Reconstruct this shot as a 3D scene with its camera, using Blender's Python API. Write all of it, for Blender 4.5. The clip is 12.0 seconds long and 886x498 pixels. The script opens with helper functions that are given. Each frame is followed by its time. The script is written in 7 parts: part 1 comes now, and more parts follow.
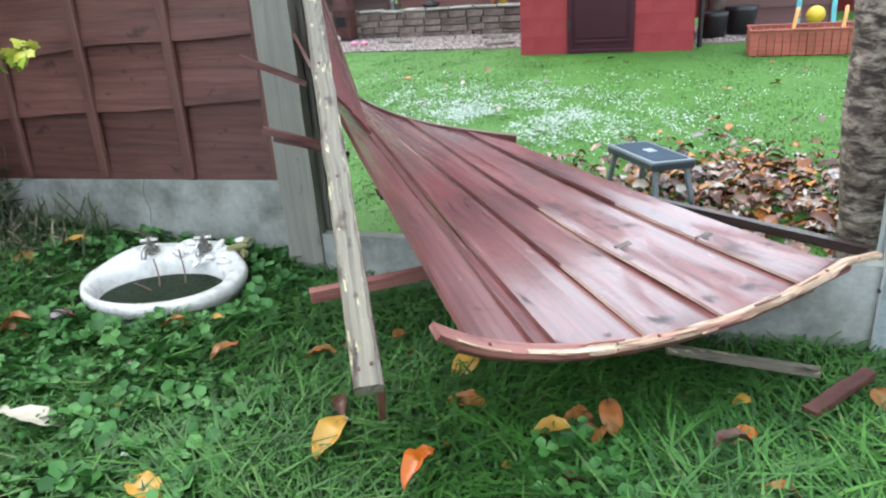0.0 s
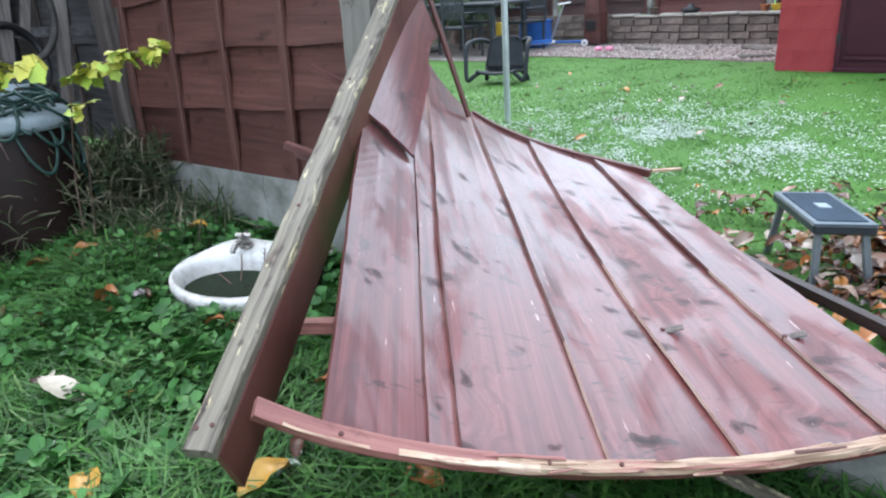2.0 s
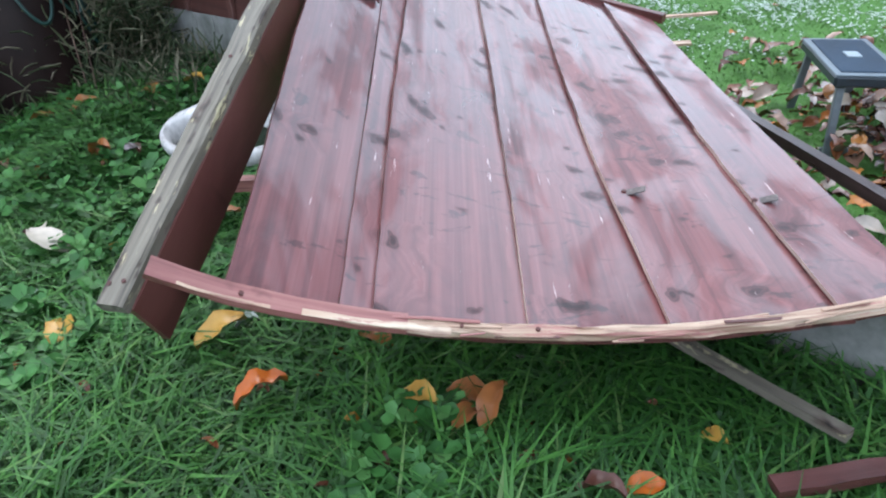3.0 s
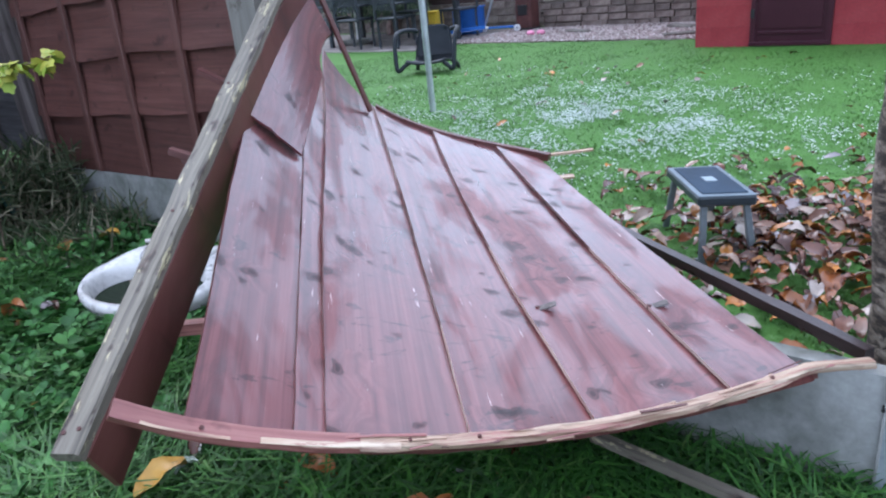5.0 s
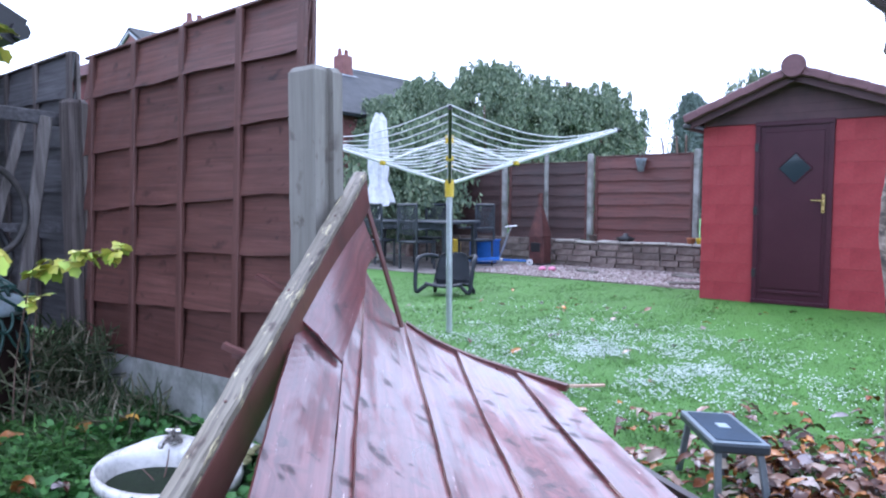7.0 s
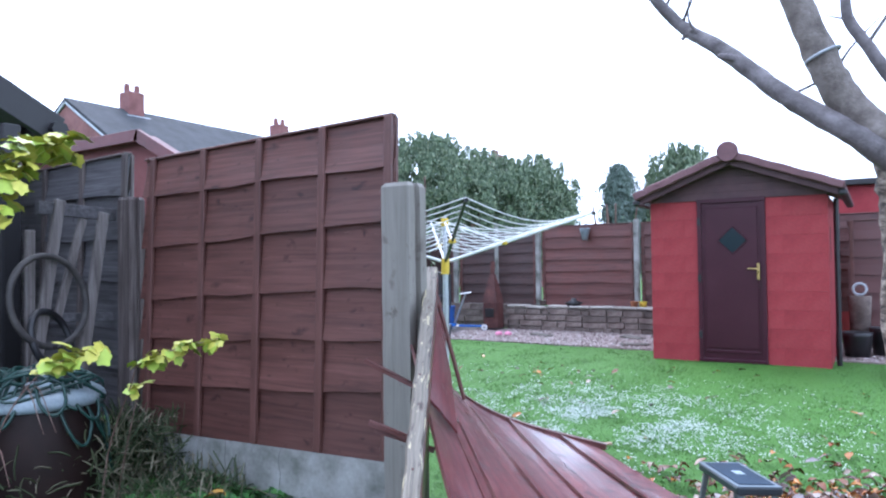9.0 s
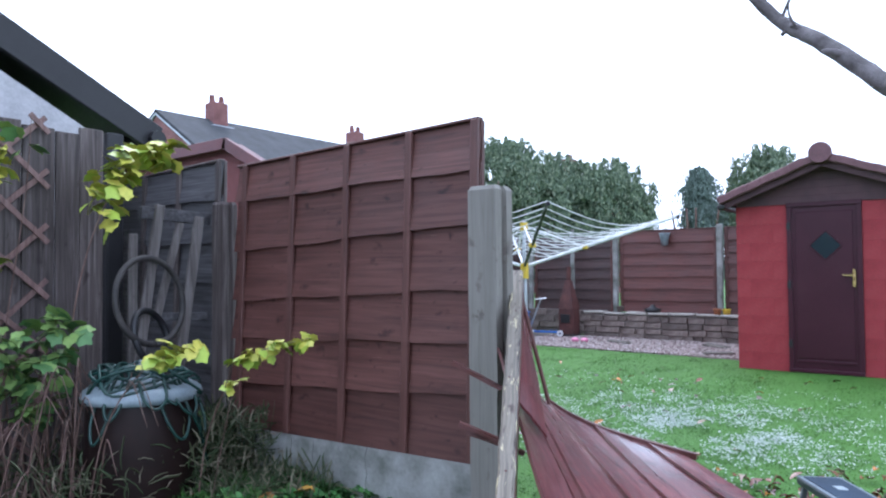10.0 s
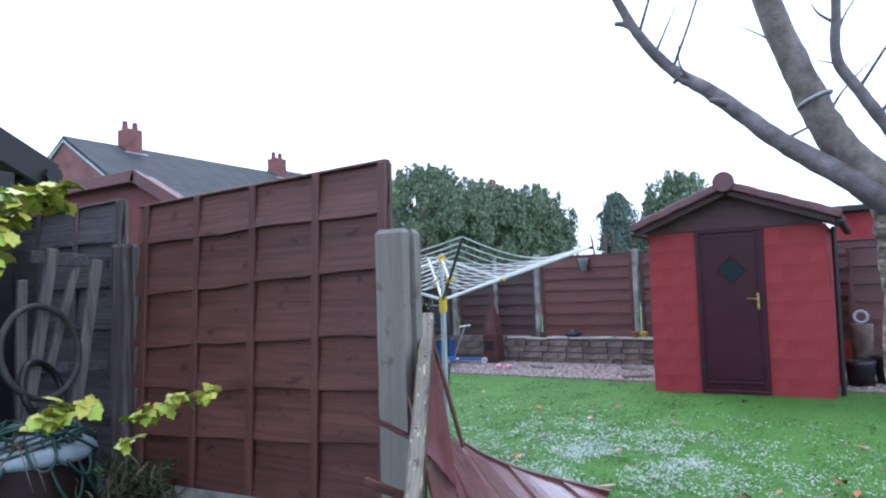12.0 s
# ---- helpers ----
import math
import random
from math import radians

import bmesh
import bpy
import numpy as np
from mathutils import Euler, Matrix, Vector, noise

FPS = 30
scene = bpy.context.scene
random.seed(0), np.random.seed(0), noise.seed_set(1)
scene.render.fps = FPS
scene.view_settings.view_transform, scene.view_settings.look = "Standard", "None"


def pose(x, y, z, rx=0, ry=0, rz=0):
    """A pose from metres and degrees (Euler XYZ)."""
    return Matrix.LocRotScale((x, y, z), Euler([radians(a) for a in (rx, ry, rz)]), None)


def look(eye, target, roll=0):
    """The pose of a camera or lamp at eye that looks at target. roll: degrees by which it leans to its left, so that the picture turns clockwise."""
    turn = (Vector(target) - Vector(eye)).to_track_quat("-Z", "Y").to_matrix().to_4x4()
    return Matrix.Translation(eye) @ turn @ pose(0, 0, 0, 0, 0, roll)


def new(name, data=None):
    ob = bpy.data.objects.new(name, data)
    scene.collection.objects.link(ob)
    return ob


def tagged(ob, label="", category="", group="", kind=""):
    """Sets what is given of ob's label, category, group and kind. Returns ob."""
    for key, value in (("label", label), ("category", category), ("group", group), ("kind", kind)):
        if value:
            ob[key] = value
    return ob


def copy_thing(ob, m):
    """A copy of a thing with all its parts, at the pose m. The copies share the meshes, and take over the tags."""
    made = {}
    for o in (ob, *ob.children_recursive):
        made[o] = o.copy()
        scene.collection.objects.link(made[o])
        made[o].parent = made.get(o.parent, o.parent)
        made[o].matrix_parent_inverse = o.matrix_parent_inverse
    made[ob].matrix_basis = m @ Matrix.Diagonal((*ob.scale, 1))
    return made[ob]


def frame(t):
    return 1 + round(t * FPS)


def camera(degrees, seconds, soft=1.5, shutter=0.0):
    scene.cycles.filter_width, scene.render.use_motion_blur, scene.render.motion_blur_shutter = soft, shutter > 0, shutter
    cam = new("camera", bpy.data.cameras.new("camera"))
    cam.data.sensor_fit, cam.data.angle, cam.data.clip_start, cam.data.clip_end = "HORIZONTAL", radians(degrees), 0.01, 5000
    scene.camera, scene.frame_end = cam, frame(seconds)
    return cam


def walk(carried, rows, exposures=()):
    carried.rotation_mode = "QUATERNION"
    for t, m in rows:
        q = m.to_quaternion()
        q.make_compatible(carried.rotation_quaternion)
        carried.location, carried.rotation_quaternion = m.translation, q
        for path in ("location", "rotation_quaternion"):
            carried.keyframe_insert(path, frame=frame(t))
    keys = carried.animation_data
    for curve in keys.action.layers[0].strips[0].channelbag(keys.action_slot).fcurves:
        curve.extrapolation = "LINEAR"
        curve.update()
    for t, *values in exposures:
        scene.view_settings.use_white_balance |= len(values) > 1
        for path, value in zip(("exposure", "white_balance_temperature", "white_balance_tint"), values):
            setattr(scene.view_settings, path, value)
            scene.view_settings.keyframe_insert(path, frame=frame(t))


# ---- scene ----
cam = camera(64.8, 12.0, 2.2)
PATH = [
    (0, (1.529, -2.301, 1.204), (0.881, -0.564, 0.455), -4.1),
    (0.5, (1.808, -2.303, 1.222), (0.754, -0.778, 0.471), -4.2),
    (1, (1.926, -2.246, 1.229), (0.797, -0.765, 0.498), -5.4),
    (1.5, (1.929, -1.983, 1.179), (0.699, -0.548, 0.523), -3.7),
    (2, (1.983, -1.731, 1.187), (0.712, -0.356, 0.485), -3.7),
    (2.5, (2.072, -1.545, 1.142), (0.79, -0.343, 0.187), -4.0),
    (2.7, (2.106, -1.491, 1.143), (0.815, -0.391, 0.084), -5.8),
    (4.3, (2.169, -1.67, 1.2), (0.977, -0.374, 0.252), -6.8),
    (4.5, (2.184, -1.651, 1.196), (1.021, -0.294, 0.299), -6.3),
    (5, (2.183, -1.653, 1.203), (1.007, -0.215, 0.462), -6.0),
    (5.5, (2.169, -1.745, 1.246), (0.944, -0.244, 0.75), -3.5),
    (6, (2.167, -1.741, 1.247), (0.879, -0.241, 0.945), -2.6),
    (6.5, (2.17, -1.751, 1.245), (0.866, -0.254, 1.007), -1.9),
    (7, (2.19, -1.827, 1.238), (0.951, -0.263, 1.104), 0.1),
    (7.2, (2.194, -1.965, 1.228), (0.972, -0.385, 1.141), 0.7),
    (8.8, (1.924, -2.631, 1.368), (0.833, -0.955, 1.374), -0.3),
    (9, (1.954, -2.622, 1.382), (0.899, -0.924, 1.422), -0.8),
    (9.5, (1.978, -2.599, 1.37), (1.038, -0.835, 1.426), -0.7),
    (10, (1.902, -2.67, 1.371), (0.68, -1.088, 1.429), -0.5),
    (10.5, (1.905, -2.694, 1.37), (0.426, -1.349, 1.432), -1.4),
    (11, (1.927, -2.683, 1.368), (0.498, -1.286, 1.44), -1.5),
    (11.5, (1.933, -2.638, 1.408), (0.594, -1.152, 1.453), -1.5),
    (12, (1.956, -2.587, 1.464), (0.906, -0.889, 1.585), -1.8),
]
walk(cam, [(t, look(eye, aim, roll)) for t, eye, aim, roll in PATH], [(0.0, 1.18, 6350, 4), (1.0, 1.16, 6300, 4), (1.5, 1.16, 6150, 6), (2.0, 0.98, 6100, 7), (2.5, 0.78, 6000, 8), (4.5, 0.75, 5600, 11), (5.0, 0.68, 5550, 14), (5.5, 0.85, 5500, 17), (6.5, 1.0, 5350, 20), (7.2, 0.97, 5350, 20), (8.8, 1.05, 5450, 16), (9.0, 1.0, 5450, 16), (9.5, 0.62, 5450, 15), (10.5, 0.88, 5700, 15), (11.0, 1.0, 5750, 15), (11.5, 1.02, 5700, 15), (12.0, 0.52, 5550, 14)])
# ---- world, sun, exposure ----
world = bpy.data.worlds.new("overcast_sky")
scene.world = world
world.use_nodes = True
wn, wl = world.node_tree.nodes, world.node_tree.links
wn.clear()
sky = wn.new("ShaderNodeTexSky")
sky.sky_type, sky.sun_disc = "NISHITA", False
sky.sun_elevation, sky.sun_rotation = radians(52), radians(-60)
sky.dust_density, sky.air_density = 6.0, 1.0
mixn = wn.new("ShaderNodeMix")
mixn.data_type = "RGBA"
mixn.inputs[0].default_value = 0.88
mixn.inputs[7].default_value = (9.1, 10.0, 11.3, 1)
wl.new(sky.outputs[0], mixn.inputs[6])
bg = wn.new("ShaderNodeBackground")
bg.inputs[1].default_value = 0.149
wl.new(mixn.outputs[2], bg.inputs[0])
wout = wn.new("ShaderNodeOutputWorld")
wl.new(bg.outputs[0], wout.inputs[0])
sun_data = bpy.data.lights.new("sun", "SUN")
sun_data.energy, sun_data.angle, sun_data.color = 1.0, radians(25), (1.0, 0.97, 0.93)
sun = new("sun", sun_data)
sun.matrix_world = look((-5, 3, 7.5), (0, 0, 0))

# ---- materials ----


def nodes_of(name):
    m = bpy.data.materials.new(name)
    m.use_nodes = True
    nt = m.node_tree
    return m, nt, nt.nodes["Principled BSDF"]


def coords(nt, scale=(1, 1, 1), uv=False):
    tc = nt.nodes.new("ShaderNodeTexCoord")
    mp = nt.nodes.new("ShaderNodeMapping")
    mp.inputs["Scale"].default_value = scale
    nt.links.new(tc.outputs["UV" if uv else "Object"], mp.inputs[0])
    return mp.outputs[0]


def noise_tex(nt, vec, scale, detail=4.0, rough=0.55, dist=0.0):
    n = nt.nodes.new("ShaderNodeTexNoise")
    n.inputs["Scale"].default_value = scale
    n.inputs["Detail"].default_value = detail
    n.inputs["Roughness"].default_value = rough
    n.inputs["Distortion"].default_value = dist
    nt.links.new(vec, n.inputs["Vector"])
    return n.outputs["Fac"]


def ramp(nt, fac, stops):
    r = nt.nodes.new("ShaderNodeValToRGB")
    els = r.color_ramp.elements
    while len(els) < len(stops):
        els.new(0.5)
    for e, (p, c) in zip(els, stops):
        e.position, e.color = p, (*c, 1) if len(c) == 3 else c
    nt.links.new(fac, r.inputs[0])
    return r.outputs[0]


def mix(nt, fac, a, b, mode="MIX"):
    m = nt.nodes.new("ShaderNodeMix")
    m.data_type, m.blend_type = "RGBA", mode
    for sock, v in ((m.inputs[0], fac), (m.inputs[6], a), (m.inputs[7], b)):
        if isinstance(v, (int, float)):
            sock.default_value = v
        elif isinstance(v, tuple):
            sock.default_value = (*v, 1)
        else:
            nt.links.new(v, sock)
    return m.outputs[2]


def bump(nt, bsdf, fac, strength, dist):
    b = nt.nodes.new("ShaderNodeBump")
    b.inputs["Strength"].default_value = strength
    b.inputs["Distance"].default_value = dist
    nt.links.new(fac, b.inputs["Height"])
    nt.links.new(b.outputs[0], bsdf.inputs["Normal"])


def random_of(nt):
    return nt.nodes.new("ShaderNodeObjectInfo").outputs["Random"]


def grey(v):
    return (v, v, v)


def surface(name, dark, mid, light, rough=0.7, coarse=3.0, fine=40.0, relief=0.4, depth=0.004, metal=0.0, vary=0.15, spec=0.5):
    """Mottled surface with two scales of variation."""
    m, nt, b = nodes_of(name)
    v = coords(nt)
    big, small = noise_tex(nt, v, coarse, 5, 0.6), noise_tex(nt, v, fine, 4, 0.6)
    col = ramp(nt, big, [(0.3, dark), (0.5, mid), (0.72, light)])
    col = mix(nt, 0.5, col, ramp(nt, small, [(0.3, grey(0.55)), (0.7, grey(1.0))]), "MULTIPLY")
    if vary:
        col = mix(nt, vary, col, ramp(nt, random_of(nt), [(0.0, grey(0.3)), (1.0, grey(1.0))]), "MULTIPLY")
    nt.links.new(col, b.inputs["Base Color"])
    rr = ramp(nt, small, [(0.2, grey(max(rough - 0.12, 0.03))), (0.8, grey(min(rough + 0.12, 1)))])
    nt.links.new(rr, b.inputs["Roughness"])
    b.inputs["Metallic"].default_value = metal
    b.inputs["Specular IOR Level"].default_value = spec
    bump(nt, b, small, relief, depth)
    return m


def wood(name, dark, mid, light, along="x", rough=0.55, uv=False, knots=0.5, vary=0.3, wet=0.0, grain=1.0, contrast=1.0, coat=0.0, fleck=None, sparse=0.6, flecks=(16, 60, 60), relief=0.5):
    """Timber with grain along one axis, knots and worn streaks."""
    m, nt, b = nodes_of(name)
    k = {"x": (0.6, 14, 14), "y": (14, 0.6, 14), "z": (14, 14, 0.6)}[along]
    v, vs = coords(nt, tuple(a * grain for a in k), uv), coords(nt, (1, 1, 1), uv)
    g = noise_tex(nt, v, 3.0, 6, 0.65, 0.6)
    fineg = noise_tex(nt, v, 14.0, 4, 0.6)
    blot = noise_tex(nt, vs, 3.2, 4, 0.6)
    col = ramp(nt, g, [(0.5 - 0.22 * contrast, dark), (0.5, mid), (0.5 + 0.25 * contrast, light)])
    col = mix(nt, 0.35, col, ramp(nt, blot, [(0.3, grey(0.5)), (0.62, grey(1.0))]), "MULTIPLY")
    if knots:
        kk = {"x": (4.2, 8.5, 8.5), "y": (8.5, 4.2, 8.5), "z": (8.5, 8.5, 4.2)}[along]
        warp = noise_tex(nt, vs, 9.0, 3)
        for size, hard, amount in ((1.0, 0.09, knots), (0.5, 0.07, knots * 0.8)):
            vo = nt.nodes.new("ShaderNodeTexVoronoi")
            vo.voronoi_dimensions = "2D" if uv else "3D"
            vo.inputs["Scale"].default_value = 1.0 / size
            add = nt.nodes.new("ShaderNodeVectorMath")
            nt.links.new(coords(nt, kk, uv), add.inputs[0])
            nt.links.new(warp, add.inputs[1])
            nt.links.new(add.outputs[0], vo.inputs["Vector"])
            col = mix(nt, amount, col, ramp(nt, vo.outputs["Distance"], [(0.02, (0.1, 0.07, 0.07)), (hard, (0.42, 0.3, 0.3)), (hard + 0.1, grey(1.0))]), "MULTIPLY")
        smear = noise_tex(nt, coords(nt, tuple(a * 0.8 for a in (3.0, 4.5, 4.5)), uv), 1.0, 5, 0.7, 1.2)
        col = mix(nt, knots * 0.4, col, ramp(nt, smear, [(0.3, (0.45, 0.3, 0.28)), (0.4, grey(1.0))]), "MULTIPLY")
    if vary:
        col = mix(nt, vary, col, ramp(nt, random_of(nt), [(0.0, grey(0.4)), (1.0, grey(1.0))]), "MULTIPLY")
    if fleck:
        fl = noise_tex(nt, coords(nt, flecks, uv), 1.0, 6, 0.75)
        col = mix(nt, ramp(nt, fl, [(sparse, grey(0.0)), (sparse + 0.04, grey(0.85))]), col, fleck)
    if coat:
        wetness = ramp(nt, noise_tex(nt, coords(nt, (2.0, 5.0, 5.0), uv), 1.6, 4, 0.6), [(0.42, grey(0.05 * coat)), (0.6, grey(coat))])
        nt.links.new(wetness, b.inputs["Coat Weight"])
        b.inputs["Coat Roughness"].default_value = 0.16
    nt.links.new(col, b.inputs["Base Color"])
    rr = ramp(nt, blot, [(0.25, grey(max(rough - 0.18 - wet, 0.06))), (0.75, grey(rough + 0.1))])
    nt.links.new(rr, b.inputs["Roughness"])
    bump(nt, b, mix(nt, 0.5, g, fineg), relief, 0.003)
    return m


def panel_wood(name):
    """Wet red stain over knotty softwood: grain that runs round dark knots, pale scuffs, a broad film of standing wet."""
    m, nt, b = nodes_of(name)
    warp = nt.nodes.new("ShaderNodeTexNoise")
    warp.inputs["Scale"].default_value = 11.0
    warp.inputs["Detail"].default_value = 4.0
    nt.links.new(coords(nt, (1, 1, 1), True), warp.inputs["Vector"])
    knots = []
    for sc, size, keep, shift in (((8.0, 5.0, 1), 0.17, 0.7, (0.6, 0.6, 0)), ((14.0, 9.0, 1), 0.15, 0.8, (0.8, 0.7, 0)), ((4.6, 3.4, 1), 0.14, 0.5, (0.5, 0.7, 0))):
        vo = nt.nodes.new("ShaderNodeTexVoronoi")
        vo.voronoi_dimensions = "2D"
        vo.inputs["Scale"].default_value = 1.0
        add = nt.nodes.new("ShaderNodeVectorMath")
        add.operation = "MULTIPLY_ADD"
        nt.links.new(warp.outputs["Color"], add.inputs[0])
        add.inputs[1].default_value = shift
        nt.links.new(coords(nt, sc, True), add.inputs[2])
        nt.links.new(add.outputs[0], vo.inputs["Vector"])
        sep = nt.nodes.new("ShaderNodeSeparateColor")
        nt.links.new(vo.outputs["Color"], sep.inputs[0])
        some = ramp(nt, sep.outputs[0], [(keep, grey(0.0)), (keep + 0.05, grey(1.0))])
        knots.append((mix(nt, 1.0, ramp(nt, vo.outputs["Distance"], [(size * 0.35, grey(1.0)), (size * 0.5, grey(0.55)), (size * 0.66, grey(0.95)), (size * 0.82, grey(0.16)), (size * 1.7, grey(0.0))]), some, "MULTIPLY"),
                      mix(nt, 1.0, ramp(nt, vo.outputs["Distance"], [(0.0, grey(1.0)), (0.5, grey(0.0))]), some, "MULTIPLY")))
    swirl = nt.nodes.new("ShaderNodeVectorMath")
    swirl.operation = "MULTIPLY_ADD"
    nt.links.new(mix(nt, 1.0, knots[0][1], knots[2][1], "ADD"), swirl.inputs[0])
    swirl.inputs[1].default_value = (0.0, 1.7, 0.0)
    nt.links.new(coords(nt, (0.9, 26, 1), True), swirl.inputs[2])
    g = noise_tex(nt, swirl.outputs[0], 1.6, 5, 0.62, 0.4)
    band = noise_tex(nt, coords(nt, (0.22, 15, 1), True), 1.4, 3, 0.5, 0.15)
    blot = noise_tex(nt, coords(nt, (2.0, 4.0, 1), True), 1.6, 5, 0.65, 0.6)
    col = ramp(nt, g, [(0.3, (0.088, 0.021, 0.021)), (0.5, (0.142, 0.038, 0.038)), (0.72, (0.195, 0.062, 0.06))])
    col = mix(nt, 0.6, col, ramp(nt, band, [(0.4, (0.55, 0.47, 0.54)), (0.43, (0.92, 0.88, 0.92)), (0.52, grey(1.0)), (0.56, (0.85, 0.8, 0.85)), (0.6, (0.66, 0.58, 0.66))]), "MULTIPLY")
    col = mix(nt, 0.55, col, ramp(nt, blot, [(0.36, (0.42, 0.32, 0.36)), (0.5, grey(1.0))]), "MULTIPLY")
    mask = None
    for (core, _), amount in zip(knots, (0.85, 0.8, 0.9)):
        hit = mix(nt, 1.0, core, grey(amount), "MULTIPLY")
        col = mix(nt, hit, col, (0.022, 0.005, 0.006))
        mask = hit if mask is None else mix(nt, 1.0, mask, hit, "LIGHTEN")
    smear = noise_tex(nt, coords(nt, (11.0, 5.0, 1), True), 1.0, 5, 0.65, 1.6)
    col = mix(nt, 0.85, col, ramp(nt, smear, [(0.35, (0.36, 0.2, 0.22)), (0.4, grey(1.0))]), "MULTIPLY")
    fl = noise_tex(nt, coords(nt, (6, 60, 1), True), 1.0, 4, 0.7)
    col = mix(nt, ramp(nt, fl, [(0.665, grey(0.0)), (0.7, grey(0.75))]), col, (0.56, 0.4, 0.38))
    col = mix(nt, 0.3, col, ramp(nt, random_of(nt), [(0.0, grey(0.68)), (1.0, grey(1.0))]), "MULTIPLY")
    nt.links.new(col, b.inputs["Base Color"])
    wet = ramp(nt, noise_tex(nt, coords(nt, (1.1, 2.6, 1), True), 1.5, 5, 0.6, 0.5), [(0.41, grey(0.22)), (0.5, grey(1.0))])
    wet = mix(nt, mask, wet, grey(0.0))
    b.inputs["Specular IOR Level"].default_value = 0.4
    nt.links.new(wet, b.inputs["Coat Weight"])
    b.inputs["Coat IOR"].default_value = 1.6
    b.inputs["Coat Roughness"].default_value = 0.18
    nt.links.new(ramp(nt, blot, [(0.3, grey(0.26)), (0.7, grey(0.46))]), b.inputs["Roughness"])
    bump(nt, b, mix(nt, 0.35, g, band), 0.45, 0.003)
    return m


def plain(name, col, rough=0.5, metal=0.0, fine=60.0, relief=0.1):
    return surface(name, tuple(c * 0.75 for c in col), col, tuple(min(c * 1.15, 1) for c in col), rough, 5.0, fine, relief, 0.001, metal, 0.1)


def leafy(name, stops, rough=0.5, vary=True):
    """Colour differs from leaf to leaf."""
    m, nt, b = nodes_of(name)
    geo = nt.nodes.new("ShaderNodeNewGeometry")
    col = ramp(nt, geo.outputs["Random Per Island"], stops)
    col = mix(nt, 0.5, col, ramp(nt, noise_tex(nt, coords(nt), 25, 3), [(0.3, grey(0.5)), (0.7, grey(1))]), "MULTIPLY")
    col = mix(nt, 0.5, col, ramp(nt, noise_tex(nt, coords(nt), 4.5, 4), [(0.35, (0.45, 0.55, 0.45)), (0.62, grey(1))]), "MULTIPLY")
    nt.links.new(col, b.inputs["Base Color"])
    b.inputs["Roughness"].default_value = rough
    b.inputs["Specular IOR Level"].default_value = 0.35
    return m


M_FENCE = wood("brown_stained_lap_board", (0.06, 0.021, 0.016), (0.115, 0.042, 0.032), (0.16, 0.066, 0.052), "x", 0.6, vary=0.6, knots=0.85, contrast=0.85, fleck=(0.24, 0.14, 0.11), sparse=0.67, flecks=(5, 50, 50))
M_FENCE_BATTEN = wood("brown_stained_batten", (0.062, 0.025, 0.02), (0.113, 0.045, 0.035), (0.155, 0.068, 0.054), "z", 0.6)
M_PANEL = panel_wood("wet_red_brown_board")
M_PALEEDGE = wood("pale_board_edge", (0.3, 0.17, 0.14), (0.52, 0.38, 0.31), (0.72, 0.6, 0.5), "x", 0.5, uv=True, knots=0.3)
M_RAW = wood("bare_broken_timber", (0.24, 0.1, 0.075), (0.47, 0.32, 0.22), (0.68, 0.56, 0.42), "x", 0.55, uv=True, knots=0.4, contrast=0.8, fleck=(0.27, 0.1, 0.085), sparse=0.54, flecks=(5, 45, 45))
M_CAP = wood("lichen_weathered_cap", (0.06, 0.05, 0.038), (0.155, 0.132, 0.1), (0.27, 0.24, 0.185), "x", 0.7, uv=True, knots=0.85, contrast=1.1, fleck=(0.46, 0.4, 0.24), sparse=0.57, flecks=(7, 17, 17))
M_DARKRED = wood("dark_red_brown_timber", (0.06, 0.018, 0.016), (0.11, 0.035, 0.03), (0.16, 0.06, 0.05), "x", 0.45, uv=True)
M_WETDARK = wood("black_brown_wet_timber", (0.016, 0.009, 0.008), (0.035, 0.019, 0.017), (0.065, 0.036, 0.031), "x", 0.4, uv=True)
M_SPLINT = wood("snapped_red_batten", (0.2, 0.068, 0.06), (0.29, 0.108, 0.095), (0.4, 0.2, 0.17), "x", 0.45, uv=True, fleck=(0.55, 0.42, 0.36), sparse=0.68)
M_OLDWOOD = wood("grey_weathered_boards", (0.03, 0.02, 0.018), (0.105, 0.08, 0.073), (0.25, 0.21, 0.198), "z", 0.7, vary=0.7, knots=0.8, contrast=0.9)
M_FRAMEWOOD = wood("grey_brown_frame_timber", (0.06, 0.048, 0.044), (0.15, 0.13, 0.12), (0.26, 0.235, 0.22), "z", 0.75, knots=0.5)
M_OLDFENCE = wood("dark_grey_old_lap", (0.026, 0.023, 0.024), (0.078, 0.073, 0.077), (0.15, 0.142, 0.15), "x", 0.7)
M_GREYPOST = wood("grey_weathered_post", (0.1, 0.09, 0.074), (0.212, 0.197, 0.168), (0.315, 0.3, 0.265), "z", 0.8, knots=0.5, contrast=2.0, grain=0.8, fleck=(0.1, 0.082, 0.066), sparse=0.63, flecks=(9, 9, 5), relief=0.2)
M_TRELLIS = wood("red_brown_trellis", (0.1, 0.055, 0.048), (0.2, 0.115, 0.1), (0.28, 0.18, 0.16), "z", 0.65)
M_CONC = surface("concrete_gravel_board", (0.095, 0.1, 0.08), (0.26, 0.26, 0.24), (0.4, 0.4, 0.38), 0.8, 4.0, 60.0, 0.3)
M_STEELPOST = surface("galvanised_grey_post", (0.2, 0.23, 0.24), (0.33, 0.37, 0.38), (0.42, 0.46, 0.47), 0.5, 6.0, 70.0, 0.2, 0.002, 0.3)
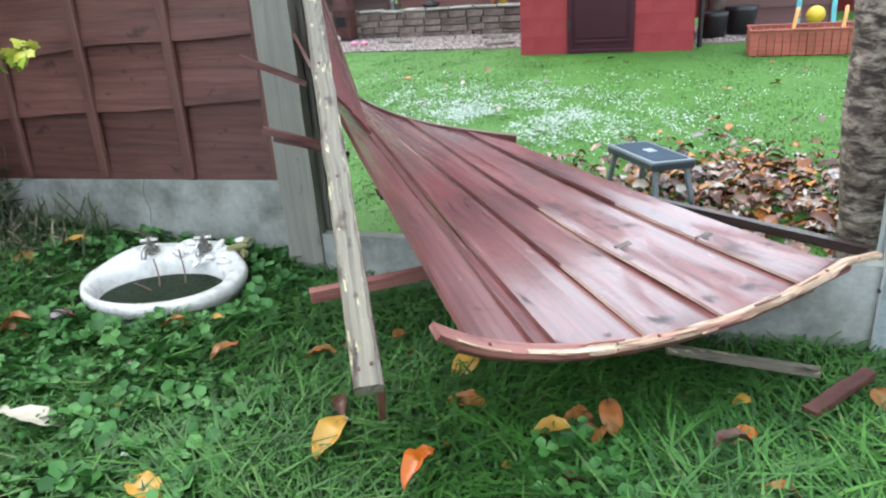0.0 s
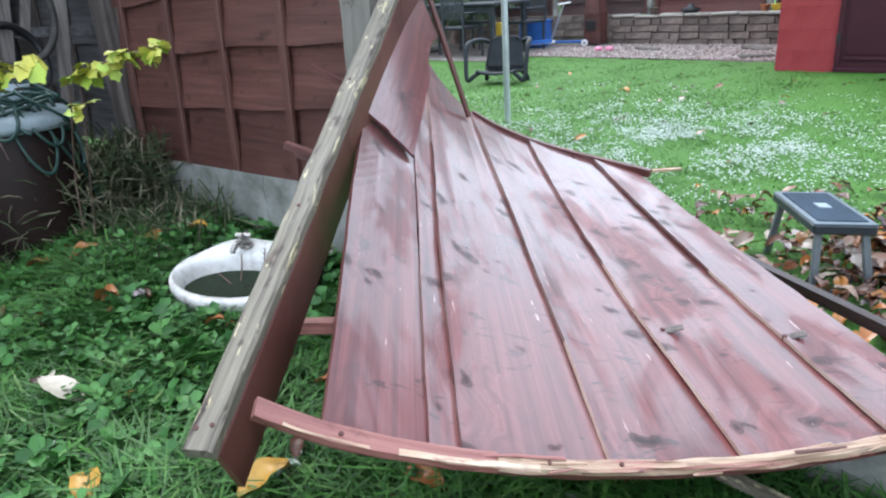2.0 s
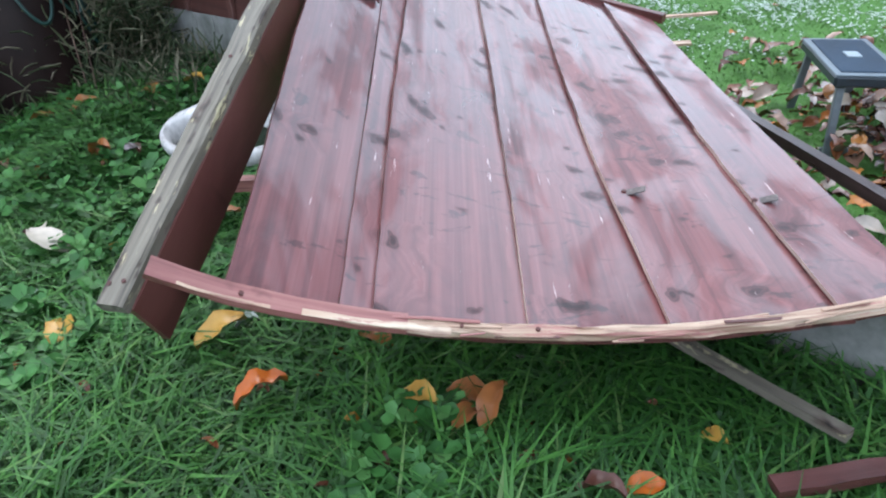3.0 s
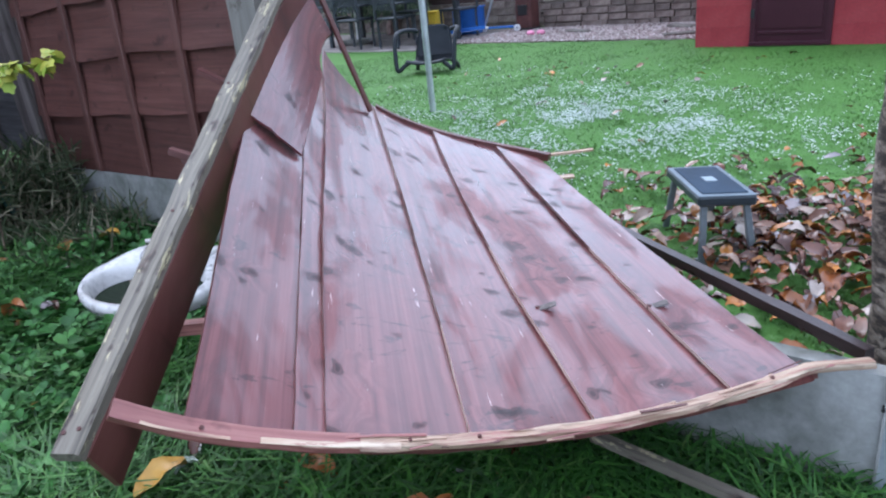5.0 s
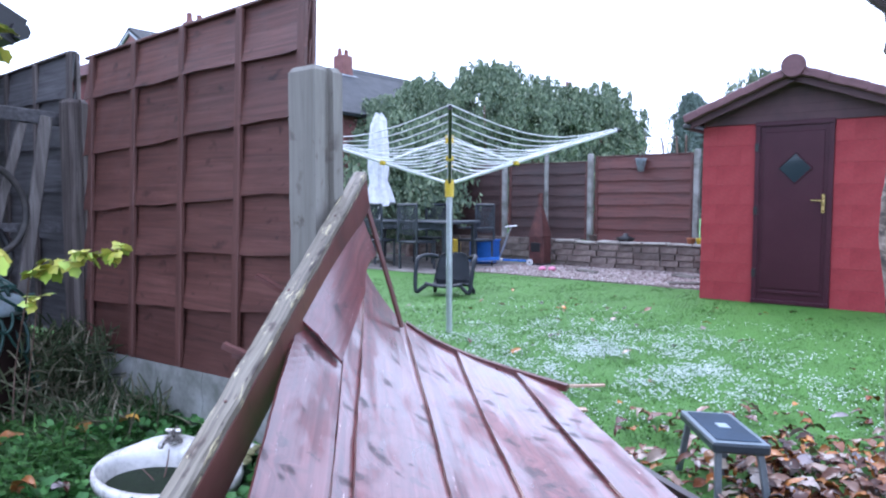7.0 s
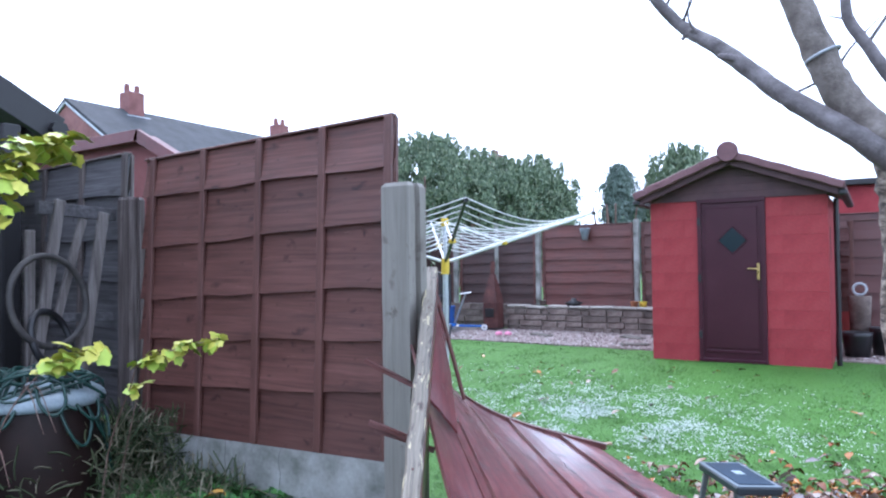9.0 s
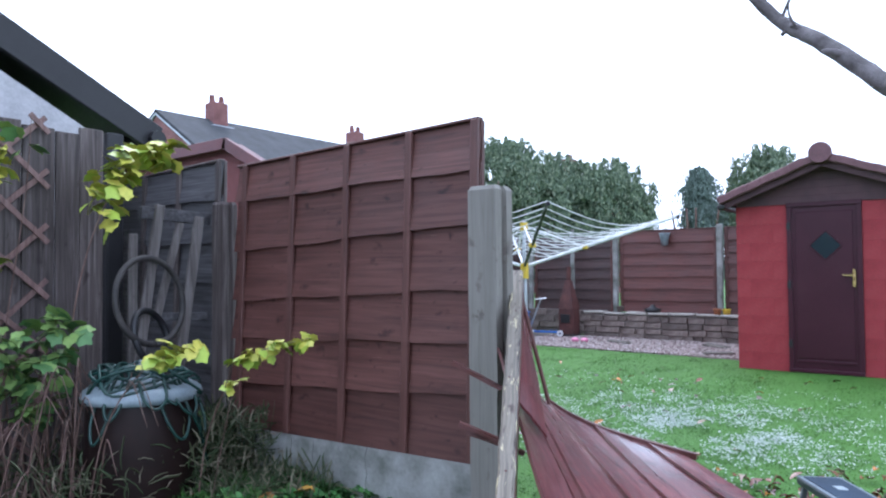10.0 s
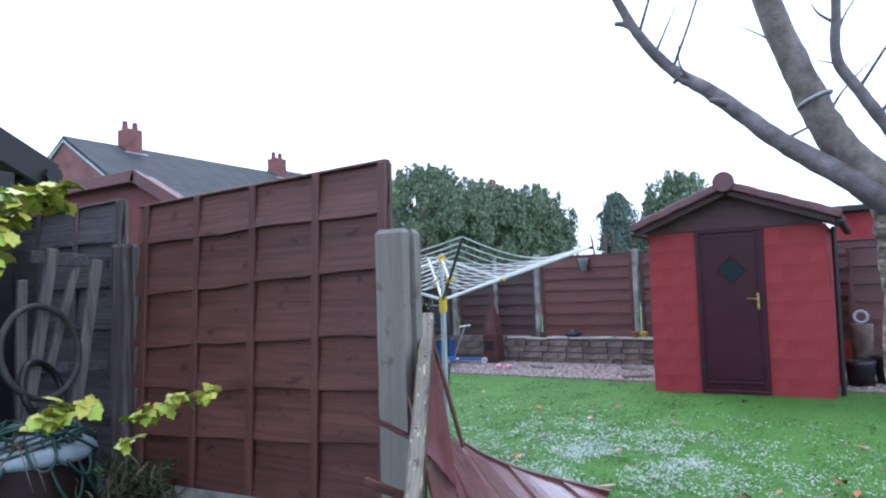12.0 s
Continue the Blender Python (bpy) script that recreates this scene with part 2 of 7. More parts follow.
M_SHEDRED = surface("red_painted_block", (0.24, 0.024, 0.031), (0.3, 0.036, 0.043), (0.335, 0.052, 0.058), 0.65, 2.5, 50.0, 0.3, 0.002, 0.0, 0.08, 0.3)
M_MAROON = surface("maroon_plastic_door", (0.042, 0.01, 0.018), (0.052, 0.013, 0.022), (0.062, 0.018, 0.028), 0.4, 2.0, 60.0, 0.08, 0.001, 0.0, 0.1, 0.25)
M_GABLE = surface("dark_maroon_cladding", (0.05, 0.02, 0.025), (0.075, 0.03, 0.036), (0.095, 0.04, 0.046), 0.6, 3.0, 40.0, 0.2)
M_ROOFTILE = surface("maroon_roof_tile", (0.1, 0.04, 0.046), (0.15, 0.066, 0.074), (0.19, 0.09, 0.098), 0.6, 3.0, 40.0, 0.3)
M_BRASS = surface("brass", (0.5, 0.36, 0.12), (0.62, 0.46, 0.18), (0.7, 0.55, 0.25), 0.3, 8.0, 80.0, 0.05, 0.001, 0.9)
M_TYRE = surface("dusty_rubber", (0.02, 0.018, 0.017), (0.045, 0.04, 0.037), (0.09, 0.08, 0.072), 0.7, 8.0, 60.0, 0.2)
M_BLACK = plain("black_plastic", (0.012, 0.012, 0.014), 0.45)
M_CHAIRGREY = surface("dark_grey_plastic", (0.012, 0.015, 0.019), (0.017, 0.021, 0.027), (0.024, 0.029, 0.036), 0.55, 5.0, 60.0, 0.1, 0.001, 0.0, 0.1, 0.25)
M_STOOL = plain("slate_blue_plastic", (0.13, 0.165, 0.19), 0.4)
M_STOOLEDGE = plain("dark_slate_plastic", (0.03, 0.04, 0.05), 0.4)
M_STOOLTOP = surface("blue_grip_mat", (0.016, 0.03, 0.05), (0.022, 0.042, 0.07), (0.03, 0.055, 0.09), 0.7, 5.0, 140.0, 0.5, 0.002, 0.0, 0.1, 0.25)
M_STOOLLEG = plain("grey_plastic_leg", (0.13, 0.15, 0.16), 0.45)
M_WHITE = plain("white_plastic", (0.75, 0.75, 0.76), 0.45)
M_ALU = plain("aluminium_tube", (0.5, 0.53, 0.56), 0.4, 0.7)
M_YELLOW = plain("yellow_plastic", (0.72, 0.5, 0.04), 0.4)
M_BLUE = plain("bright_blue_plastic", (0.03, 0.14, 0.5), 0.35)
M_TURQ = plain("turquoise_plastic", (0.1, 0.4, 0.45), 0.4)
M_PINK = plain("pink_plastic", (0.75, 0.25, 0.4), 0.4)
M_ORANGE = plain("orange_tan_plastic", (0.6, 0.28, 0.08), 0.5)
M_PLANTER = wood("red_stained_planter", (0.22, 0.05, 0.035), (0.36, 0.09, 0.06), (0.44, 0.14, 0.09), "x", 0.5)
M_CERAMIC = surface("dirty_white_ceramic", (0.62, 0.57, 0.53), (0.8, 0.77, 0.74), (0.85, 0.83, 0.81), 0.3, 6.0, 30.0, 0.05, 0.001)
M_CHROME = plain("tarnished_chrome", (0.4, 0.38, 0.36), 0.3, 0.9)
M_MOSS = surface("mossy_water", (0.1, 0.085, 0.04), (0.25, 0.24, 0.1), (0.4, 0.34, 0.19), 0.6, 20.0, 60.0, 0.4, 0.006)
M_BUTT = surface("dark_brown_barrel", (0.014, 0.007, 0.007), (0.02, 0.01, 0.009), (0.028, 0.014, 0.012), 0.5, 5.0, 60.0, 0.1, 0.001, 0.0, 0.1, 0.3)
M_LID = surface("blue_grey_lid", (0.16, 0.2, 0.22), (0.26, 0.32, 0.35), (0.34, 0.4, 0.43), 0.45, 6.0, 50.0, 0.1)
M_HOSE = plain("dark_green_hose", (0.012, 0.05, 0.04), 0.4)
M_RENDER = surface("dirty_white_render", (0.42, 0.41, 0.42), (0.6, 0.59, 0.6), (0.68, 0.67, 0.68), 0.85, 2.0, 50.0, 0.2)
M_TIMBERBLACK = plain("black_bargeboard", (0.016, 0.015, 0.017), 0.55)
M_RUST = surface("rusty_iron", (0.045, 0.013, 0.011), (0.08, 0.024, 0.02), (0.12, 0.04, 0.03), 0.7, 8.0, 60.0, 0.3)
M_FARBRICK = surface("red_brick_far", (0.17, 0.068, 0.062), (0.24, 0.1, 0.092), (0.29, 0.13, 0.12), 0.8, 3.0, 30.0, 0.3)
M_SLATE = surface("grey_slate_roof", (0.02, 0.023, 0.027), (0.034, 0.038, 0.044), (0.05, 0.055, 0.062), 0.85, 2.0, 18.0, 0.3)
M_GARAGERED = surface("dull_red_garage_wall", (0.13, 0.034, 0.034), (0.17, 0.048, 0.046), (0.21, 0.065, 0.062), 0.8, 3.0, 40.0, 0.3)
M_FASCIA = surface("maroon_fascia", (0.1, 0.026, 0.028), (0.14, 0.038, 0.04), (0.17, 0.05, 0.052), 0.55, 3.0, 50.0, 0.1)
M_LEAD = plain("pale_lead_flashing", (0.42, 0.45, 0.48), 0.5)
M_STONE = surface("buff_wall_block", (0.1, 0.072, 0.06), (0.2, 0.152, 0.13), (0.34, 0.28, 0.245), 0.85, 6.0, 40.0, 0.8, 0.012, 0.0, 0.65)
M_COPING = surface("pale_coping_stone", (0.26, 0.23, 0.2), (0.38, 0.35, 0.31), (0.46, 0.43, 0.39), 0.85, 6.0, 40.0, 0.5, 0.006)
M_PALEMORTAR = surface("weathered_mortar", (0.12, 0.1, 0.09), (0.19, 0.165, 0.145), (0.25, 0.22, 0.2), 0.9, 5.0, 60.0)
M_MORTAR = surface("dark_mortar", (0.08, 0.07, 0.06), (0.12, 0.105, 0.09), (0.16, 0.14, 0.12), 0.9, 5.0, 60.0)
M_GRAVEL = surface("pinkish_gravel", (0.19, 0.14, 0.13), (0.32, 0.25, 0.235), (0.46, 0.39, 0.37), 0.85, 9.0, 45.0, 0.9, 0.02)
M_STEM = surface("brown_cane", (0.075, 0.038, 0.03), (0.15, 0.085, 0.066), (0.26, 0.175, 0.14), 0.65, 10.0, 80.0, 0.3)
M_FABRIC = surface("off_white_parasol_cloth", (0.5, 0.5, 0.52), (0.68, 0.68, 0.7), (0.78, 0.78, 0.8), 0.85, 9.0, 90.0, 0.3)
M_RATTAN = surface("dark_metal_furniture", (0.012, 0.016, 0.022), (0.025, 0.032, 0.042), (0.05, 0.06, 0.075), 0.45, 12.0, 90.0, 0.3)
M_TERRA = plain("terracotta", (0.4, 0.15, 0.07), 0.75)
M_GLASS, _nt, _b = nodes_of("dark_leaded_glass")
_b.inputs["Base Color"].default_value = (0.018, 0.03, 0.036, 1)
_b.inputs["Roughness"].default_value = 0.08
M_WINDOW, _nt, _b = nodes_of("far_window_glass")
_b.inputs["Base Color"].default_value = (0.25, 0.28, 0.32, 1)
_b.inputs["Roughness"].default_value = 0.15
M_BLADE = leafy("grass_blades", [(0.0, (0.014, 0.054, 0.008)), (0.5, (0.036, 0.126, 0.017)), (0.92, (0.075, 0.205, 0.03)), (1.0, (0.13, 0.21, 0.06))], 0.55)
M_CLOVER = leafy("clover_leaves", [(0.0, (0.024, 0.092, 0.017)), (0.6, (0.057, 0.178, 0.035)), (1.0, (0.112, 0.26, 0.068))], 0.55)
M_LAWNBLADE = leafy("lawn_blades", [(0.0, (0.068, 0.172, 0.026)), (0.5, (0.088, 0.21, 0.034)), (1.0, (0.12, 0.255, 0.05))], 0.5)
# near-white colour of the flecks that imitate glints on wet grass
M_GLINT = leafy("wet_grass_glints", [(0.0, (0.7, 0.76, 0.74)), (1.0, (0.9, 0.92, 0.92))], 0.3)
# the last pale and lilac-grey stops stand in for sky glare on leaves
M_FALLEN = leafy("fallen_leaves", [(0.0, (0.055, 0.02, 0.014)), (0.22, (0.15, 0.05, 0.025)), (0.36, (0.36, 0.12, 0.03)), (0.46, (0.52, 0.21, 0.05)), (0.56, (0.09, 0.035, 0.028)), (0.74, (0.25, 0.115, 0.07)), (0.88, (0.48, 0.38, 0.32)), (1.0, (0.26, 0.22, 0.24))], 0.24)
M_YLEAF = leafy("yellow_leaf", [(0.0, (0.6, 0.38, 0.05)), (0.5, (0.62, 0.3, 0.05)), (1.0, (0.5, 0.38, 0.1))], 0.4)
M_OLEAF = leafy("orange_brown_leaf", [(0.0, (0.6, 0.14, 0.02)), (0.5, (0.42, 0.15, 0.045)), (1.0, (0.24, 0.06, 0.03))], 0.35)
M_RLEAF = leafy("orange_red_leaf", [(0.0, (0.62, 0.1, 0.015)), (1.0, (0.55, 0.16, 0.02))], 0.3)
M_DLEAF = leafy("dark_brown_leaf", [(0.0, (0.09, 0.03, 0.02)), (1.0, (0.13, 0.05, 0.035))], 0.35)
M_WLEAF = leafy("whitish_scrap", [(0.0, (0.6, 0.6, 0.58)), (1.0, (0.72, 0.72, 0.7))], 0.5)
M_PLEAF = leafy("pale_bleached_leaf", [(0.0, (0.55, 0.4, 0.28)), (1.0, (0.66, 0.6, 0.55))], 0.5)
M_PEBBLE = leafy("gravel_stones", [(0.0, (0.14, 0.09, 0.085)), (0.4, (0.3, 0.22, 0.21)), (0.75, (0.42, 0.35, 0.34)), (1.0, (0.6, 0.54, 0.52))], 0.7)
M_LIME = leafy("lime_green_leaves", [(0.0, (0.18, 0.34, 0.04)), (0.5, (0.36, 0.5, 0.06)), (1.0, (0.55, 0.5, 0.08))], 0.45)
M_GREEN = leafy("mid_green_leaves", [(0.0, (0.055, 0.13, 0.045)), (0.6, (0.1, 0.21, 0.07)), (1.0, (0.24, 0.35, 0.1))], 0.45)
M_HEDGE = leafy("hedge_leaves", [(0.0, (0.06, 0.1, 0.058)), (0.5, (0.13, 0.185, 0.105)), (0.85, (0.22, 0.285, 0.16)), (1.0, (0.36, 0.41, 0.26))], 0.45)
M_CONIFER = leafy("blue_green_needles", [(0.0, (0.08, 0.12, 0.1)), (1.0, (0.2, 0.26, 0.22))], 0.6)
M_DRYVEG = leafy("dry_tangled_weeds", [(0.0, (0.032, 0.054, 0.02)), (0.5, (0.085, 0.11, 0.05)), (0.8, (0.19, 0.17, 0.11)), (1.0, (0.36, 0.3, 0.22))], 0.7)


def ground_material():
    """Grassy soil: yard turf on one side of the fence, mown lawn on the other, by noise."""
    m, nt, b = nodes_of("turf_and_soil")
    v = coords(nt)
    big, small = noise_tex(nt, v, 1.3, 5, 0.6), noise_tex(nt, v, 45.0, 5, 0.7)
    # yard base near black: shade in the gaps between blades put into the colour
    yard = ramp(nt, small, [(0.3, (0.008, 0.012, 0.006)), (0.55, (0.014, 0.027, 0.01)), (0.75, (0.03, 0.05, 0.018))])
    lawn = ramp(nt, small, [(0.3, (0.05, 0.135, 0.019)), (0.55, (0.075, 0.188, 0.03)), (0.8, (0.098, 0.225, 0.043))])
    lawn = mix(nt, 0.4, lawn, ramp(nt, big, [(0.35, grey(0.65)), (0.65, grey(1.0))]), "MULTIPLY")
    sep = nt.nodes.new("ShaderNodeSeparateXYZ")
    tc = nt.nodes.new("ShaderNodeTexCoord")
    nt.links.new(tc.outputs["Object"], sep.inputs[0])
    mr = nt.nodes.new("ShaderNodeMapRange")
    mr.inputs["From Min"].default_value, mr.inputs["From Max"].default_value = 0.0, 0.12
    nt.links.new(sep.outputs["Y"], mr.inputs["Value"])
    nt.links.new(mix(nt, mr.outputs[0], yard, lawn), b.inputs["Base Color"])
    b.inputs["Roughness"].default_value = 0.7
    b.inputs["Specular IOR Level"].default_value = 0.25
    bump(nt, b, small, 0.8, 0.02)
    return m


def bark_material():
    """Cherry-like bark: pale grey-brown with dark rough bands and lens marks across the trunk."""
    m, nt, b = nodes_of("banded_cherry_bark")
    bands = noise_tex(nt, coords(nt, (13, 13, 34)), 1.2, 6, 0.7, 0.5)
    broad = noise_tex(nt, coords(nt, (6, 6, 10)), 1.2, 5, 0.65)
    fine = noise_tex(nt, coords(nt, (20, 20, 60)), 2.0, 4, 0.65)
    col = ramp(nt, bands, [(0.42, (0.035, 0.025, 0.019)), (0.47, (0.1, 0.074, 0.056)), (0.52, (0.23, 0.185, 0.148)), (0.64, (0.4, 0.345, 0.29))])
    col = mix(nt, 0.8, col, ramp(nt, broad, [(0.38, (0.3, 0.25, 0.21)), (0.55, grey(1.0))]), "MULTIPLY")
    col = mix(nt, 0.5, col, ramp(nt, fine, [(0.35, grey(0.45)), (0.6, grey(1.0))]), "MULTIPLY")
    nt.links.new(col, b.inputs["Base Color"])
    b.inputs["Roughness"].default_value = 0.75
    bump(nt, b, mix(nt, 0.35, bands, fine), 1.0, 0.012)
    return m


M_GROUND = ground_material()
M_BARK = bark_material()
M_LIMBBARK = surface("mottled_grey_brown_limb_bark", (0.085, 0.067, 0.055), (0.19, 0.16, 0.138), (0.3, 0.262, 0.235), 0.75, 14.0, 90.0, 0.7, 0.008)
M_LIMB = surface("smooth_grey_limb_bark", (0.075, 0.062, 0.06), (0.15, 0.13, 0.13), (0.25, 0.222, 0.225), 0.7, 12.0, 80.0, 0.7, 0.008)

# ---- building helpers ----


def smooth_step(a, b, x):
    s = min(max((x - a) / (b - a), 0.0), 1.0)
    return s * s * (3 - 2 * s)


def ground_z(x, y):
    """Height of the ground: a yard that falls to one side, a lawn that rises gently the other way."""
    left = 1 - smooth_step(-0.15, 0.3, x)
    yard = 0.03 + 0.13 * left * smooth_step(-1.4, -0.45, y)
    yard -= 0.1 * smooth_step(0.8, 1.6, x) * smooth_step(-1.0, -0.35, y)
    w = min(max((6.0 - y) / 4.0, 0), 1)
    a = min(max((1.5 - x) / 2.8, 0), 1)
    lawn = 0.11 + w * (-0.07 + 0.13 * a)
    return yard + (lawn - yard) * smooth_step(-0.02, 0.1, y)


def thing(name, at=(0, 0, 0), label="", category="", group=""):
    ob = new(name)
    ob.empty_display_size = 0.1
    ob.matrix_basis = Matrix.Translation(at)
    return tagged(ob, label, category, group)


def hold(ob, parent):
    """Hang ob, built in world coordinates, under parent."""
    ob.parent = parent
    if parent.parent:
        ob.matrix_parent_inverse = (parent.parent.matrix_basis @ parent.matrix_parent_inverse @ parent.matrix_basis).inverted()
    else:
        ob.matrix_parent_inverse = parent.matrix_basis.inverted()
    return ob


def mesh_of(name, verts, faces, material, parent=None, label="", smooth=False, uvs=None):
    me = bpy.data.meshes.new(name)
    me.from_pydata([tuple(v) for v in verts], [], faces)
    me.materials.append(material)
    if smooth:
        me.polygons.foreach_set("use_smooth", [True] * len(me.polygons))
    if uvs is not None:
        layer = me.uv_layers.new(name="UVMap")
        idx = np.empty(len(me.loops), dtype=np.int32)
        me.loops.foreach_get("vertex_index", idx)
        layer.data.foreach_set("uv", np.asarray(uvs, dtype=np.float32)[idx].ravel())
    me.update()
    ob = new(name, me)
    if parent is not None:
        hold(ob, parent)
    return tagged(ob, label) if label else ob


def part(name, bm, material, parent=None, label="", smooth=False):
    me = bpy.data.meshes.new(name)
    bmesh.ops.recalc_face_normals(bm, faces=bm.faces)
    bm.to_mesh(me)
    bm.free()
    me.materials.append(material)
    if smooth:
        me.polygons.foreach_set("use_smooth", [True] * len(me.polygons))
    ob = new(name, me)
    if parent is not None:
        hold(ob, parent)
    return tagged(ob, label) if label else ob


def box(c, s, m=None, bevel=0.004, bm=None):
    """A box with rounded edges: centre, size, and a turn about the centre."""
    bm = bm or bmesh.new()
    t = Matrix.Translation(c) @ (m or Matrix()) @ Matrix.Diagonal((*s, 1))
    vs = bmesh.ops.create_cube(bm, size=1, matrix=t)["verts"]
    if bevel:
        es = list({e for v in vs for e in v.link_edges})
        bmesh.ops.bevel(bm, geom=es, offset=min(bevel, min(s) * 0.4), segments=1, affect="EDGES")
    return bm


def turn(rx=0, ry=0, rz=0):
    return Euler((radians(rx), radians(ry), radians(rz))).to_matrix().to_4x4()


def rod(a, b, r0, r1=None, sides=8, bm=None):
    """A round bar from a to b."""
    bm = bm or bmesh.new()
    a, b = Vector(a), Vector(b)
    d = b - a
    t = Matrix.Translation((a + b) / 2) @ d.to_track_quat("Z", "Y").to_matrix().to_4x4()
    bmesh.ops.create_cone(bm, cap_ends=True, segments=sides, radius1=r0, radius2=r0 if r1 is None else r1, depth=d.length, matrix=t)
    return bm


def stick(a, b, w, h, up=(0, 0, 1), bevel=0.003, bm=None):
    """A squared bar from a to b, w wide and h thick along up."""
    a, b = Vector(a), Vector(b)
    x = (b - a).normalized()
    y = Vector(up).cross(x).normalized()
    z = x.cross(y)
    m = Matrix((x, y, z)).transposed().to_4x4()
    return box((a + b) / 2, ((b - a).length, w, h), m, bevel, bm)


def tube(points, radii, sides=8, wob=0.0, seed=0):
    """A tapered, bent tube through points."""
    rng = random.Random(seed)
    pts = [Vector(p) for p in points]
    verts, faces = [], []
    side = None
    for i, p in enumerate(pts):
        d = (pts[min(i + 1, len(pts) - 1)] - pts[max(i - 1, 0)]).normalized()
        if side is None:
            side = d.orthogonal().normalized()
        side = (side - d * side.dot(d)).normalized()
        up = d.cross(side)
        for k in range(sides):
            a = 2 * math.pi * k / sides
            r = radii[i] * (1 + wob * (rng.random() - 0.5))
            verts.append(p + side * (math.cos(a) * r) + up * (math.sin(a) * r))
    for i in range(len(pts) - 1):
        for k in range(sides):
            a, b = i * sides + k, i * sides + (k + 1) % sides
            faces.append((a, b, b + sides, a + sides))
    faces.append(tuple(range(sides - 1, -1, -1)))
    faces.append(tuple(range((len(pts) - 1) * sides, len(pts) * sides)))
    return verts, faces


def bend(points, n=6):
    """A smooth line through points (Catmull-Rom)."""
    p = [Vector(q) for q in points]
    p = [2 * p[0] - p[1]] + p + [2 * p[-1] - p[-2]]
    out = []
    for i in range(1, len(p) - 2):
        for k in range(n):
            t = k / n
            out.append(0.5 * ((2 * p[i]) + (p[i + 1] - p[i - 1]) * t + (2 * p[i - 1] - 5 * p[i] + 4 * p[i + 1] - p[i + 2]) * t * t
                              + (3 * p[i] - p[i - 1] - 3 * p[i + 1] + p[i + 2]) * t ** 3))
    out.append(p[-2])
    return out


def tube_part(name, points, r0, r1, material, parent=None, label="", sides=8, wob=0.0, seed=0, n=6):
    pts = bend(points, n)
    k = len(pts) - 1
    v, f = tube(pts, [r0 + (r1 - r0) * i / k for i in range(k + 1)], sides, wob, seed)
    return mesh_of(name, v, f, material, parent, label, True)


def lathe(profile, sides=24, at=(0, 0, 0), closed=False):
    """A turned body from (radius, height) pairs."""
    verts, faces = [], []
    for r, z in profile:
        for k in range(sides):
            a = 2 * math.pi * k / sides
            verts.append((at[0] + r * math.cos(a), at[1] + r * math.sin(a), at[2] + z))
    for i in range(len(profile) - 1):
        for k in range(sides):
            a, b = i * sides + k, i * sides + (k + 1) % sides
            faces.append((a, b, b + sides, a + sides))
    if closed:
        faces.append(tuple(range((len(profile) - 1) * sides, len(profile) * sides)))
        faces.append(tuple(range(sides - 1, -1, -1)))
    return verts, faces


def leaf_mesh(rng, length, width, curl, lobes=0):
    """One leaf outline in its own space, stem at the origin, tip along x."""
    n = 7
    rows = []
    for i in range(n + 1):
        t = i / n
        w = width * math.sin(math.pi * min(t * 0.93 + 0.05, 1)) ** 0.8
        if lobes:
            w *= 1 + 0.35 * math.cos(t * lobes * 2 * math.pi)
        rows.append((t * length, w, curl * math.sin(t * 2.6 + 0.2) + rng.uniform(-1, 1) * curl * 0.2))
    v, f = [], []
    for x, w, z in rows:
        v += [(x, -w, z + curl * 0.5), (x, 0, z), (x, w, z + curl * 0.5)]
    for i in range(n):
        a = i * 3
        f += [(a, a + 3, a + 4, a + 1), (a + 1, a + 4, a + 5, a + 2)]
    return v, f


def strew(name, material, places, label, category, maker, parent=None):
    """Many small like things in one mesh."""
    verts, faces = [], []
    for m, args in places:
        v, f = maker(*args)
        o = len(verts)
        verts += [m @ Vector(p) for p in v]
        faces += [tuple(i + o for i in q) for q in f]
    ob = mesh_of(name, verts, faces, material, parent, "", True)
    return tagged(ob, label, category, "", "stuff")


def blades(name, material, xs, ys, hs, ws, lean, label, seed):
    """Grass blades as bent tapering strips."""
    rng = np.random.default_rng(seed)
    n = len(xs)
    zs = np.array([ground_z(x, y) for x, y in zip(xs, ys)]) - 0.004
    ang = rng.uniform(0, 2 * np.pi, n)
    ln = lean * rng.uniform(0.2, 1.0, n) * hs
    dx, dy = np.cos(ang), np.sin(ang)
    px, py = -dy * ws / 2, dx * ws / 2
    v = np.empty((n, 5, 3))
    for k, (t, wd) in enumerate(((0.0, -1), (0.0, 1), (0.55, -0.8), (0.55, 0.8), (1.0, 0))):
        v[:, k, 0] = xs + dx * ln * t * t + px * wd
        v[:, k, 1] = ys + dy * ln * t * t + py * wd
        v[:, k, 2] = zs + hs * t * (1 - 0.25 * t * lean)
    base = (np.arange(n) * 5)[:, None]
    quads = (base + np.array([0, 1, 3, 2])).tolist()
    tris = (base + np.array([2, 3, 4])).tolist()
    ob = mesh_of(name, v.reshape(-1, 3), quads + tris, material)
    return tagged(ob, label, "grass", "", "stuff")


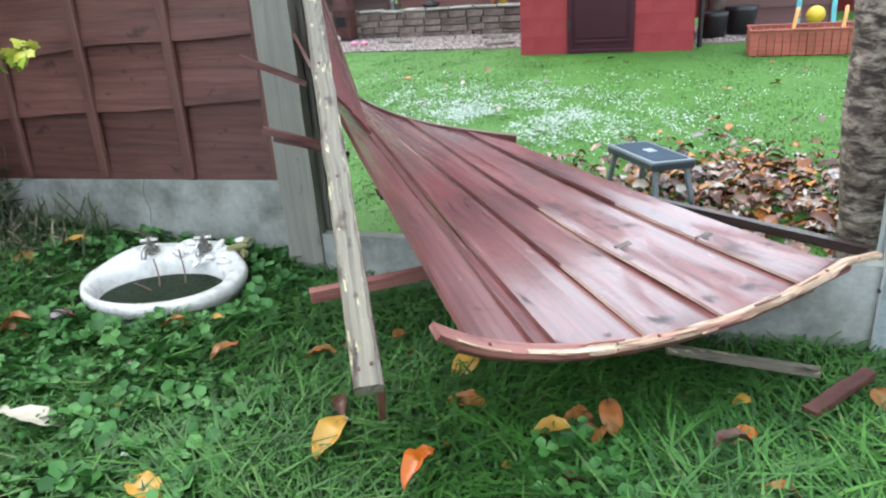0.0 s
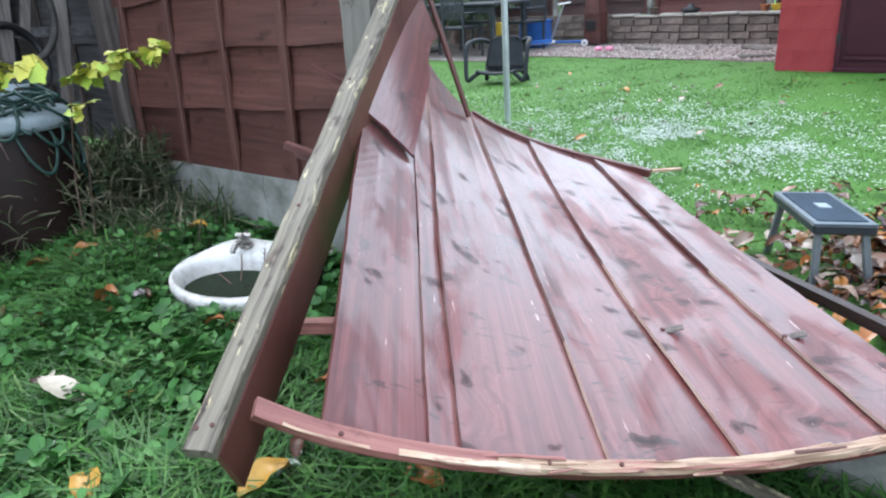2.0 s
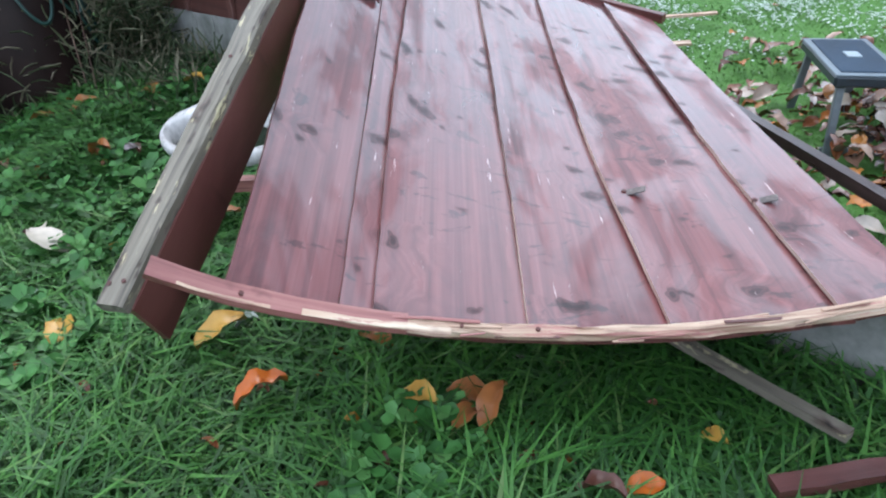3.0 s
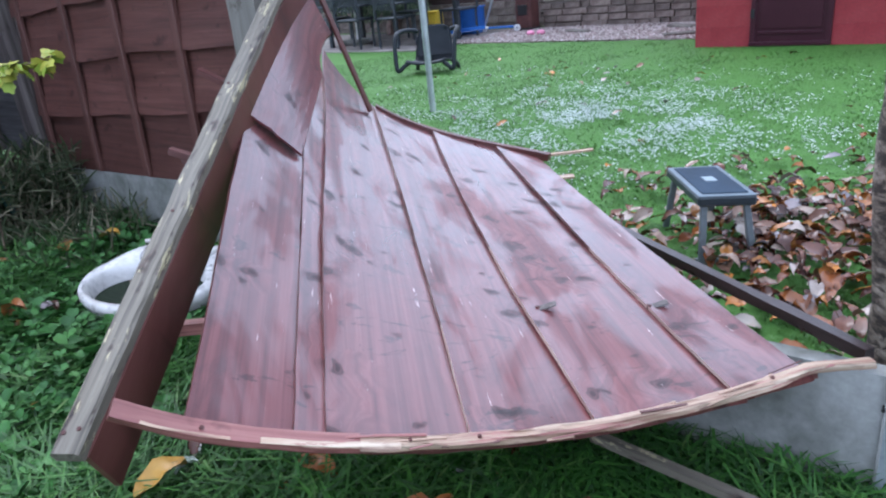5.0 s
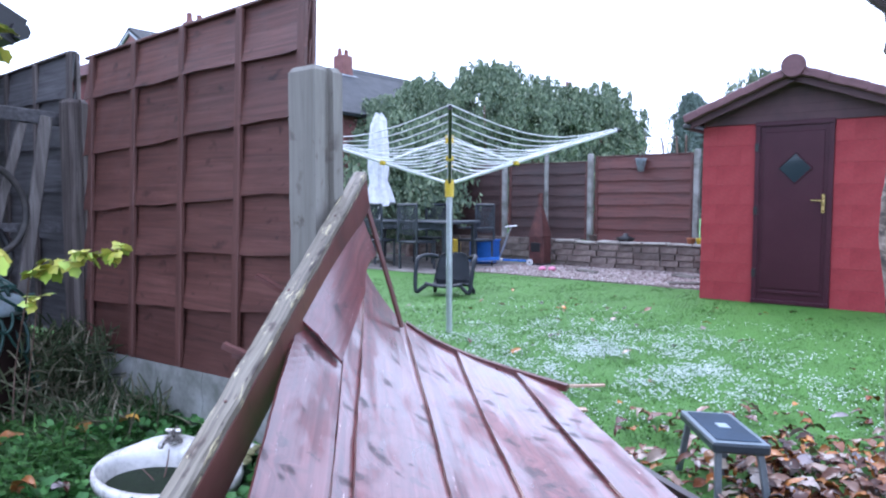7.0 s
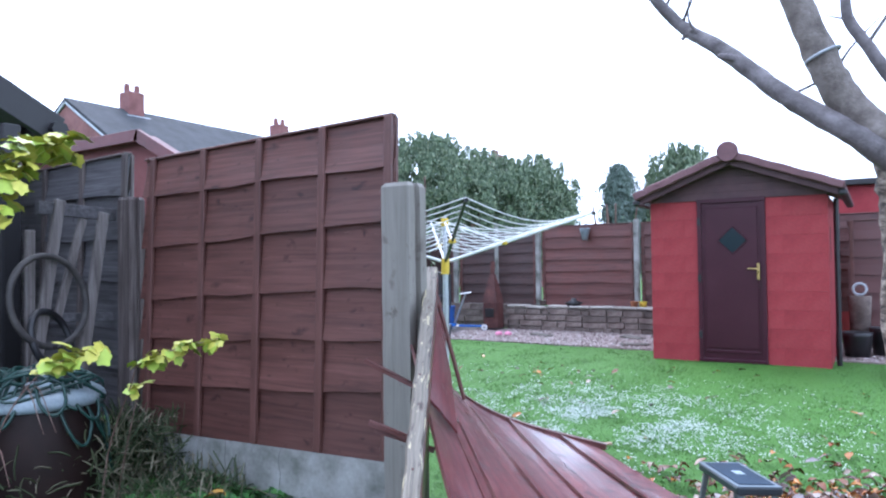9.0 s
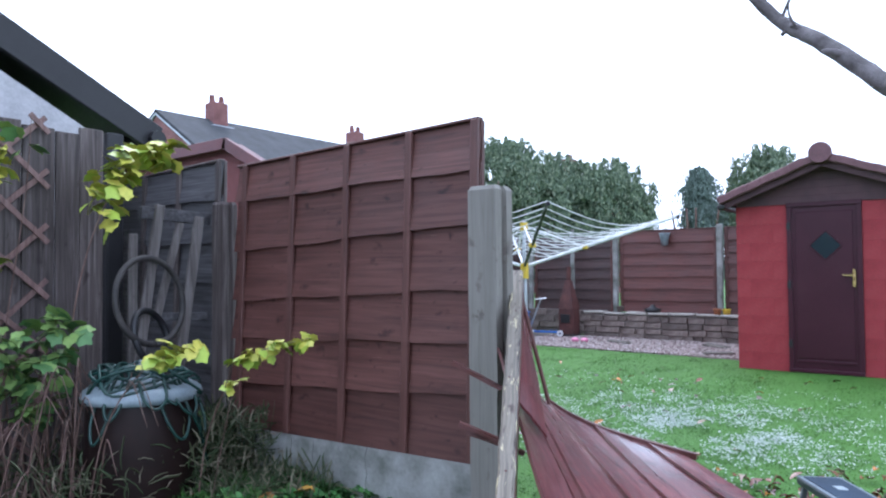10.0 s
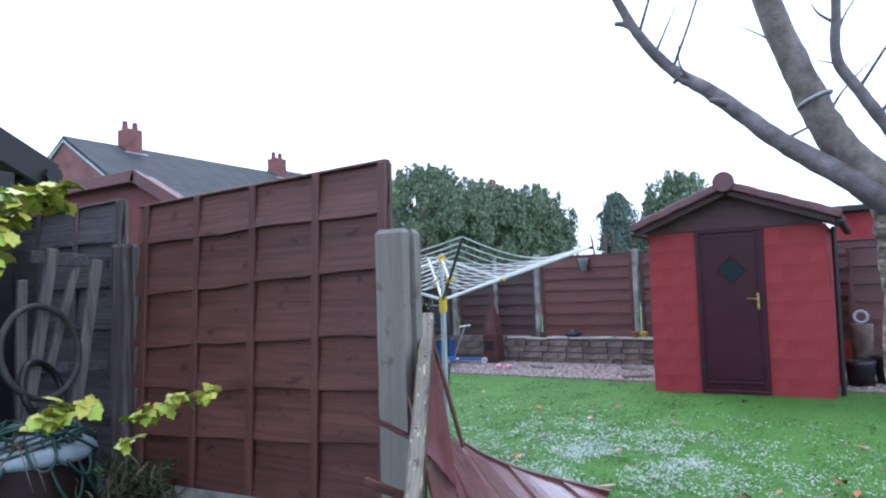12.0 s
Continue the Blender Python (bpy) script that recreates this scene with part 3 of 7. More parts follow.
# ---- ground ----
def build_ground():
    xs = sorted(set(np.round(np.concatenate([np.linspace(-3, 3, 61), np.linspace(-14, 10, 49), [-2000, -600, -150, -50, -25, 20, 50, 150, 600, 2000]]), 3)))
    ys = sorted(set(np.round(np.concatenate([np.linspace(-2.5, 3, 56), np.linspace(-10, 16, 53), [0.02, 0.06, -2000, -600, -150, -40, 30, 60, 150, 600, 2000]]), 3)))
    verts = [(x, y, ground_z(x, y) + (0.012 * noise.noise(Vector((x * 3, y * 3, 0))) if abs(x) < 15 and abs(y) < 17 else 0)) for y in ys for x in xs]
    w = len(xs)
    faces = [(j * w + i, j * w + i + 1, (j + 1) * w + i + 1, (j + 1) * w + i) for j in range(len(ys) - 1) for i in range(w - 1)]
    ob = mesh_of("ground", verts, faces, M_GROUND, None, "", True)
    tagged(ob, "green turf, rough yard grass running into mown lawn", "ground", "", "structure")


build_ground()
gp = mesh_of("gravel_path", *(lambda p: ([(x, y, z) for z in (0.06, 0.128) for x, y in p], [(7, 6, 5, 4)[::-1], (0, 1, 5, 4), (1, 2, 6, 5), (2, 3, 7, 6), (3, 0, 4, 7)]))(
    [(-4.6, 7.35), (6.5, 7.0), (6.5, 9.2), (-4.6, 9.2)]), M_GRAVEL)
tagged(gp, "pinkish gravel strip between lawn and low wall", "path", "", "structure")


def gravel_stones():
    r = random.Random(71)
    places = []
    for k in range(9000):
        x, y = r.uniform(-4.5, 6.0), 7.25 + r.random() ** 1.3 * 1.9
        places.append((Matrix.Translation((x, y, 0.13)) @ turn(r.uniform(-40, 40), r.uniform(-40, 40), r.uniform(0, 360)), (r.uniform(0.01, 0.028), r.uniform(0.5, 0.9))))

    def stone(s_, k):
        v = [(s_, 0.1 * s_, 0), (0.2 * s_, s_ * k, 0), (-s_, 0, 0), (-0.1 * s_, -s_ * k, 0), (0.1 * s_, 0, s_ * 0.6), (0, 0, -s_ * 0.6)]
        return v, [(0, 1, 4), (1, 2, 4), (2, 3, 4), (3, 0, 4), (1, 0, 5), (2, 1, 5), (3, 2, 5), (0, 3, 5)]

    strew("gravel", M_PEBBLE, places, "loose pinkish grey gravel before the low wall", "gravel", stone)


gravel_stones()
pv = part("pavement", box((-7.6, 7.9, 0.09), (6.0, 2.6, 0.08), None, 0.01), surface("patio_slab", (0.12, 0.1, 0.09), (0.22, 0.19, 0.17), (0.3, 0.27, 0.25), 0.7, 4.0, 30.0))
tagged(pv, "brown damp stone patio under garden furniture", "patio", "", "structure")


# ---- fence posts and boards ----
def concrete_post(name, x, z_top, material, w, d, label, y=0.0):
    """Post with a groove down each side and a weathered top."""
    z0 = ground_z(x, y - 0.1) - 0.1
    root = thing(name, (x, y, z0), label, "fence post")
    prof = [(-w / 2, -d / 2), (w / 2, -d / 2), (w / 2, -0.022), (w / 2 - 0.022, -0.018), (w / 2 - 0.022, 0.018), (w / 2, 0.022), (w / 2, d / 2),
            (-w / 2, d / 2), (-w / 2, 0.022), (-w / 2 + 0.022, 0.018), (-w / 2 + 0.022, -0.018), (-w / 2, -0.022)]
    verts, faces, n = [], [], 12
    levels = 14
    rng = random.Random(int(x * 100) + 7)
    for i in range(levels + 1):
        zz = z0 + (z_top - 0.02 - z0) * i / levels
        for px, py in prof:
            verts.append((x + px + rng.uniform(-1, 1) * 0.0015, y + py + rng.uniform(-1, 1) * 0.0015, zz))
    for px, py in prof:
        verts.append((x + px * 0.82, y + py * 0.82, z_top))
    for i in range(levels + 1):
        for k in range(n):
            a, b = i * n + k, i * n + (k + 1) % n
            faces.append((a, b, b + n, a + n))
    faces.append(tuple(range((levels + 1) * n, (levels + 2) * n)))
    mesh_of("shaft", verts, faces, material, root)
    return root


concrete_post("fence_post", 0.115, 1.75, M_GREYPOST, 0.15, 0.14, "weathered grey fence post with split side")
concrete_post("fence_post", -1.92, 1.81, M_OLDWOOD, 0.11, 0.11, "old grey fence post beside dark overgrown corner")
p2 = concrete_post("fence_post", 2.185, 1.63, M_STEELPOST, 0.15, 0.14, "smooth pale grey post beside the tree trunk")
part("edging_strip", box((2.107, -0.066, 0.8), (0.006, 0.012, 1.6), None, 0.001), M_CONC, p2, "thin pale edging strip with small fixings")
for k in range(7):
    part("fixing", box((2.103, -0.068, 0.2 + 0.22 * k), (0.008, 0.014, 0.012), None, 0.001), M_BLACK, p2)


def slab(name, x0, x1, zt0, zt1, h, y, label, cracks=0):
    """Concrete gravel board, broken into pieces where it has cracked."""
    root = thing(name, ((x0 + x1) / 2, y, zt0 - h), label, "gravel board")
    rng = random.Random(int(x0 * 10))
    cuts = [0.0] + sorted(rng.uniform(0.2, 0.85) for _ in range(cracks)) + [1.0]
    for a, b in zip(cuts, cuts[1:]):
        n = 9
        verts = []
        for k in range(n + 1):
            for j in range(2):
                s = a if j == 0 else b
                off = 0.02 * noise.noise(Vector((s * 7, k * 0.55, 3))) if 0 < s < 1 else 0
                s2 = s + off + (0.0012 if j == 0 else -0.0012) * (0 < s < 1)
                x = x0 + (x1 - x0) * s2
                zt = zt0 + (zt1 - zt0) * s2
                for dy in (-0.025, 0.025):
                    verts.append((x, y + dy, zt - h + h * k / n))
        faces = []
        for k in range(n):
            o, p = k * 4, k * 4 + 4
            faces += [(o, o + 2, p + 2, p), (o + 3, o + 1, p + 1, p + 3), (o + 1, o, p, p + 1), (o + 2, o + 3, p + 3, p + 2)]
        e = n * 4
        faces += [(e, e + 2, e + 3, e + 1), (0, 1, 3, 2)]
        mesh_of("concrete_piece", verts, faces, M_CONC, root)
    return root


slab("gravel_board", -1.86, 0.045, 0.419, 0.469, 0.42, 0.0, "cracked pale concrete gravel board under the standing panel", 3)
slab("gravel_board", 0.185, 2.115, 0.265, 0.275, 0.36, -0.03, "pale concrete gravel board under the blown-down panel", 0)


def lap_panel(name, x0, x1, rows_l, rows_r, y0, y1, m_board, m_batten, battens, label, seed, parent=None):
    """Overlapping horizontal boards with uneven lower edges, held by upright battens."""
    rng = random.Random(seed)
    zb, zt = rows_l[-1], rows_l[0]
    root = thing(name, ((x0 + x1) / 2, y0, zb), label, "fence panel")

    def yy(z):
        return y0 + (y1 - y0) * (z - zb) / (zt - zb)

    n = 28
    for r in range(len(rows_l) - 1):
        verts = []
        ph = rng.uniform(0, 20)
        for i in range(n + 1):
            s = i / n
            x = x0 + (x1 - x0) * s
            top = rows_l[r] + (rows_r[r] - rows_l[r]) * s + (0.03 if r else 0)
            bot = rows_l[r + 1] + (rows_r[r + 1] - rows_l[r + 1]) * s
            if r + 1 < len(rows_l) - 1:
                bot += 0.02 * noise.noise(Vector((x * 2.2, ph, 0))) + 0.006 * noise.noise(Vector((x * 7, ph, 4)))
            bow = 0.004 * noise.noise(Vector((x * 1.3, ph, 9)))
            mid = (top + bot) / 2
            for z, out in ((top, 0.006), (mid, -0.005), (bot, -0.025), (bot, -0.012), (top, 0.014)):
                verts.append((x, yy(z) + out + bow, z))
        faces = []
        for i in range(n):
            a, b = i * 5, i * 5 + 5
            for k in range(5):
                k2 = (k + 1) % 5
                faces.append((a + k, b + k, b + k2, a + k2))
        faces += [(4, 3, 2, 1, 0), tuple(n * 5 + k for k in range(5))]
        mesh_of("board", verts, faces, m_board, root)
    for bx in battens:
        s = (bx - x0) / (x1 - x0)
        zt_, zb_ = rows_l[0] + (rows_r[0] - rows_l[0]) * s, rows_l[-1] + (rows_r[-1] - rows_l[-1]) * s
        part("batten", stick((bx, yy(zb_) - 0.03, zb_ + 0.005), (bx, yy(zt_) - 0.012, zt_ + 0.004), 0.044, 0.022, (0, -1, 0)), m_batten, root)
        part("batten", stick((bx, yy(zb_) + 0.028, zb_ + 0.005), (bx, yy(zt_) + 0.03, zt_ + 0.004), 0.044, 0.022, (0, -1, 0)), m_batten, root)
    part("capping", stick((x0, yy(zt) + 0.005, rows_l[0] + 0.008), (x1, yy(zt) + 0.005, rows_r[0] + 0.008), 0.045, 0.014), m_batten, root)
    return root


ROWS_R = [2.078, 1.85, 1.585, 1.27, 1.025, 0.779, 0.47]
ROWS_L = [2.025, 1.795, 1.49, 1.192, 0.948, 0.682, 0.42]
lap_panel("garden_fence", -1.83, 0.035, ROWS_L, ROWS_R, 0.0, 0.045, M_FENCE, M_FENCE_BATTEN, (-1.745, -1.29, -0.845, -0.398, 0.012),
          "standing red-brown overlap fence panel on a concrete board", 4)
lap_panel("garden_fence", -3.85, -2.02, [2.04, 1.82, 1.55, 1.28, 1.0, 0.74, 0.45], [2.09, 1.84, 1.57, 1.3, 1.0, 0.75, 0.45], 0.03, 0.05, M_OLDFENCE, M_OLDWOOD,
          (-3.4, -2.95, -2.5, -2.04), "weathered dark grey overlap fence panel", 9)


concrete_post("fence_post", 4.2, 1.63, M_GREYPOST, 0.14, 0.12, "plain grey fence post further along the boundary")
slab("gravel_board", 2.27, 4.13, 0.275, 0.275, 0.36, -0.02, "pale concrete gravel board under a plain panel", 0)
lap_panel("garden_fence", 2.27, 4.13, [1.86, 1.6, 1.34, 1.08, 0.81, 0.55, 0.29], [1.86, 1.6, 1.34, 1.08, 0.81, 0.55, 0.29], 0.0, 0.0, M_FENCE, M_FENCE_BATTEN,
          (2.3, 2.75, 3.2, 3.65, 4.1), "red-brown overlap fence panel beyond the tree", 14)


# ---- the blown-down panel: a twisted sheet of boards ----
def sheet(u, v):
    """Place on the twisted panel: u along the boards from the near batten, v across them."""
    x = 1.1118 + 0.5438 * v + 0.5516 * v * v - 0.2535 * v ** 3 + u * (-1.2131 - 0.19 * v - 0.2212 * v * v + 0.3265 * v ** 3) + u * u * (0.021 - 0.121 * v + 0.049 * v * v + 0.098 * v ** 3)
    y = -1.1172 + 0.7674 * v + 0.2938 * v * v - 0.1488 * v ** 3 + u * (1.3579 - 0.3055 * v + 0.4232 * v * v - 0.3695 * v ** 3) + u * u * (0.009 - 0.0915 * v + 0.096 * v * v - 0.0767 * v ** 3)
    z = 0.5224 - 0.617 * v + 0.4335 * v * v + u * (0.6652 - 1.0513 * v + 0.6988 * v * v - 0.2729 * v ** 3) + u * u * (-0.008 + 0.068 * v + 0.061 * v * v - 0.064 * v ** 3)
    return Vector((x, y, z))


def sheet_normal(u, v):
    e = 0.01
    n = (sheet(u, v + e) - sheet(u, v - e)).cross(sheet(u + e, v) - sheet(u - e, v)).normalized()
    return n if n.z > 0 else -n


def warped_board(name, v0, v1, u_end, lift0, lift1, material, parent, seed, thick=0.011, label=""):
    """One board of the sheet between the seams v0(u) and v1(u); u_end gives where its torn far end lies."""
    nu, nv = 40, 6
    verts, uvs, faces = [], [], []
    for side in (1, 0):
        for i in range(nu + 1):
            for j in range(nv + 1):
                t = j / nv
                end = u_end(t)
                u = -0.022 + (end + 0.022) * i / nu
                v = v0(u) + (v1(u) - v0(u)) * t
                wav = (0.003 * noise.noise(Vector((u * 4.2, seed, 0))) + 0.002 * noise.noise(Vector((u * 19, seed, 3)))) if j in (0, nv) else 0
                p = sheet(u, v + wav)
                nrm = sheet_normal(u, v)
                bow = 0.003 * noise.noise(Vector((u * 2.3, v * 9, seed)))
                bow += 0.004 * max(0.0, 1 - 5 * t) * noise.noise(Vector((u * 5.0, 3.0, seed)))
                verts.append(p + nrm * (lift0 + (lift1 - lift0) * t + bow - (0 if side else thick)))
                uvs.append((u * 1.85 + seed * 0.7, v * 1.4 + seed * 3.1))
    n1 = (nu + 1) * (nv + 1)
    for i in range(nu):
        for j in range(nv):
            a = i * (nv + 1) + j
            faces.append((a, a + 1, a + nv + 2, a + nv + 1))
            faces.append((n1 + a + 1, n1 + a, n1 + a + nv + 1, n1 + a + nv + 2))
    for i in range(nu):
        for j in (0, nv):
            a, b = i * (nv + 1) + j, (i + 1) * (nv + 1) + j
            faces.append((a, b, n1 + b, n1 + a) if j == 0 else (b, a, n1 + a, n1 + b))
    for j in range(nv):
        for i in (0, nu):
            a = i * (nv + 1) + j
            faces.append((a + 1, a, n1 + a, n1 + a + 1) if i == 0 else (a, a + 1, n1 + a + 1, n1 + a))
    ob = mesh_of(name, verts, faces, material, parent, label, False, uvs)
    ob.data.materials.append(M_PALEEDGE)
    ob.data.materials.append(M_DARKRED)
    base = nu * nv * 2
    for q in range(nu):
        ob.data.polygons[base + 2 * q].material_index = 1 if seed > 3.5 and q < nu * (0.42 if seed > 4.5 else 0.2) else 2
    return ob


def ribbon(name, path, w, h, material, parent, label="", across=None, seed=0.0, rag=0.0, chamfer=0.0):
    """A batten that follows a path, with its own grain; across(i) and up(i) set its section."""
    verts, uvs, faces = [], [], []
    n, dist = len(path) - 1, 0.0
    for i, (p, side, up) in enumerate(path):
        if i:
            dist += (p - path[i - 1][0]).length
        ca, cb = (0.5 - chamfer / w, 0.5 - chamfer / h) if chamfer else (0.5, 0.5)
        ring = [(-0.5, cb), (-ca, 0.5), (0, 0.5), (ca, 0.5), (0.5, cb), (0.5, -0.5), (-0.5, -0.5)] if chamfer else [(-0.5, 0.5), (0.5, 0.5), (0.5, -0.5), (-0.5, -0.5)]
        m = len(ring)
        for k, (a, b) in enumerate(ring):
            r = rag * noise.noise(Vector((dist * 14, k * 1.7, seed)))
            verts.append(p + side * (a * w + r) + up * (b * h + r * 0.5))
            uvs.append((dist + seed, (k * 0.35) * w * 3 * 4 / m + seed))
    for i in range(n):
        for k in range(m):
            a, b = i * m + k, i * m + (k + 1) % m
            faces.append((a, b, b + m, a + m))
    faces += [tuple(range(m - 1, -1, -1)), tuple(n * m + k for k in range(m))]
    return mesh_of(name, verts, faces, material, parent, label, False, uvs)


def build_fallen_panel():
    root = thing("fallen_fence", (1.9, -0.2, 0.25), "wet red-brown fence panel, twisted, torn and blown off its post", "fence panel")
    lines = [lambda u: 0.0, lambda u: 0.17 - 0.012 * u, lambda u: 0.22 - 0.006 * math.sin(u * 6), lambda u: 0.446 - 0.014 * u * u,
             lambda u: 0.643 - 0.1 * u * (1 - u) + 0.012 * u, lambda u: 0.871 - 0.03 * u * (1 - u), lambda u: 1.0]
    ends = [lambda t: 0.76 + 0.1 * t, lambda t: 0.95 + 0.03 * t, lambda t: 1.095 - 0.075 * t + 0.008 * math.sin(t * 19),
            lambda t: 1.0 + 0.005 * math.sin(t * 14), lambda t: 1.0, lambda t: 0.99 - 0.01 * t]
    for k in range(6):
        under = 0.0 if k in (0, 5) else 0.014
        warped_board("board", lines[k], lambda u, k=k, under=under: lines[k + 1](u) + under, ends[k], (0.006, 0.008, 0.014, 0.014, 0.016, 0.016)[k], 0.001, M_PANEL, root, k + 1.0)
    # the near end batten, bare yellow wood on its broken edge
    path = []
    for i in range(81):
        v = -0.115 + 1.235 * i / 80
        vc = min(v, 1.0)
        p, n_ = sheet(-0.034 + 0.02 * max(vc, 0), vc), sheet_normal(0.0, min(max(v, 0), 1))
        t = (sheet(0.0, vc + 0.01) - sheet(0.0, vc - 0.01)).normalized()
        if v > 1:
            p += Vector((t.x, t.y, -0.1)) * (v - 1) * 1.25
        path.append((p + n_ * 0.016, t.cross(n_).normalized(), n_))
    ribbon("end_batten", path[:26], 0.036, 0.015, M_SPLINT, root, "red-stained end of the batten", seed=2.0, rag=0.003)
    ribbon("end_batten", path[25:], 0.026, 0.016, M_RAW, root, "batten edge split to bare pale wood", seed=5.0, rag=0.011, chamfer=0.004)
    for lo, hi, wd in ((3, 13, 0.006), (15, 30, 0.012)):
        chip = [(p + u * 0.007 + s * (0.5 * 0.036 - wd / 2), s, u) for p, s, u in path[lo:hi]]
        ribbon("split_edge", chip, wd, 0.006, M_RAW, root, "pale splintered edge", seed=lo * 1.0, rag=0.007)
    rs = random.Random(17)
    for k in range(26):
        i = rs.randrange(22, 76)
        p, sd, up_ = path[i]
        d = (path[i + 1][0] - path[i - 1][0]).normalized()
        c = p + up_ * rs.uniform(-0.006, 0.012) + sd * rs.uniform(-0.02, 0.02)
        e_ = d * rs.uniform(0.02, 0.06) + up_ * rs.uniform(-0.004, 0.006)
        part("splinter", stick(c - e_, c + e_, rs.uniform(0.003, 0.008), 0.003, up_, 0.001), rs.choice((M_RAW, M_RAW, M_SPLINT, M_DARKRED)), root)
    for i in (9, 30, 37, 55, 68):
        p, sd, up_ = path[i]
        part("nail", rod(p + up_ * 0.005, p + up_ * 0.0105, 0.0045), M_RUST, root)
    low = [(p - u * 0.018 - s * 0.006, s, u) for p, s, u in path[5:74]]
    ribbon("under_batten", low, 0.022, 0.016, M_DARKRED, root, "dark wet batten under the board ends", seed=8.0, rag=0.006)
    # battens on the back, seen past the ragged far edge
    for u, v0, v1 in ((0.3, 0.05, 0.98), (0.62, 0.1, 0.98)):
        bp = []
        for i in range(21):
            v = v0 + (v1 - v0) * i / 20
            n_ = sheet_normal(u, v)
            t = (sheet(u, v + 0.01) - sheet(u, v - 0.01)).normalized()
            bp.append((sheet(u, v) - n_ * 0.024, t.cross(n_).normalized(), n_))
        ribbon("back_batten", bp, 0.04, 0.02, M_DARKRED, root, "", seed=u * 10)
    bp = []
    for i in range(21):
        v = 0.44 + 0.6 * i / 20
        n_ = sheet_normal(1.0, min(v, 1.0))
        t = (sheet(1.0, v + 0.01) - sheet(1.0, v - 0.01)).normalized()
        bp.append((sheet(1.004, min(v, 1.06)) + n_ * 0.006, t.cross(n_).normalized(), n_))
    ribbon("far_batten", bp, 0.03, 0.03, M_DARKRED, root, "thin red-brown batten along the torn far edge", seed=3.0, rag=0.004)
    # thin upright strip from the post end down to the tear
    part("torn_strip", stick((0.1, 0.26, 1.3), (0.165, 0.44, 0.69), 0.022, 0.014, (1, 0, 0)), M_DARKRED, root, "thin dark strip hanging at the torn corner")
    # a split flap of board still nailed under the rail
    A, B, C, D = sheet(0.515, -0.03) + 0.014 * sheet_normal(0.52, 0), Vector((0.146, 0.146, 1.3)), Vector((0.15, 0.3, 1.0)), sheet(0.53, 0.155) + 0.012 * sheet_normal(0.53, 0.16)
    n, verts, uvs, faces = 10, [], [], []
    for side in (0, 1):
        for i in range(n + 1):
            for j in range(n + 1):
                s, t = i / n, j / n
                tt_ = t * (1 - 0.12 * abs(math.sin(s * 6)) * (s > 0.6))
                s = s + 0.03 * (1 - s) * noise.noise(Vector((t * 7.0, 2.5, 1)))
                p = (A.lerp(B, s)).lerp(D.lerp(C, s), tt_)
                verts.append(p + Vector((0.01, -0.004, 0.02)) * (1 - side) * 0.5)
                uvs.append((s * 0.85 + 9, t * 0.3 + 4))
    w, o = n + 1, (n + 1) ** 2
    for i in range(n):
        for j in range(n):
            a = i * w + j
            faces += [(a, a + 1, a + w + 1, a + w), (o + a + 1, o + a, o + a + w, o + a + w + 1)]
        faces += [(i * w, (i + 1) * w, o + (i + 1) * w, o + i * w), ((i + 1) * w + n, i * w + n, o + i * w + n, o + (i + 1) * w + n),
                  (i + 1, i, o + i, o + i + 1), (n * w + i, n * w + i + 1, o + n * w + i + 1, o + n * w + i)]
    mesh_of("split_board", verts, faces, M_PANEL, root, "split board end still nailed to the rail", False, uvs)
    return root


def build_rail():
    """The top rail that has dropped: a lichen-grey cap strip with a brown board hanging under it."""
    root = thing("fallen_rail", (0.957, -1.309, 0.05), "leaning broken top rail, lichen-grey cap over dark brown board", "fence rail")
    a, b = Vector((0.957, -1.309, 0.469)), Vector((0.075, 0.239, 1.351))
    d = (b - a).normalized()
    n_ = Vector((0.228, -0.379, 0.895))
    s = Vector((0.865, 0.499, -0.009))
    n1 = 60
    cap = [(a + (b - a) * (i / n1) + s * (0.03 + 0.004 * noise.noise(Vector((i * 0.3, 0, 1)))), s, n_) for i in range(n1 + 1)]
    ribbon("cap_strip", cap, 0.056, 0.03, M_CAP, root, "grey-brown lichen-covered cap strip", seed=1.0, rag=0.003, chamfer=0.007)
    for f, o in ((0.02, 0.015), (0.024, 0.042), (0.3, 0.03), (0.55, 0.024), (0.8, 0.034)):
        p = a + (b - a) * f + s * o + n_ * 0.013
        part("nail", rod(p, p + n_ * 0.004, 0.0045), M_RUST, root)
    w = -n_
    board = [(a + (b - a) * (0.004 + 0.985 * i / n1) + s * 0.054 + w * 0.078, s, w) for i in range(n1 + 1)]
    ribbon("side_board", board, 0.014, 0.125, M_DARKRED, root, "dark red-brown board under the cap", seed=4.0)
    return root


build_fallen_panel()
build_rail()


def loose_stick(a, b, w, h, label, material=M_SPLINT, up=(0, 0, 1), name="broken_batten"):
    root = thing(name, a, label, "batten", "broken battens")
    a, b = Vector(a), Vector(b)
    d = (b - a).normalized()
    side = Vector(up).cross(d).normalized()
    up2 = d.cross(side)
    ribbon("timber", [(a + (b - a) * (i / 8), side, up2) for i in range(9)], w, h, material, root, "", seed=a.x * 3, rag=0.004)


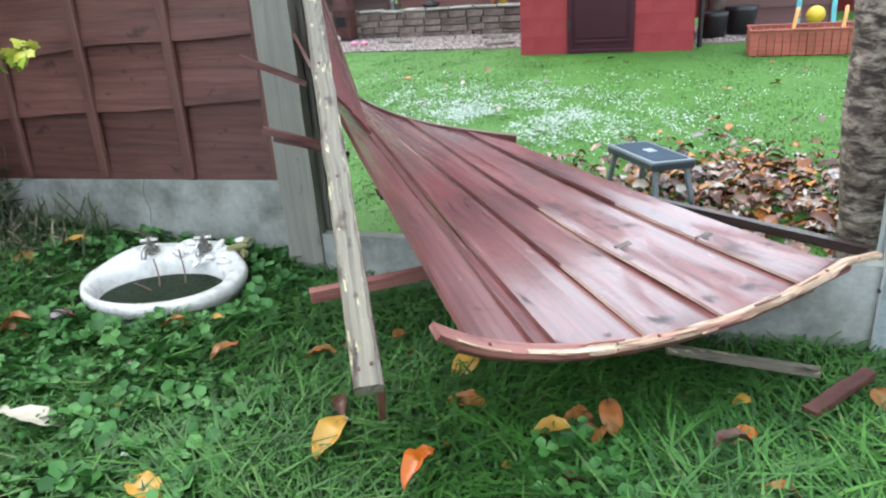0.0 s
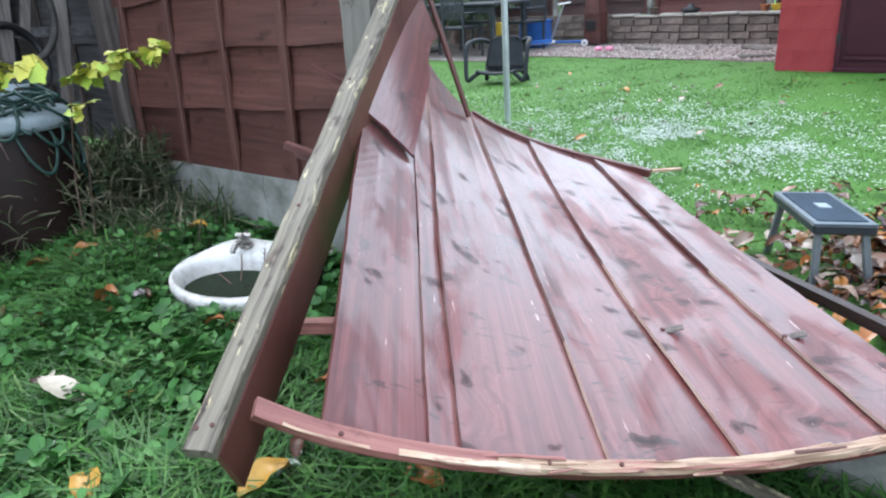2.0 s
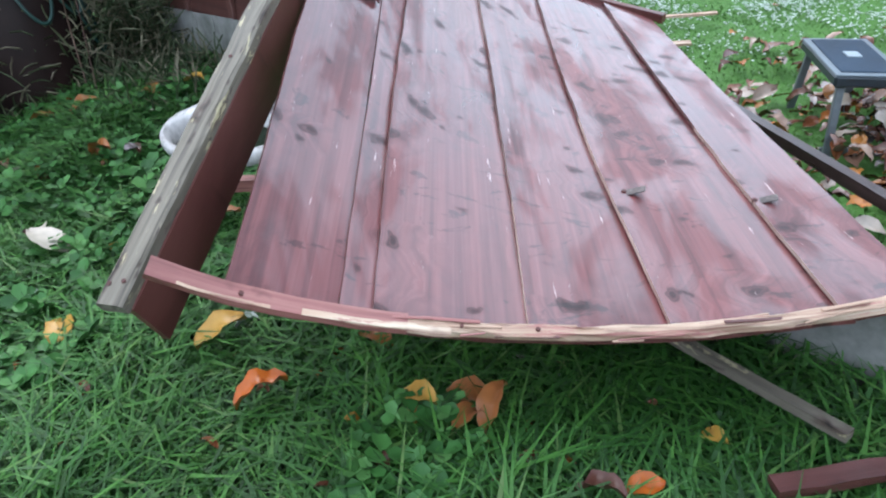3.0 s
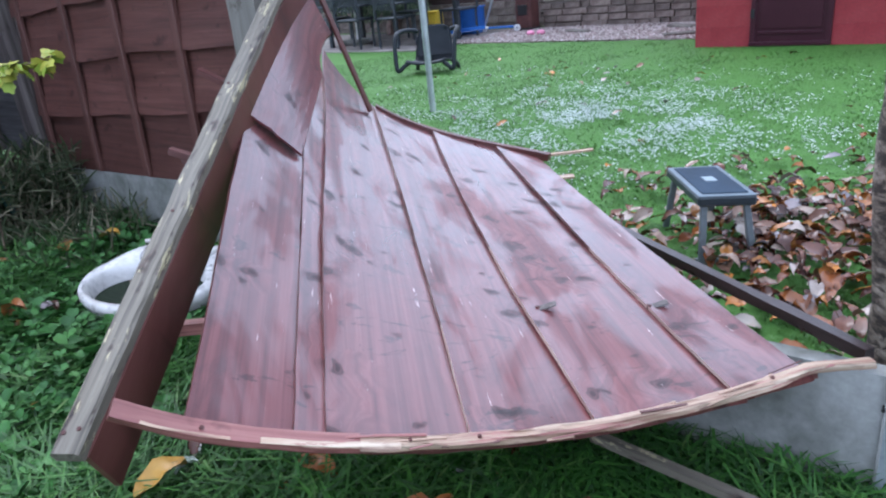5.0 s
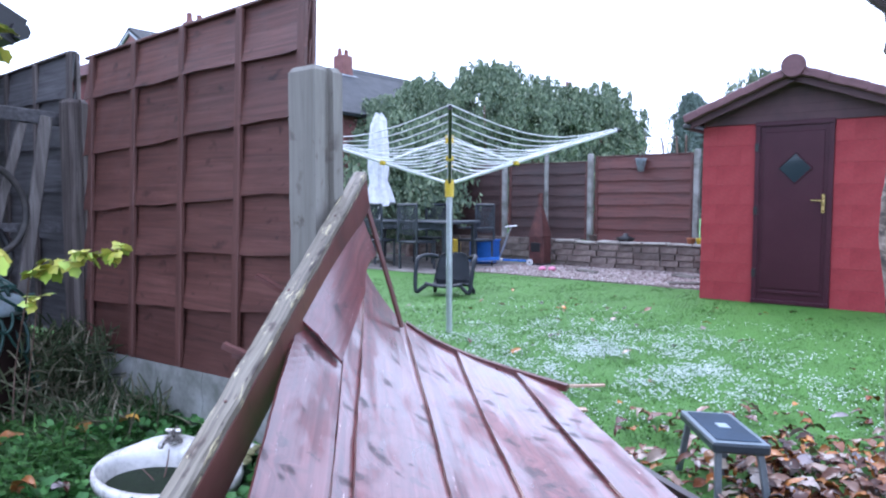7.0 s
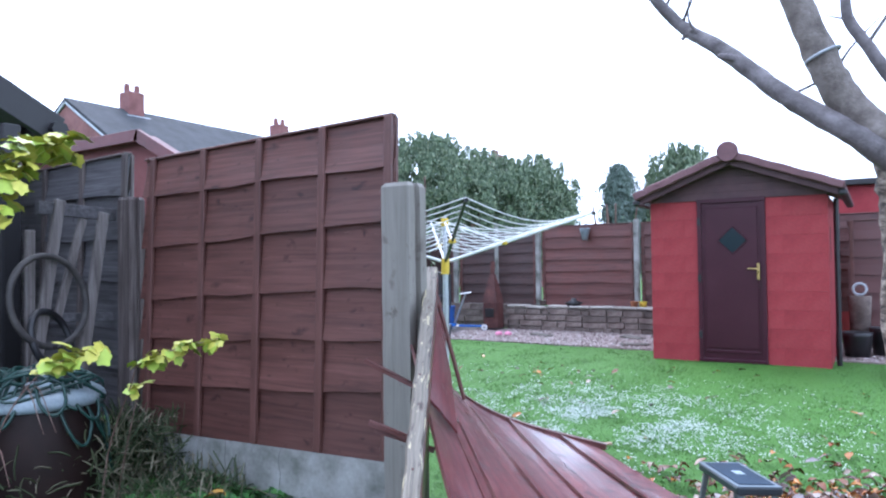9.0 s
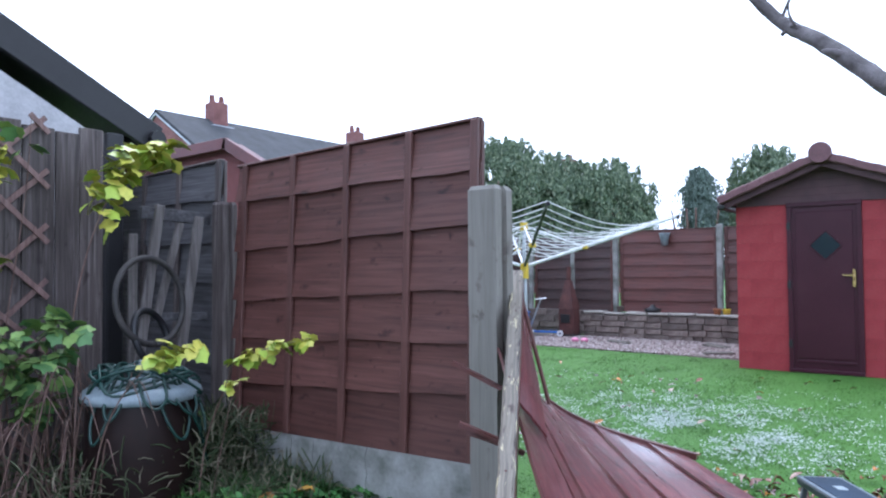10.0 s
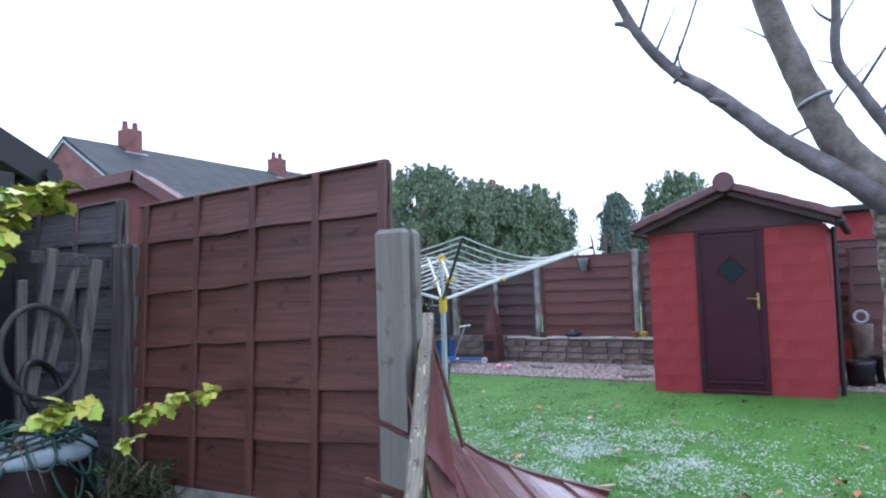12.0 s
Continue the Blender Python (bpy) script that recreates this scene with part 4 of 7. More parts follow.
loose_stick((0.098, -0.274, 0.97), (0.3, -0.2, 0.87), 0.026, 0.018, "snapped red-brown batten sticking out past the rail", M_DARKRED)
loose_stick((0.37, -0.6, 0.805), (0.56, -0.505, 0.722), 0.022, 0.018, "pair of snapped battens sticking out past the rail", M_DARKRED)
loose_stick((0.385, -0.575, 0.775), (0.57, -0.473, 0.7), 0.022, 0.016, "pair of snapped battens sticking out past the rail", M_DARKRED)
loose_stick((0.66, -0.94, 0.465), (0.95, -0.72, 0.47), 0.03, 0.03, "red-brown batten lying below the panel edge")
loose_stick((1.925, -0.345, 0.055), (1.5, -0.29, 0.05), 0.026, 0.024, "grey-brown stick lying in the grass below the panel", M_CAP)
loose_stick((1.58, -0.96, 0.05), (1.71, -0.82, 0.045), 0.045, 0.018, "torn red-brown board end in the grass", M_DARKRED)
loose_stick((1.87, -0.55, 0.05), (2.06, -0.29, 0.04), 0.04, 0.02, "broken piece of red-brown board in the grass", M_DARKRED)
loose_stick((1.15, 0.5, 0.32), (2.06, -0.05, 0.32), 0.03, 0.03, "dark wet batten across the gravel board", M_WETDARK)
loose_stick((0.15, 1.75, 0.15), (0.42, 1.95, 0.16), 0.03, 0.012, "pale splinter of wood on the lawn", M_RAW)
loose_stick((0.42, 1.5, 0.12), (0.5, 1.56, 0.12), 0.05, 0.012, "small white chip of wood on the lawn", M_RAW)
for u, v in ((0.225, 0.655), (0.2, 0.87)):
    p, n_ = sheet(u, v), sheet_normal(u, v)
    t = thing("fence_clip", p, "small grey tab bent up from a board seam", "clip", "clips on the panel")
    part("tab", stick(p + n_ * 0.01, p + n_ * 0.026 + Vector((0.04, 0.024, 0)), 0.024, 0.003, n_, 0.001), M_OLDWOOD, t)
    part("nail", rod(p - n_ * 0.004, p + n_ * 0.018, 0.006), M_RUST, t)


# ---- neighbour's shed ----
def block_piece(name, c, s, material, parent, cache={}):
    """One masonry piece; alike pieces share their mesh."""
    key = (round(s[0], 3), round(s[1], 3), round(s[2], 3), material.name)
    if key not in cache:
        bm = box((0, 0, 0), s, None, 0.0015 if material is M_SHEDRED else 0.006)
        me = bpy.data.meshes.new(name)
        bm.to_mesh(me)
        bm.free()
        me.materials.append(material)
        cache[key] = me
    ob = new(name, cache[key])
    ob.matrix_basis = Matrix.Translation(c)
    return hold(ob, parent)


def build_shed():
    x0, x1, y0, y1, zb, zt = -0.53, 1.49, 6.5, 8.5, 0.1, 2.11
    root = thing("garden_shed", ((x0 + x1) / 2, 7.5, zb), "small red-painted block shed with maroon door and tiled roof", "shed")
    n, h = 9, (zt - zb) / 9
    core = box((x0 + 0.29, y0 + 0.06, (zb + zt) / 2), (0.565, 0.09, zt - zb - 0.01), None, 0)
    box((x1 - 0.33, y0 + 0.06, (zb + zt) / 2), (0.645, 0.09, zt - zb - 0.01), None, 0, core)
    box((x1 - 0.06, (y0 + y1) / 2, (zb + zt) / 2), (0.09, y1 - y0 - 0.04, zt - zb - 0.01), None, 0, core)
    box((x0 + 0.06, (y0 + y1) / 2, (zb + zt) / 2), (0.09, y1 - y0 - 0.04, zt - zb - 0.01), None, 0, core)
    box(((x0 + x1) / 2, y1 - 0.06, (zb + zt) / 2), (x1 - x0 - 0.05, 0.09, zt - zb - 0.01), None, 0, core)
    box(((x0 + x1) / 2, y0 + 0.06, zt + 0.0), (x1 - x0 - 0.05, 0.09, 0.03), None, 0, core)
    part("wall_core", core, M_SHEDRED, root)
    for r in range(n):
        z = zb + h * (r + 0.5)
        for a, b in ((x0, 0.05), (0.83, x1)):
            w = b - a
            cuts = [0, 0.72, 1] if r % 2 else [0, 0.28, 1]
            for p, q in zip(cuts, cuts[1:]):
                block_piece("block", (a + w * (p + q) / 2, y0 + 0.05, z), (w * (q - p), 0.1, h - 0.0006), M_SHEDRED, root)
        for k in range(5):
            L = (y1 - y0 - 0.1) / 5
            block_piece("block", (x1 - 0.05, y0 + 0.1 + L * (k + 0.5), z), (0.1, L, h - 0.0006), M_SHEDRED, root)
    # a dark vent slot in the side wall
    part("vent_slot", box((x1 + 0.002, y0 + 0.35, 1.55), (0.006, 0.05, 0.4), None, 0.002), M_BLACK, root)
    # door
    door = part("door", box((0.44, y0 + 0.02, 1.1), (0.78, 0.05, 1.96), None, 0.004), M_MAROON, root, "maroon plastic door with diamond pane")
    for c, s in (((0.075, y0 - 0.012, 1.1), (0.05, 0.03, 1.96)), ((0.805, y0 - 0.012, 1.1), (0.05, 0.03, 1.96)), ((0.44, y0 - 0.014, 2.1), (0.79, 0.034, 0.05)),
                 ((0.44, y0 - 0.012, 0.25), (0.62, 0.022, 0.03)), ((0.44, y0 - 0.02, 0.14), (0.78, 0.05, 0.04))):
        part("door_frame", box(c, s, None, 0.004), M_MAROON, door)
    part("door_panel", box((0.44, y0 - 0.01, 1.15), (0.6, 0.012, 1.72), None, 0.006), M_MAROON, door)
    part("diamond_pane", box((0.46, y0 - 0.02, 1.61), (0.225, 0.01, 0.225), turn(0, 45, 0), 0.002), M_GLASS, door, "diamond of dark leaded glass")
    for s_ in (-1, 1):
        for t_ in (-1, 1):
            part("lead_strip", stick((0.46 + s_ * 0.17, y0 - 0.024, 1.61), (0.46, y0 - 0.024, 1.61 + t_ * 0.17), 0.014, 0.012, (0, 1, 0)), M_MAROON, door)
    hd = part("handle", box((0.745, y0 - 0.035, 1.23), (0.03, 0.012, 0.2), None, 0.004), M_BRASS, door, "brass lever handle")
    part("lever", stick((0.745, y0 - 0.06, 1.26), (0.63, y0 - 0.06, 1.265), 0.018, 0.018), M_BRASS, hd)
    part("spindle", rod((0.745, y0 - 0.03, 1.26), (0.745, y0 - 0.07, 1.26), 0.012), M_BRASS, hd)
    for z in (0.45, 1.15, 1.85):
        part("hinge", box((0.07, y0 - 0.035, z), (0.04, 0.025, 0.09), None, 0.004), M_BLACK, door)
    # gable and roof
    ax, az, ex0, ex1, ez = 0.47, 2.57, -0.66, 1.66, 2.12
    for k in range(5):
        za, zc = zt + 0.005 + k * 0.09, zt + 0.005 + (k + 1) * 0.09
        xl = x0 + (ax - x0) * (za - zt) / (az - zt + 0.05)
        xr = x1 + (ax - x1) * (za - zt) / (az - zt + 0.05)
        if zc < az + 0.03:
            part("cladding_board", box(((xl + xr) / 2, y0 - 0.005, (za + zc) / 2), (xr - xl, 0.03, 0.094), turn(4, 0, 0), 0.003), M_GABLE, root)
    for sgn, ex in ((-1, ex0), (1, ex1)):
        d = Vector((ex - ax, 0, ez - az))
        ang = math.degrees(math.atan2(-d.z, abs(d.x))) * sgn
        part("roof_slope", box((ax + d.x / 2, 7.45, az + d.z / 2 + 0.06), (d.length + 0.02, 2.45, 0.05), turn(0, ang, 0), 0.006), M_ROOFTILE, root)
        for k in range(7):
            s_ = (k + 0.5) / 7
            part("verge_tile", box((ax + d.x * s_, 6.24, az + d.z * s_ + 0.065 + 0.006 * (k % 2)), (d.length / 7 + 0.012, 0.09, 0.09), turn(0, ang, 0), 0.01), M_ROOFTILE, root)
        part("bargeboard", box((ax + d.x / 2, 6.3, az + d.z / 2), (d.length, 0.03, 0.11), turn(0, ang, 0), 0.004), M_GABLE, root)
        part("gutter", box((ex - sgn * 0.01, 7.45, ez - 0.01), (0.09, 2.4, 0.07), None, 0.02), M_BLACK, root)
    part("downpipe", rod((x1 + 0.07, 6.75, 2.08), (x1 + 0.07, 6.75, 0.12), 0.03), M_BLACK, root)
    v, f = lathe([(0.02, -0.03), (0.115, -0.03), (0.125, 0.0), (0.115, 0.03), (0.02, 0.03)], 20)
    m = Matrix.Translation((ax, 6.2, az + 0.09)) @ turn(90, 0, 0)
    mesh_of("ridge_end", [m @ Vector(p) for p in v], f + [tuple(range(80, 100)), tuple(range(19, -1, -1))], M_ROOFTILE, root, "round ridge end cap")
    part("ridge_tile", rod((ax, 6.2, az + 0.07), (ax, 8.65, az + 0.07), 0.085, None, 10), M_ROOFTILE, root)


build_shed()


# ---- back of the neighbour's garden ----
def build_low_wall():
    root = thing("low_block_wall", (-2.2, 9.2, 0.1), "low buff block retaining wall with uneven coping", "wall")
    part("wall_core", box((-2.2, 9.3, 0.32), (3.5, 0.18, 0.44), None, 0), M_PALEMORTAR, root)
    part("wall_core", box((-7.0, 9.6, 0.32), (6.2, 0.12, 0.5), None, 0), M_PALEMORTAR, root)
    rng = random.Random(3)
    for r in range(4):
        x = -3.98 - (0.14 if r % 2 else 0)
        while x < -0.5:
            w = rng.choice((0.16, 0.24, 0.3, 0.36, 0.46))
            block_piece("block", (x + w / 2, 9.2 + rng.uniform(-0.02, 0.012), 0.15 + r * 0.105 + rng.uniform(-0.006, 0.006)), (w - rng.choice((0.01, 0.018, 0.026)), 0.06, rng.choice((0.084, 0.09, 0.098))), M_STONE, root)
            x += w
    for k in range(9):
        part("coping", box((-3.78 + 0.41 * k, 9.28 + rng.uniform(-0.02, 0.02), 0.555 + rng.uniform(-0.012, 0.012)), (rng.uniform(0.36, 0.4), 0.24, 0.04), turn(rng.uniform(-2, 2), rng.uniform(-2, 2), rng.uniform(-3, 3)), 0.012), M_COPING, root)
    for r in range(4):
        x = -10.0
        while x < -3.95:
            w = rng.choice((0.3, 0.4, 0.45))
            block_piece("block", (x + w / 2, 9.535 + rng.uniform(-0.008, 0.008), 0.15 + r * 0.12), (w - 0.014, 0.05, 0.11), M_STONE, root)
            x += w
    part("soil_bed", box((-1.8, 9.5, 0.5), (4.4, 0.34, 0.08), None, 0.02), M_MORTAR, root)


build_low_wall()
M_BACKFENCE = wood("red_brown_back_fence", (0.055, 0.018, 0.015), (0.1, 0.035, 0.029), (0.145, 0.055, 0.046), "x", 0.6, vary=0.35)
M_BACKDARK = wood("dark_brown_back_fence", (0.028, 0.013, 0.012), (0.055, 0.025, 0.022), (0.085, 0.042, 0.037), "x", 0.65, vary=0.4)
M_BACKRED = wood("brighter_red_back_fence", (0.065, 0.018, 0.014), (0.115, 0.034, 0.027), (0.16, 0.055, 0.045), "x", 0.6, vary=0.3, fleck=(0.3, 0.2, 0.17), sparse=0.74)
post_xs = (-12.6, -10.8, -9.0, -7.15, -5.33, -3.51, -1.63, 0.25, 2.1, 3.95, 5.8)
for k, (a, b) in enumerate(zip(post_xs, post_xs[1:])):
    zt = 2.04 if a > -4 else 1.96
    rows = [zt - (zt - 0.56) * i / 7 for i in range(8)]
    lap_panel("garden_fence", a + 0.06, b - 0.06, rows, rows, 9.66, 9.66, M_BACKRED if a == -3.51 else M_BACKFENCE if a > -4 else M_BACKDARK, M_BACKFENCE, (a + 0.1, b - 0.1),
              "red-brown boarded fence panel above the low wall", 20 + k)
for x in post_xs:
    r = thing("concrete_post", (x, 9.63, 0.2), "slim pale concrete fence post", "fence post", "back fence posts")
    part("shaft", box((x, 9.6, 1.15), (0.085, 0.1, 1.9), None, 0.012), M_CONC, r)
for k, (x, t) in enumerate(((2.45, 1.9), (3.3, 1.9), (4.6, 1.9))):
    rows = [t - (t - 0.12) * i / 7 for i in range(8)]
    if k != 1:
        lap_panel("garden_fence", x - 0.85, x + 0.85, rows, rows, 8.95, 8.95, M_OLDFENCE if k else M_DARKRED, M_FENCE_BATTEN, (x - 0.8, x + 0.8), "dark brown fence panel behind the shed", 40 + k)


def prism(name, poly, y0, y1, material, parent, label="", axis="y"):
    """A shape drawn in x and z, drawn out along y (or drawn in y and z, along x)."""
    n = len(poly)
    verts = []
    for t in (y0, y1):
        for a, z in poly:
            verts.append((a, t, z) if axis == "y" else (t, a, z))
    faces = [tuple(range(n)), tuple(range(2 * n - 1, n - 1, -1))] + [(k, n + k, n + (k + 1) % n, (k + 1) % n) for k in range(n)]
    bm = bmesh.new()
    vs = [bm.verts.new(v) for v in verts]
    for f in faces:
        bm.faces.new([vs[i] for i in f])
    return part(name, bm, material, parent, label)


ob_ = thing("outbuilding", (4.0, 12.0, 0.0), "red outbuilding with a black roof edge", "building")
part("wall", box((4.4, 12.4, 1.35), (6.0, 3.0, 2.5), None, 0.01), M_SHEDRED, ob_)
part("roof", box((4.4, 12.35, 2.63), (6.2, 3.2, 0.1), None, 0.01), M_TIMBERBLACK, ob_)


# ---- houses beyond ----
def chimney(root, x, y, z, w=0.7, h=1.3):
    c = part("chimney", box((x, y, z + h / 2 - 0.5), (w, w, h + 1.0), None, 0.02), M_FARBRICK, root, "red brick chimney stack")
    part("flashing", box((x, y, z - 0.12), (w + 0.25, w + 0.3, 0.14), None, 0.02), M_LEAD, c)
    for k in (-0.18, 0.18):
        part("chimney_pot", rod((x, y + k, z + h), (x, y + k, z + h + 0.27), 0.1, 0.08, 10), M_FARBRICK, c)


def window_of(root, x, y, z, w, h, face="y"):
    s = (w, 0.08, h) if face == "y" else (0.08, w, h)
    g = (w - 0.16, 0.1, h - 0.16) if face == "y" else (0.1, w - 0.16, h - 0.16)
    f = part("window", box((x, y, z), s, None, 0.01), M_WHITE, root, "white-framed window")
    part("pane", box((x, y, z), g, None, 0.005), M_WINDOW, f)
    part("glazing_bar", box((x, y, z), (0.06, 0.12, h - 0.1) if face == "y" else (0.12, 0.06, h - 0.1), None, 0.005), M_WHITE, f)


h1 = thing("house", (-18.6, 13.0, 0), "red brick house with grey slate roof and chimneys", "house")
prism("wall", [(-21.8, 0), (-15.4, 0), (-15.4, 4.3), (-18.6, 6.3), (-21.8, 4.3)], 9.16, 24, M_FARBRICK, h1)
for s_ in (-1, 1):
    part("roof", box((-18.6 + s_ * 1.75, 16.6, 5.32), (4.25, 15.0, 0.14), turn(0, s_ * 32.0, 0), 0.01), M_SLATE, h1)
    part("bargeboard", box((-18.6 + s_ * 1.75, 9.12, 5.26), (4.2, 0.06, 0.07), turn(0, s_ * 32.0, 0), 0.01), M_LEAD, h1)
chimney(h1, -18.55, 11.3, 6.3, 0.55, 0.75)
chimney(h1, -18.55, 17.9, 6.3, 0.55, 0.75)
window_of(h1, -15.38, 13.5, 3.3, 1.4, 1.2, "x")
h2 = thing("house", (-21.5, 23.5, 0), "brick house with dark hipped slate roof", "house")
part("wall", box((-21.7, 23.5, 2.4), (8.0, 7.0, 4.8), None, 0.02), M_FARBRICK, h2)
prism("roof", [(-26.0, 4.75), (-17.4, 4.75), (-20.3, 7.1), (-23.4, 7.1)], 19.7, 27.3, M_SLATE, h2)
h3 = thing("house", (-15.2, 31.0, 0), "distant brick house with a chimney above the trees", "house")
part("wall", box((-15.5, 31.5, 2.4), (6.0, 5.0, 4.8), None, 0.02), M_FARBRICK, h3)
prism("roof", [(-18.8, 4.7), (-12.2, 4.7), (-14.0, 6.1), (-17.0, 6.1)], 28.8, 34.2, M_SLATE, h3)
chimney(h3, -15.5, 31.0, 6.3, 0.6, 0.9)
window_of(h2, -18.6, 19.98, 3.9, 1.2, 1.1)
# flattened to its front, roof tucked behind the fascia, to suit the camera's view
g1 = thing("garage", (-6.3, 3.7, 0), "thin front slice of a red garage with maroon fascia behind the fence", "garage")
prism("wall", [(-8.6, 0), (-4.7, 0), (-4.7, 2.52), (-5.5, 2.93), (-8.6, 2.9)], 2.6, 2.75, M_GARAGERED, g1)
part("fascia", stick((-8.8, 2.5, 2.93), (-5.45, 2.5, 2.95), 0.06, 0.14), M_FASCIA, g1)
part("fascia", stick((-5.5, 2.5, 2.96), (-4.55, 2.5, 2.48), 0.06, 0.14), M_FASCIA, g1)
part("roof", stick((-8.8, 2.64, 2.93), (-5.5, 2.64, 2.95), 0.22, 0.05), M_ROOFTILE, g1)
part("roof", stick((-5.5, 2.64, 2.95), (-4.55, 2.64, 2.47), 0.22, 0.05), M_ROOFTILE, g1)
# garage with a white gable behind the wooden wall
g2 = thing("garage", (-5.0, -2.2, 0), "white-rendered garage gable with black bargeboard", "garage")
prism("wall", [(-4.9, 0), (-0.25, 0), (-0.25, 2.33), (-2.6, 3.6), (-4.9, 2.36)], -3.05, -8.0, M_RENDER, g2, "", "x")
for a, b in (((0.14, 2.36), (-2.62, 3.78)), ((-5.3, 2.36), (-2.58, 3.78))):
    part("bargeboard", stick((-2.98, a[0], a[1]), (-2.98, b[0], b[1]), 0.05, 0.2, (0, 0, 1)), M_TIMBERBLACK, g2)
    part("roof", stick((-5.6, a[0], a[1] + 0.06), (-5.6, b[0], b[1] + 0.06), 5.1, 0.05, (0, 0, 1)), M_TIMBERBLACK, g2)
part("gutter", rod((-2.9, 0.12, 2.36), (-7.9, 0.12, 2.36), 0.06), M_TIMBERBLACK, g2)
part("side_post", box((-2.97, -0.2, 1.2), (0.12, 0.12, 2.3), None, 0.01), M_TIMBERBLACK, g2)
part("timber_strip", stick((-3.03, -1.75, 2.38), (-3.03, -1.14, 2.74), 0.03, 0.07, (0, 0, 1)), M_TRELLIS, g2, "red-brown timber strip on the render")


# ---- wooden wall with trellis, overgrown corner ----
def build_board_wall():
    root = thing("wooden_wall", (-2.3, -1.8, 0), "weathered grey-brown vertical board wall", "wall")
    rng = random.Random(8)
    y = -0.59
    while y > -4.2:
        w = rng.uniform(0.13, 0.2)
        t = 2.2 + rng.uniform(-0.03, 0.03)
        part("board", box((-2.3 + rng.uniform(-0.006, 0.006), y - w / 2, t / 2), (0.022, w - 0.005, t), turn(0, 0, rng.uniform(-1.5, 1.5)), 0.003), M_OLDWOOD, root)
        y -= w
    part("rail", box((-2.34, -2.4, 1.6), (0.04, 3.6, 0.08), None, 0.005), M_OLDWOOD, root)
    part("rail", box((-2.34, -2.4, 0.5), (0.04, 3.6, 0.08), None, 0.005), M_OLDWOOD, root)


build_board_wall()


def build_trellis():
    root = thing("garden_trellis", (-2.26, -1.3, 0.4), "red-brown diamond lattice trellis on the board wall", "trellis")
    y0, y1, z0, z1 = -1.68, -0.92, 0.35, 2.26
    for k in range(-3, 9):
        for sgn, off in ((1, 0.0), (-1, 0.012)):
            # strip: z = zc + sgn * slope * (y - ym)
            zc = 0.35 + k * 0.31
            pts = []
            for i in range(61):
                y = y0 + (y1 - y0) * i / 60
                z = zc + sgn * 0.95 * (y - (y0 + y1) / 2)
                if z0 <= z <= z1:
                    pts.append((y, z))
            if len(pts) > 6:
                part("lattice_strip", stick((-2.27 + off, pts[0][0], pts[0][1]), (-2.27 + off, pts[-1][0], pts[-1][1]), 0.03, 0.009, (1, 0, 0), 0.002), M_TRELLIS, root)


build_trellis()
lp = thing("old_post", (-2.15, -1.97, 0), "grey post with a dark iron bracket at its top", "post")
part("shaft", box((-2.15, -1.97, 1.4), (0.09, 0.09, 2.8), None, 0.008), M_OLDWOOD, lp)
br = part("bracket", box((-2.12, -1.86, 2.45), (0.06, 0.12, 0.16), None, 0.01), M_BLACK, lp)
tube_part("hook", [(-2.12, -1.92, 2.62), (-2.1, -1.82, 2.6), (-2.1, -1.78, 2.5), (-2.1, -1.84, 2.42)], 0.014, 0.012, M_RUST, br)
tube_part("washing_wire", [(-2.12, -1.97, 2.6), (-2.2, -1.75, 2.7), (-2.3, -1.5, 2.82)], 0.004, 0.004, M_LEAD, lp)
ls = thing("leaning_stick", (-1.95, -2.1, 0.2), "pale leaning stick against the overgrown wall", "stick")
part("shaft", stick((-1.95, -2.15, 0.42), (-2.1, -1.66, 1.1), 0.03, 0.025), M_STEM, ls)


def build_old_frame():
    root = thing("timber_frame", (-2.15, -0.2, 0.15), "old grey timber frame leaning in the corner", "frame")
    for lo, hi, w in (((-2.06, -0.6, 0.12), (-2.08, -0.35, 1.78), 0.06), ((-2.1, -0.36, 1.08), (-2.1, -0.2, 1.68), 0.045), ((-2.02, -0.36, 0.12), (-2.07, -0.085, 1.72), 0.065), ((-2.12, -0.5, 0.12), (-2.12, -0.5, 1.6), 0.05)):
        part("upright", stick(lo, hi, w, 0.035, (1, 0, 0), 0.006), M_FRAMEWOOD, root)
    part("top_rail", stick((-2.1, -0.47, 1.73), (-2.09, 0.0, 1.71), 0.04, 0.075), M_OLDFENCE, root, "dark rotten top rail")
    part("mid_rail", stick((-2.11, -0.45, 1.1), (-2.08, -0.02, 1.08), 0.03, 0.05), M_OLDFENCE, root)


build_old_frame()


def torus(name, c, r, t, m, material, parent):
    pts = [c + (m @ Vector((math.cos(a) * r, math.sin(a) * r, 0))) for a in [2 * math.pi * k / 36 for k in range(37)]]
    v, f = tube(pts, [t] * 37, 10)
    return mesh_of(name, v, f, material, parent, "", True)


ty = thing("bicycle_tyre", (-2.0, -0.35, 1.0), "dark rubber hoop hanging on the leaning frame", "tyre")
torus("tyre", Vector((-1.97, -0.47, 1.2)), 0.255, 0.018, turn(0, 82, 15), M_TYRE, ty)
torus("tyre", Vector((-1.99, -0.45, 0.98)), 0.17, 0.02, turn(0, 72, 30), M_BLACK, ty)


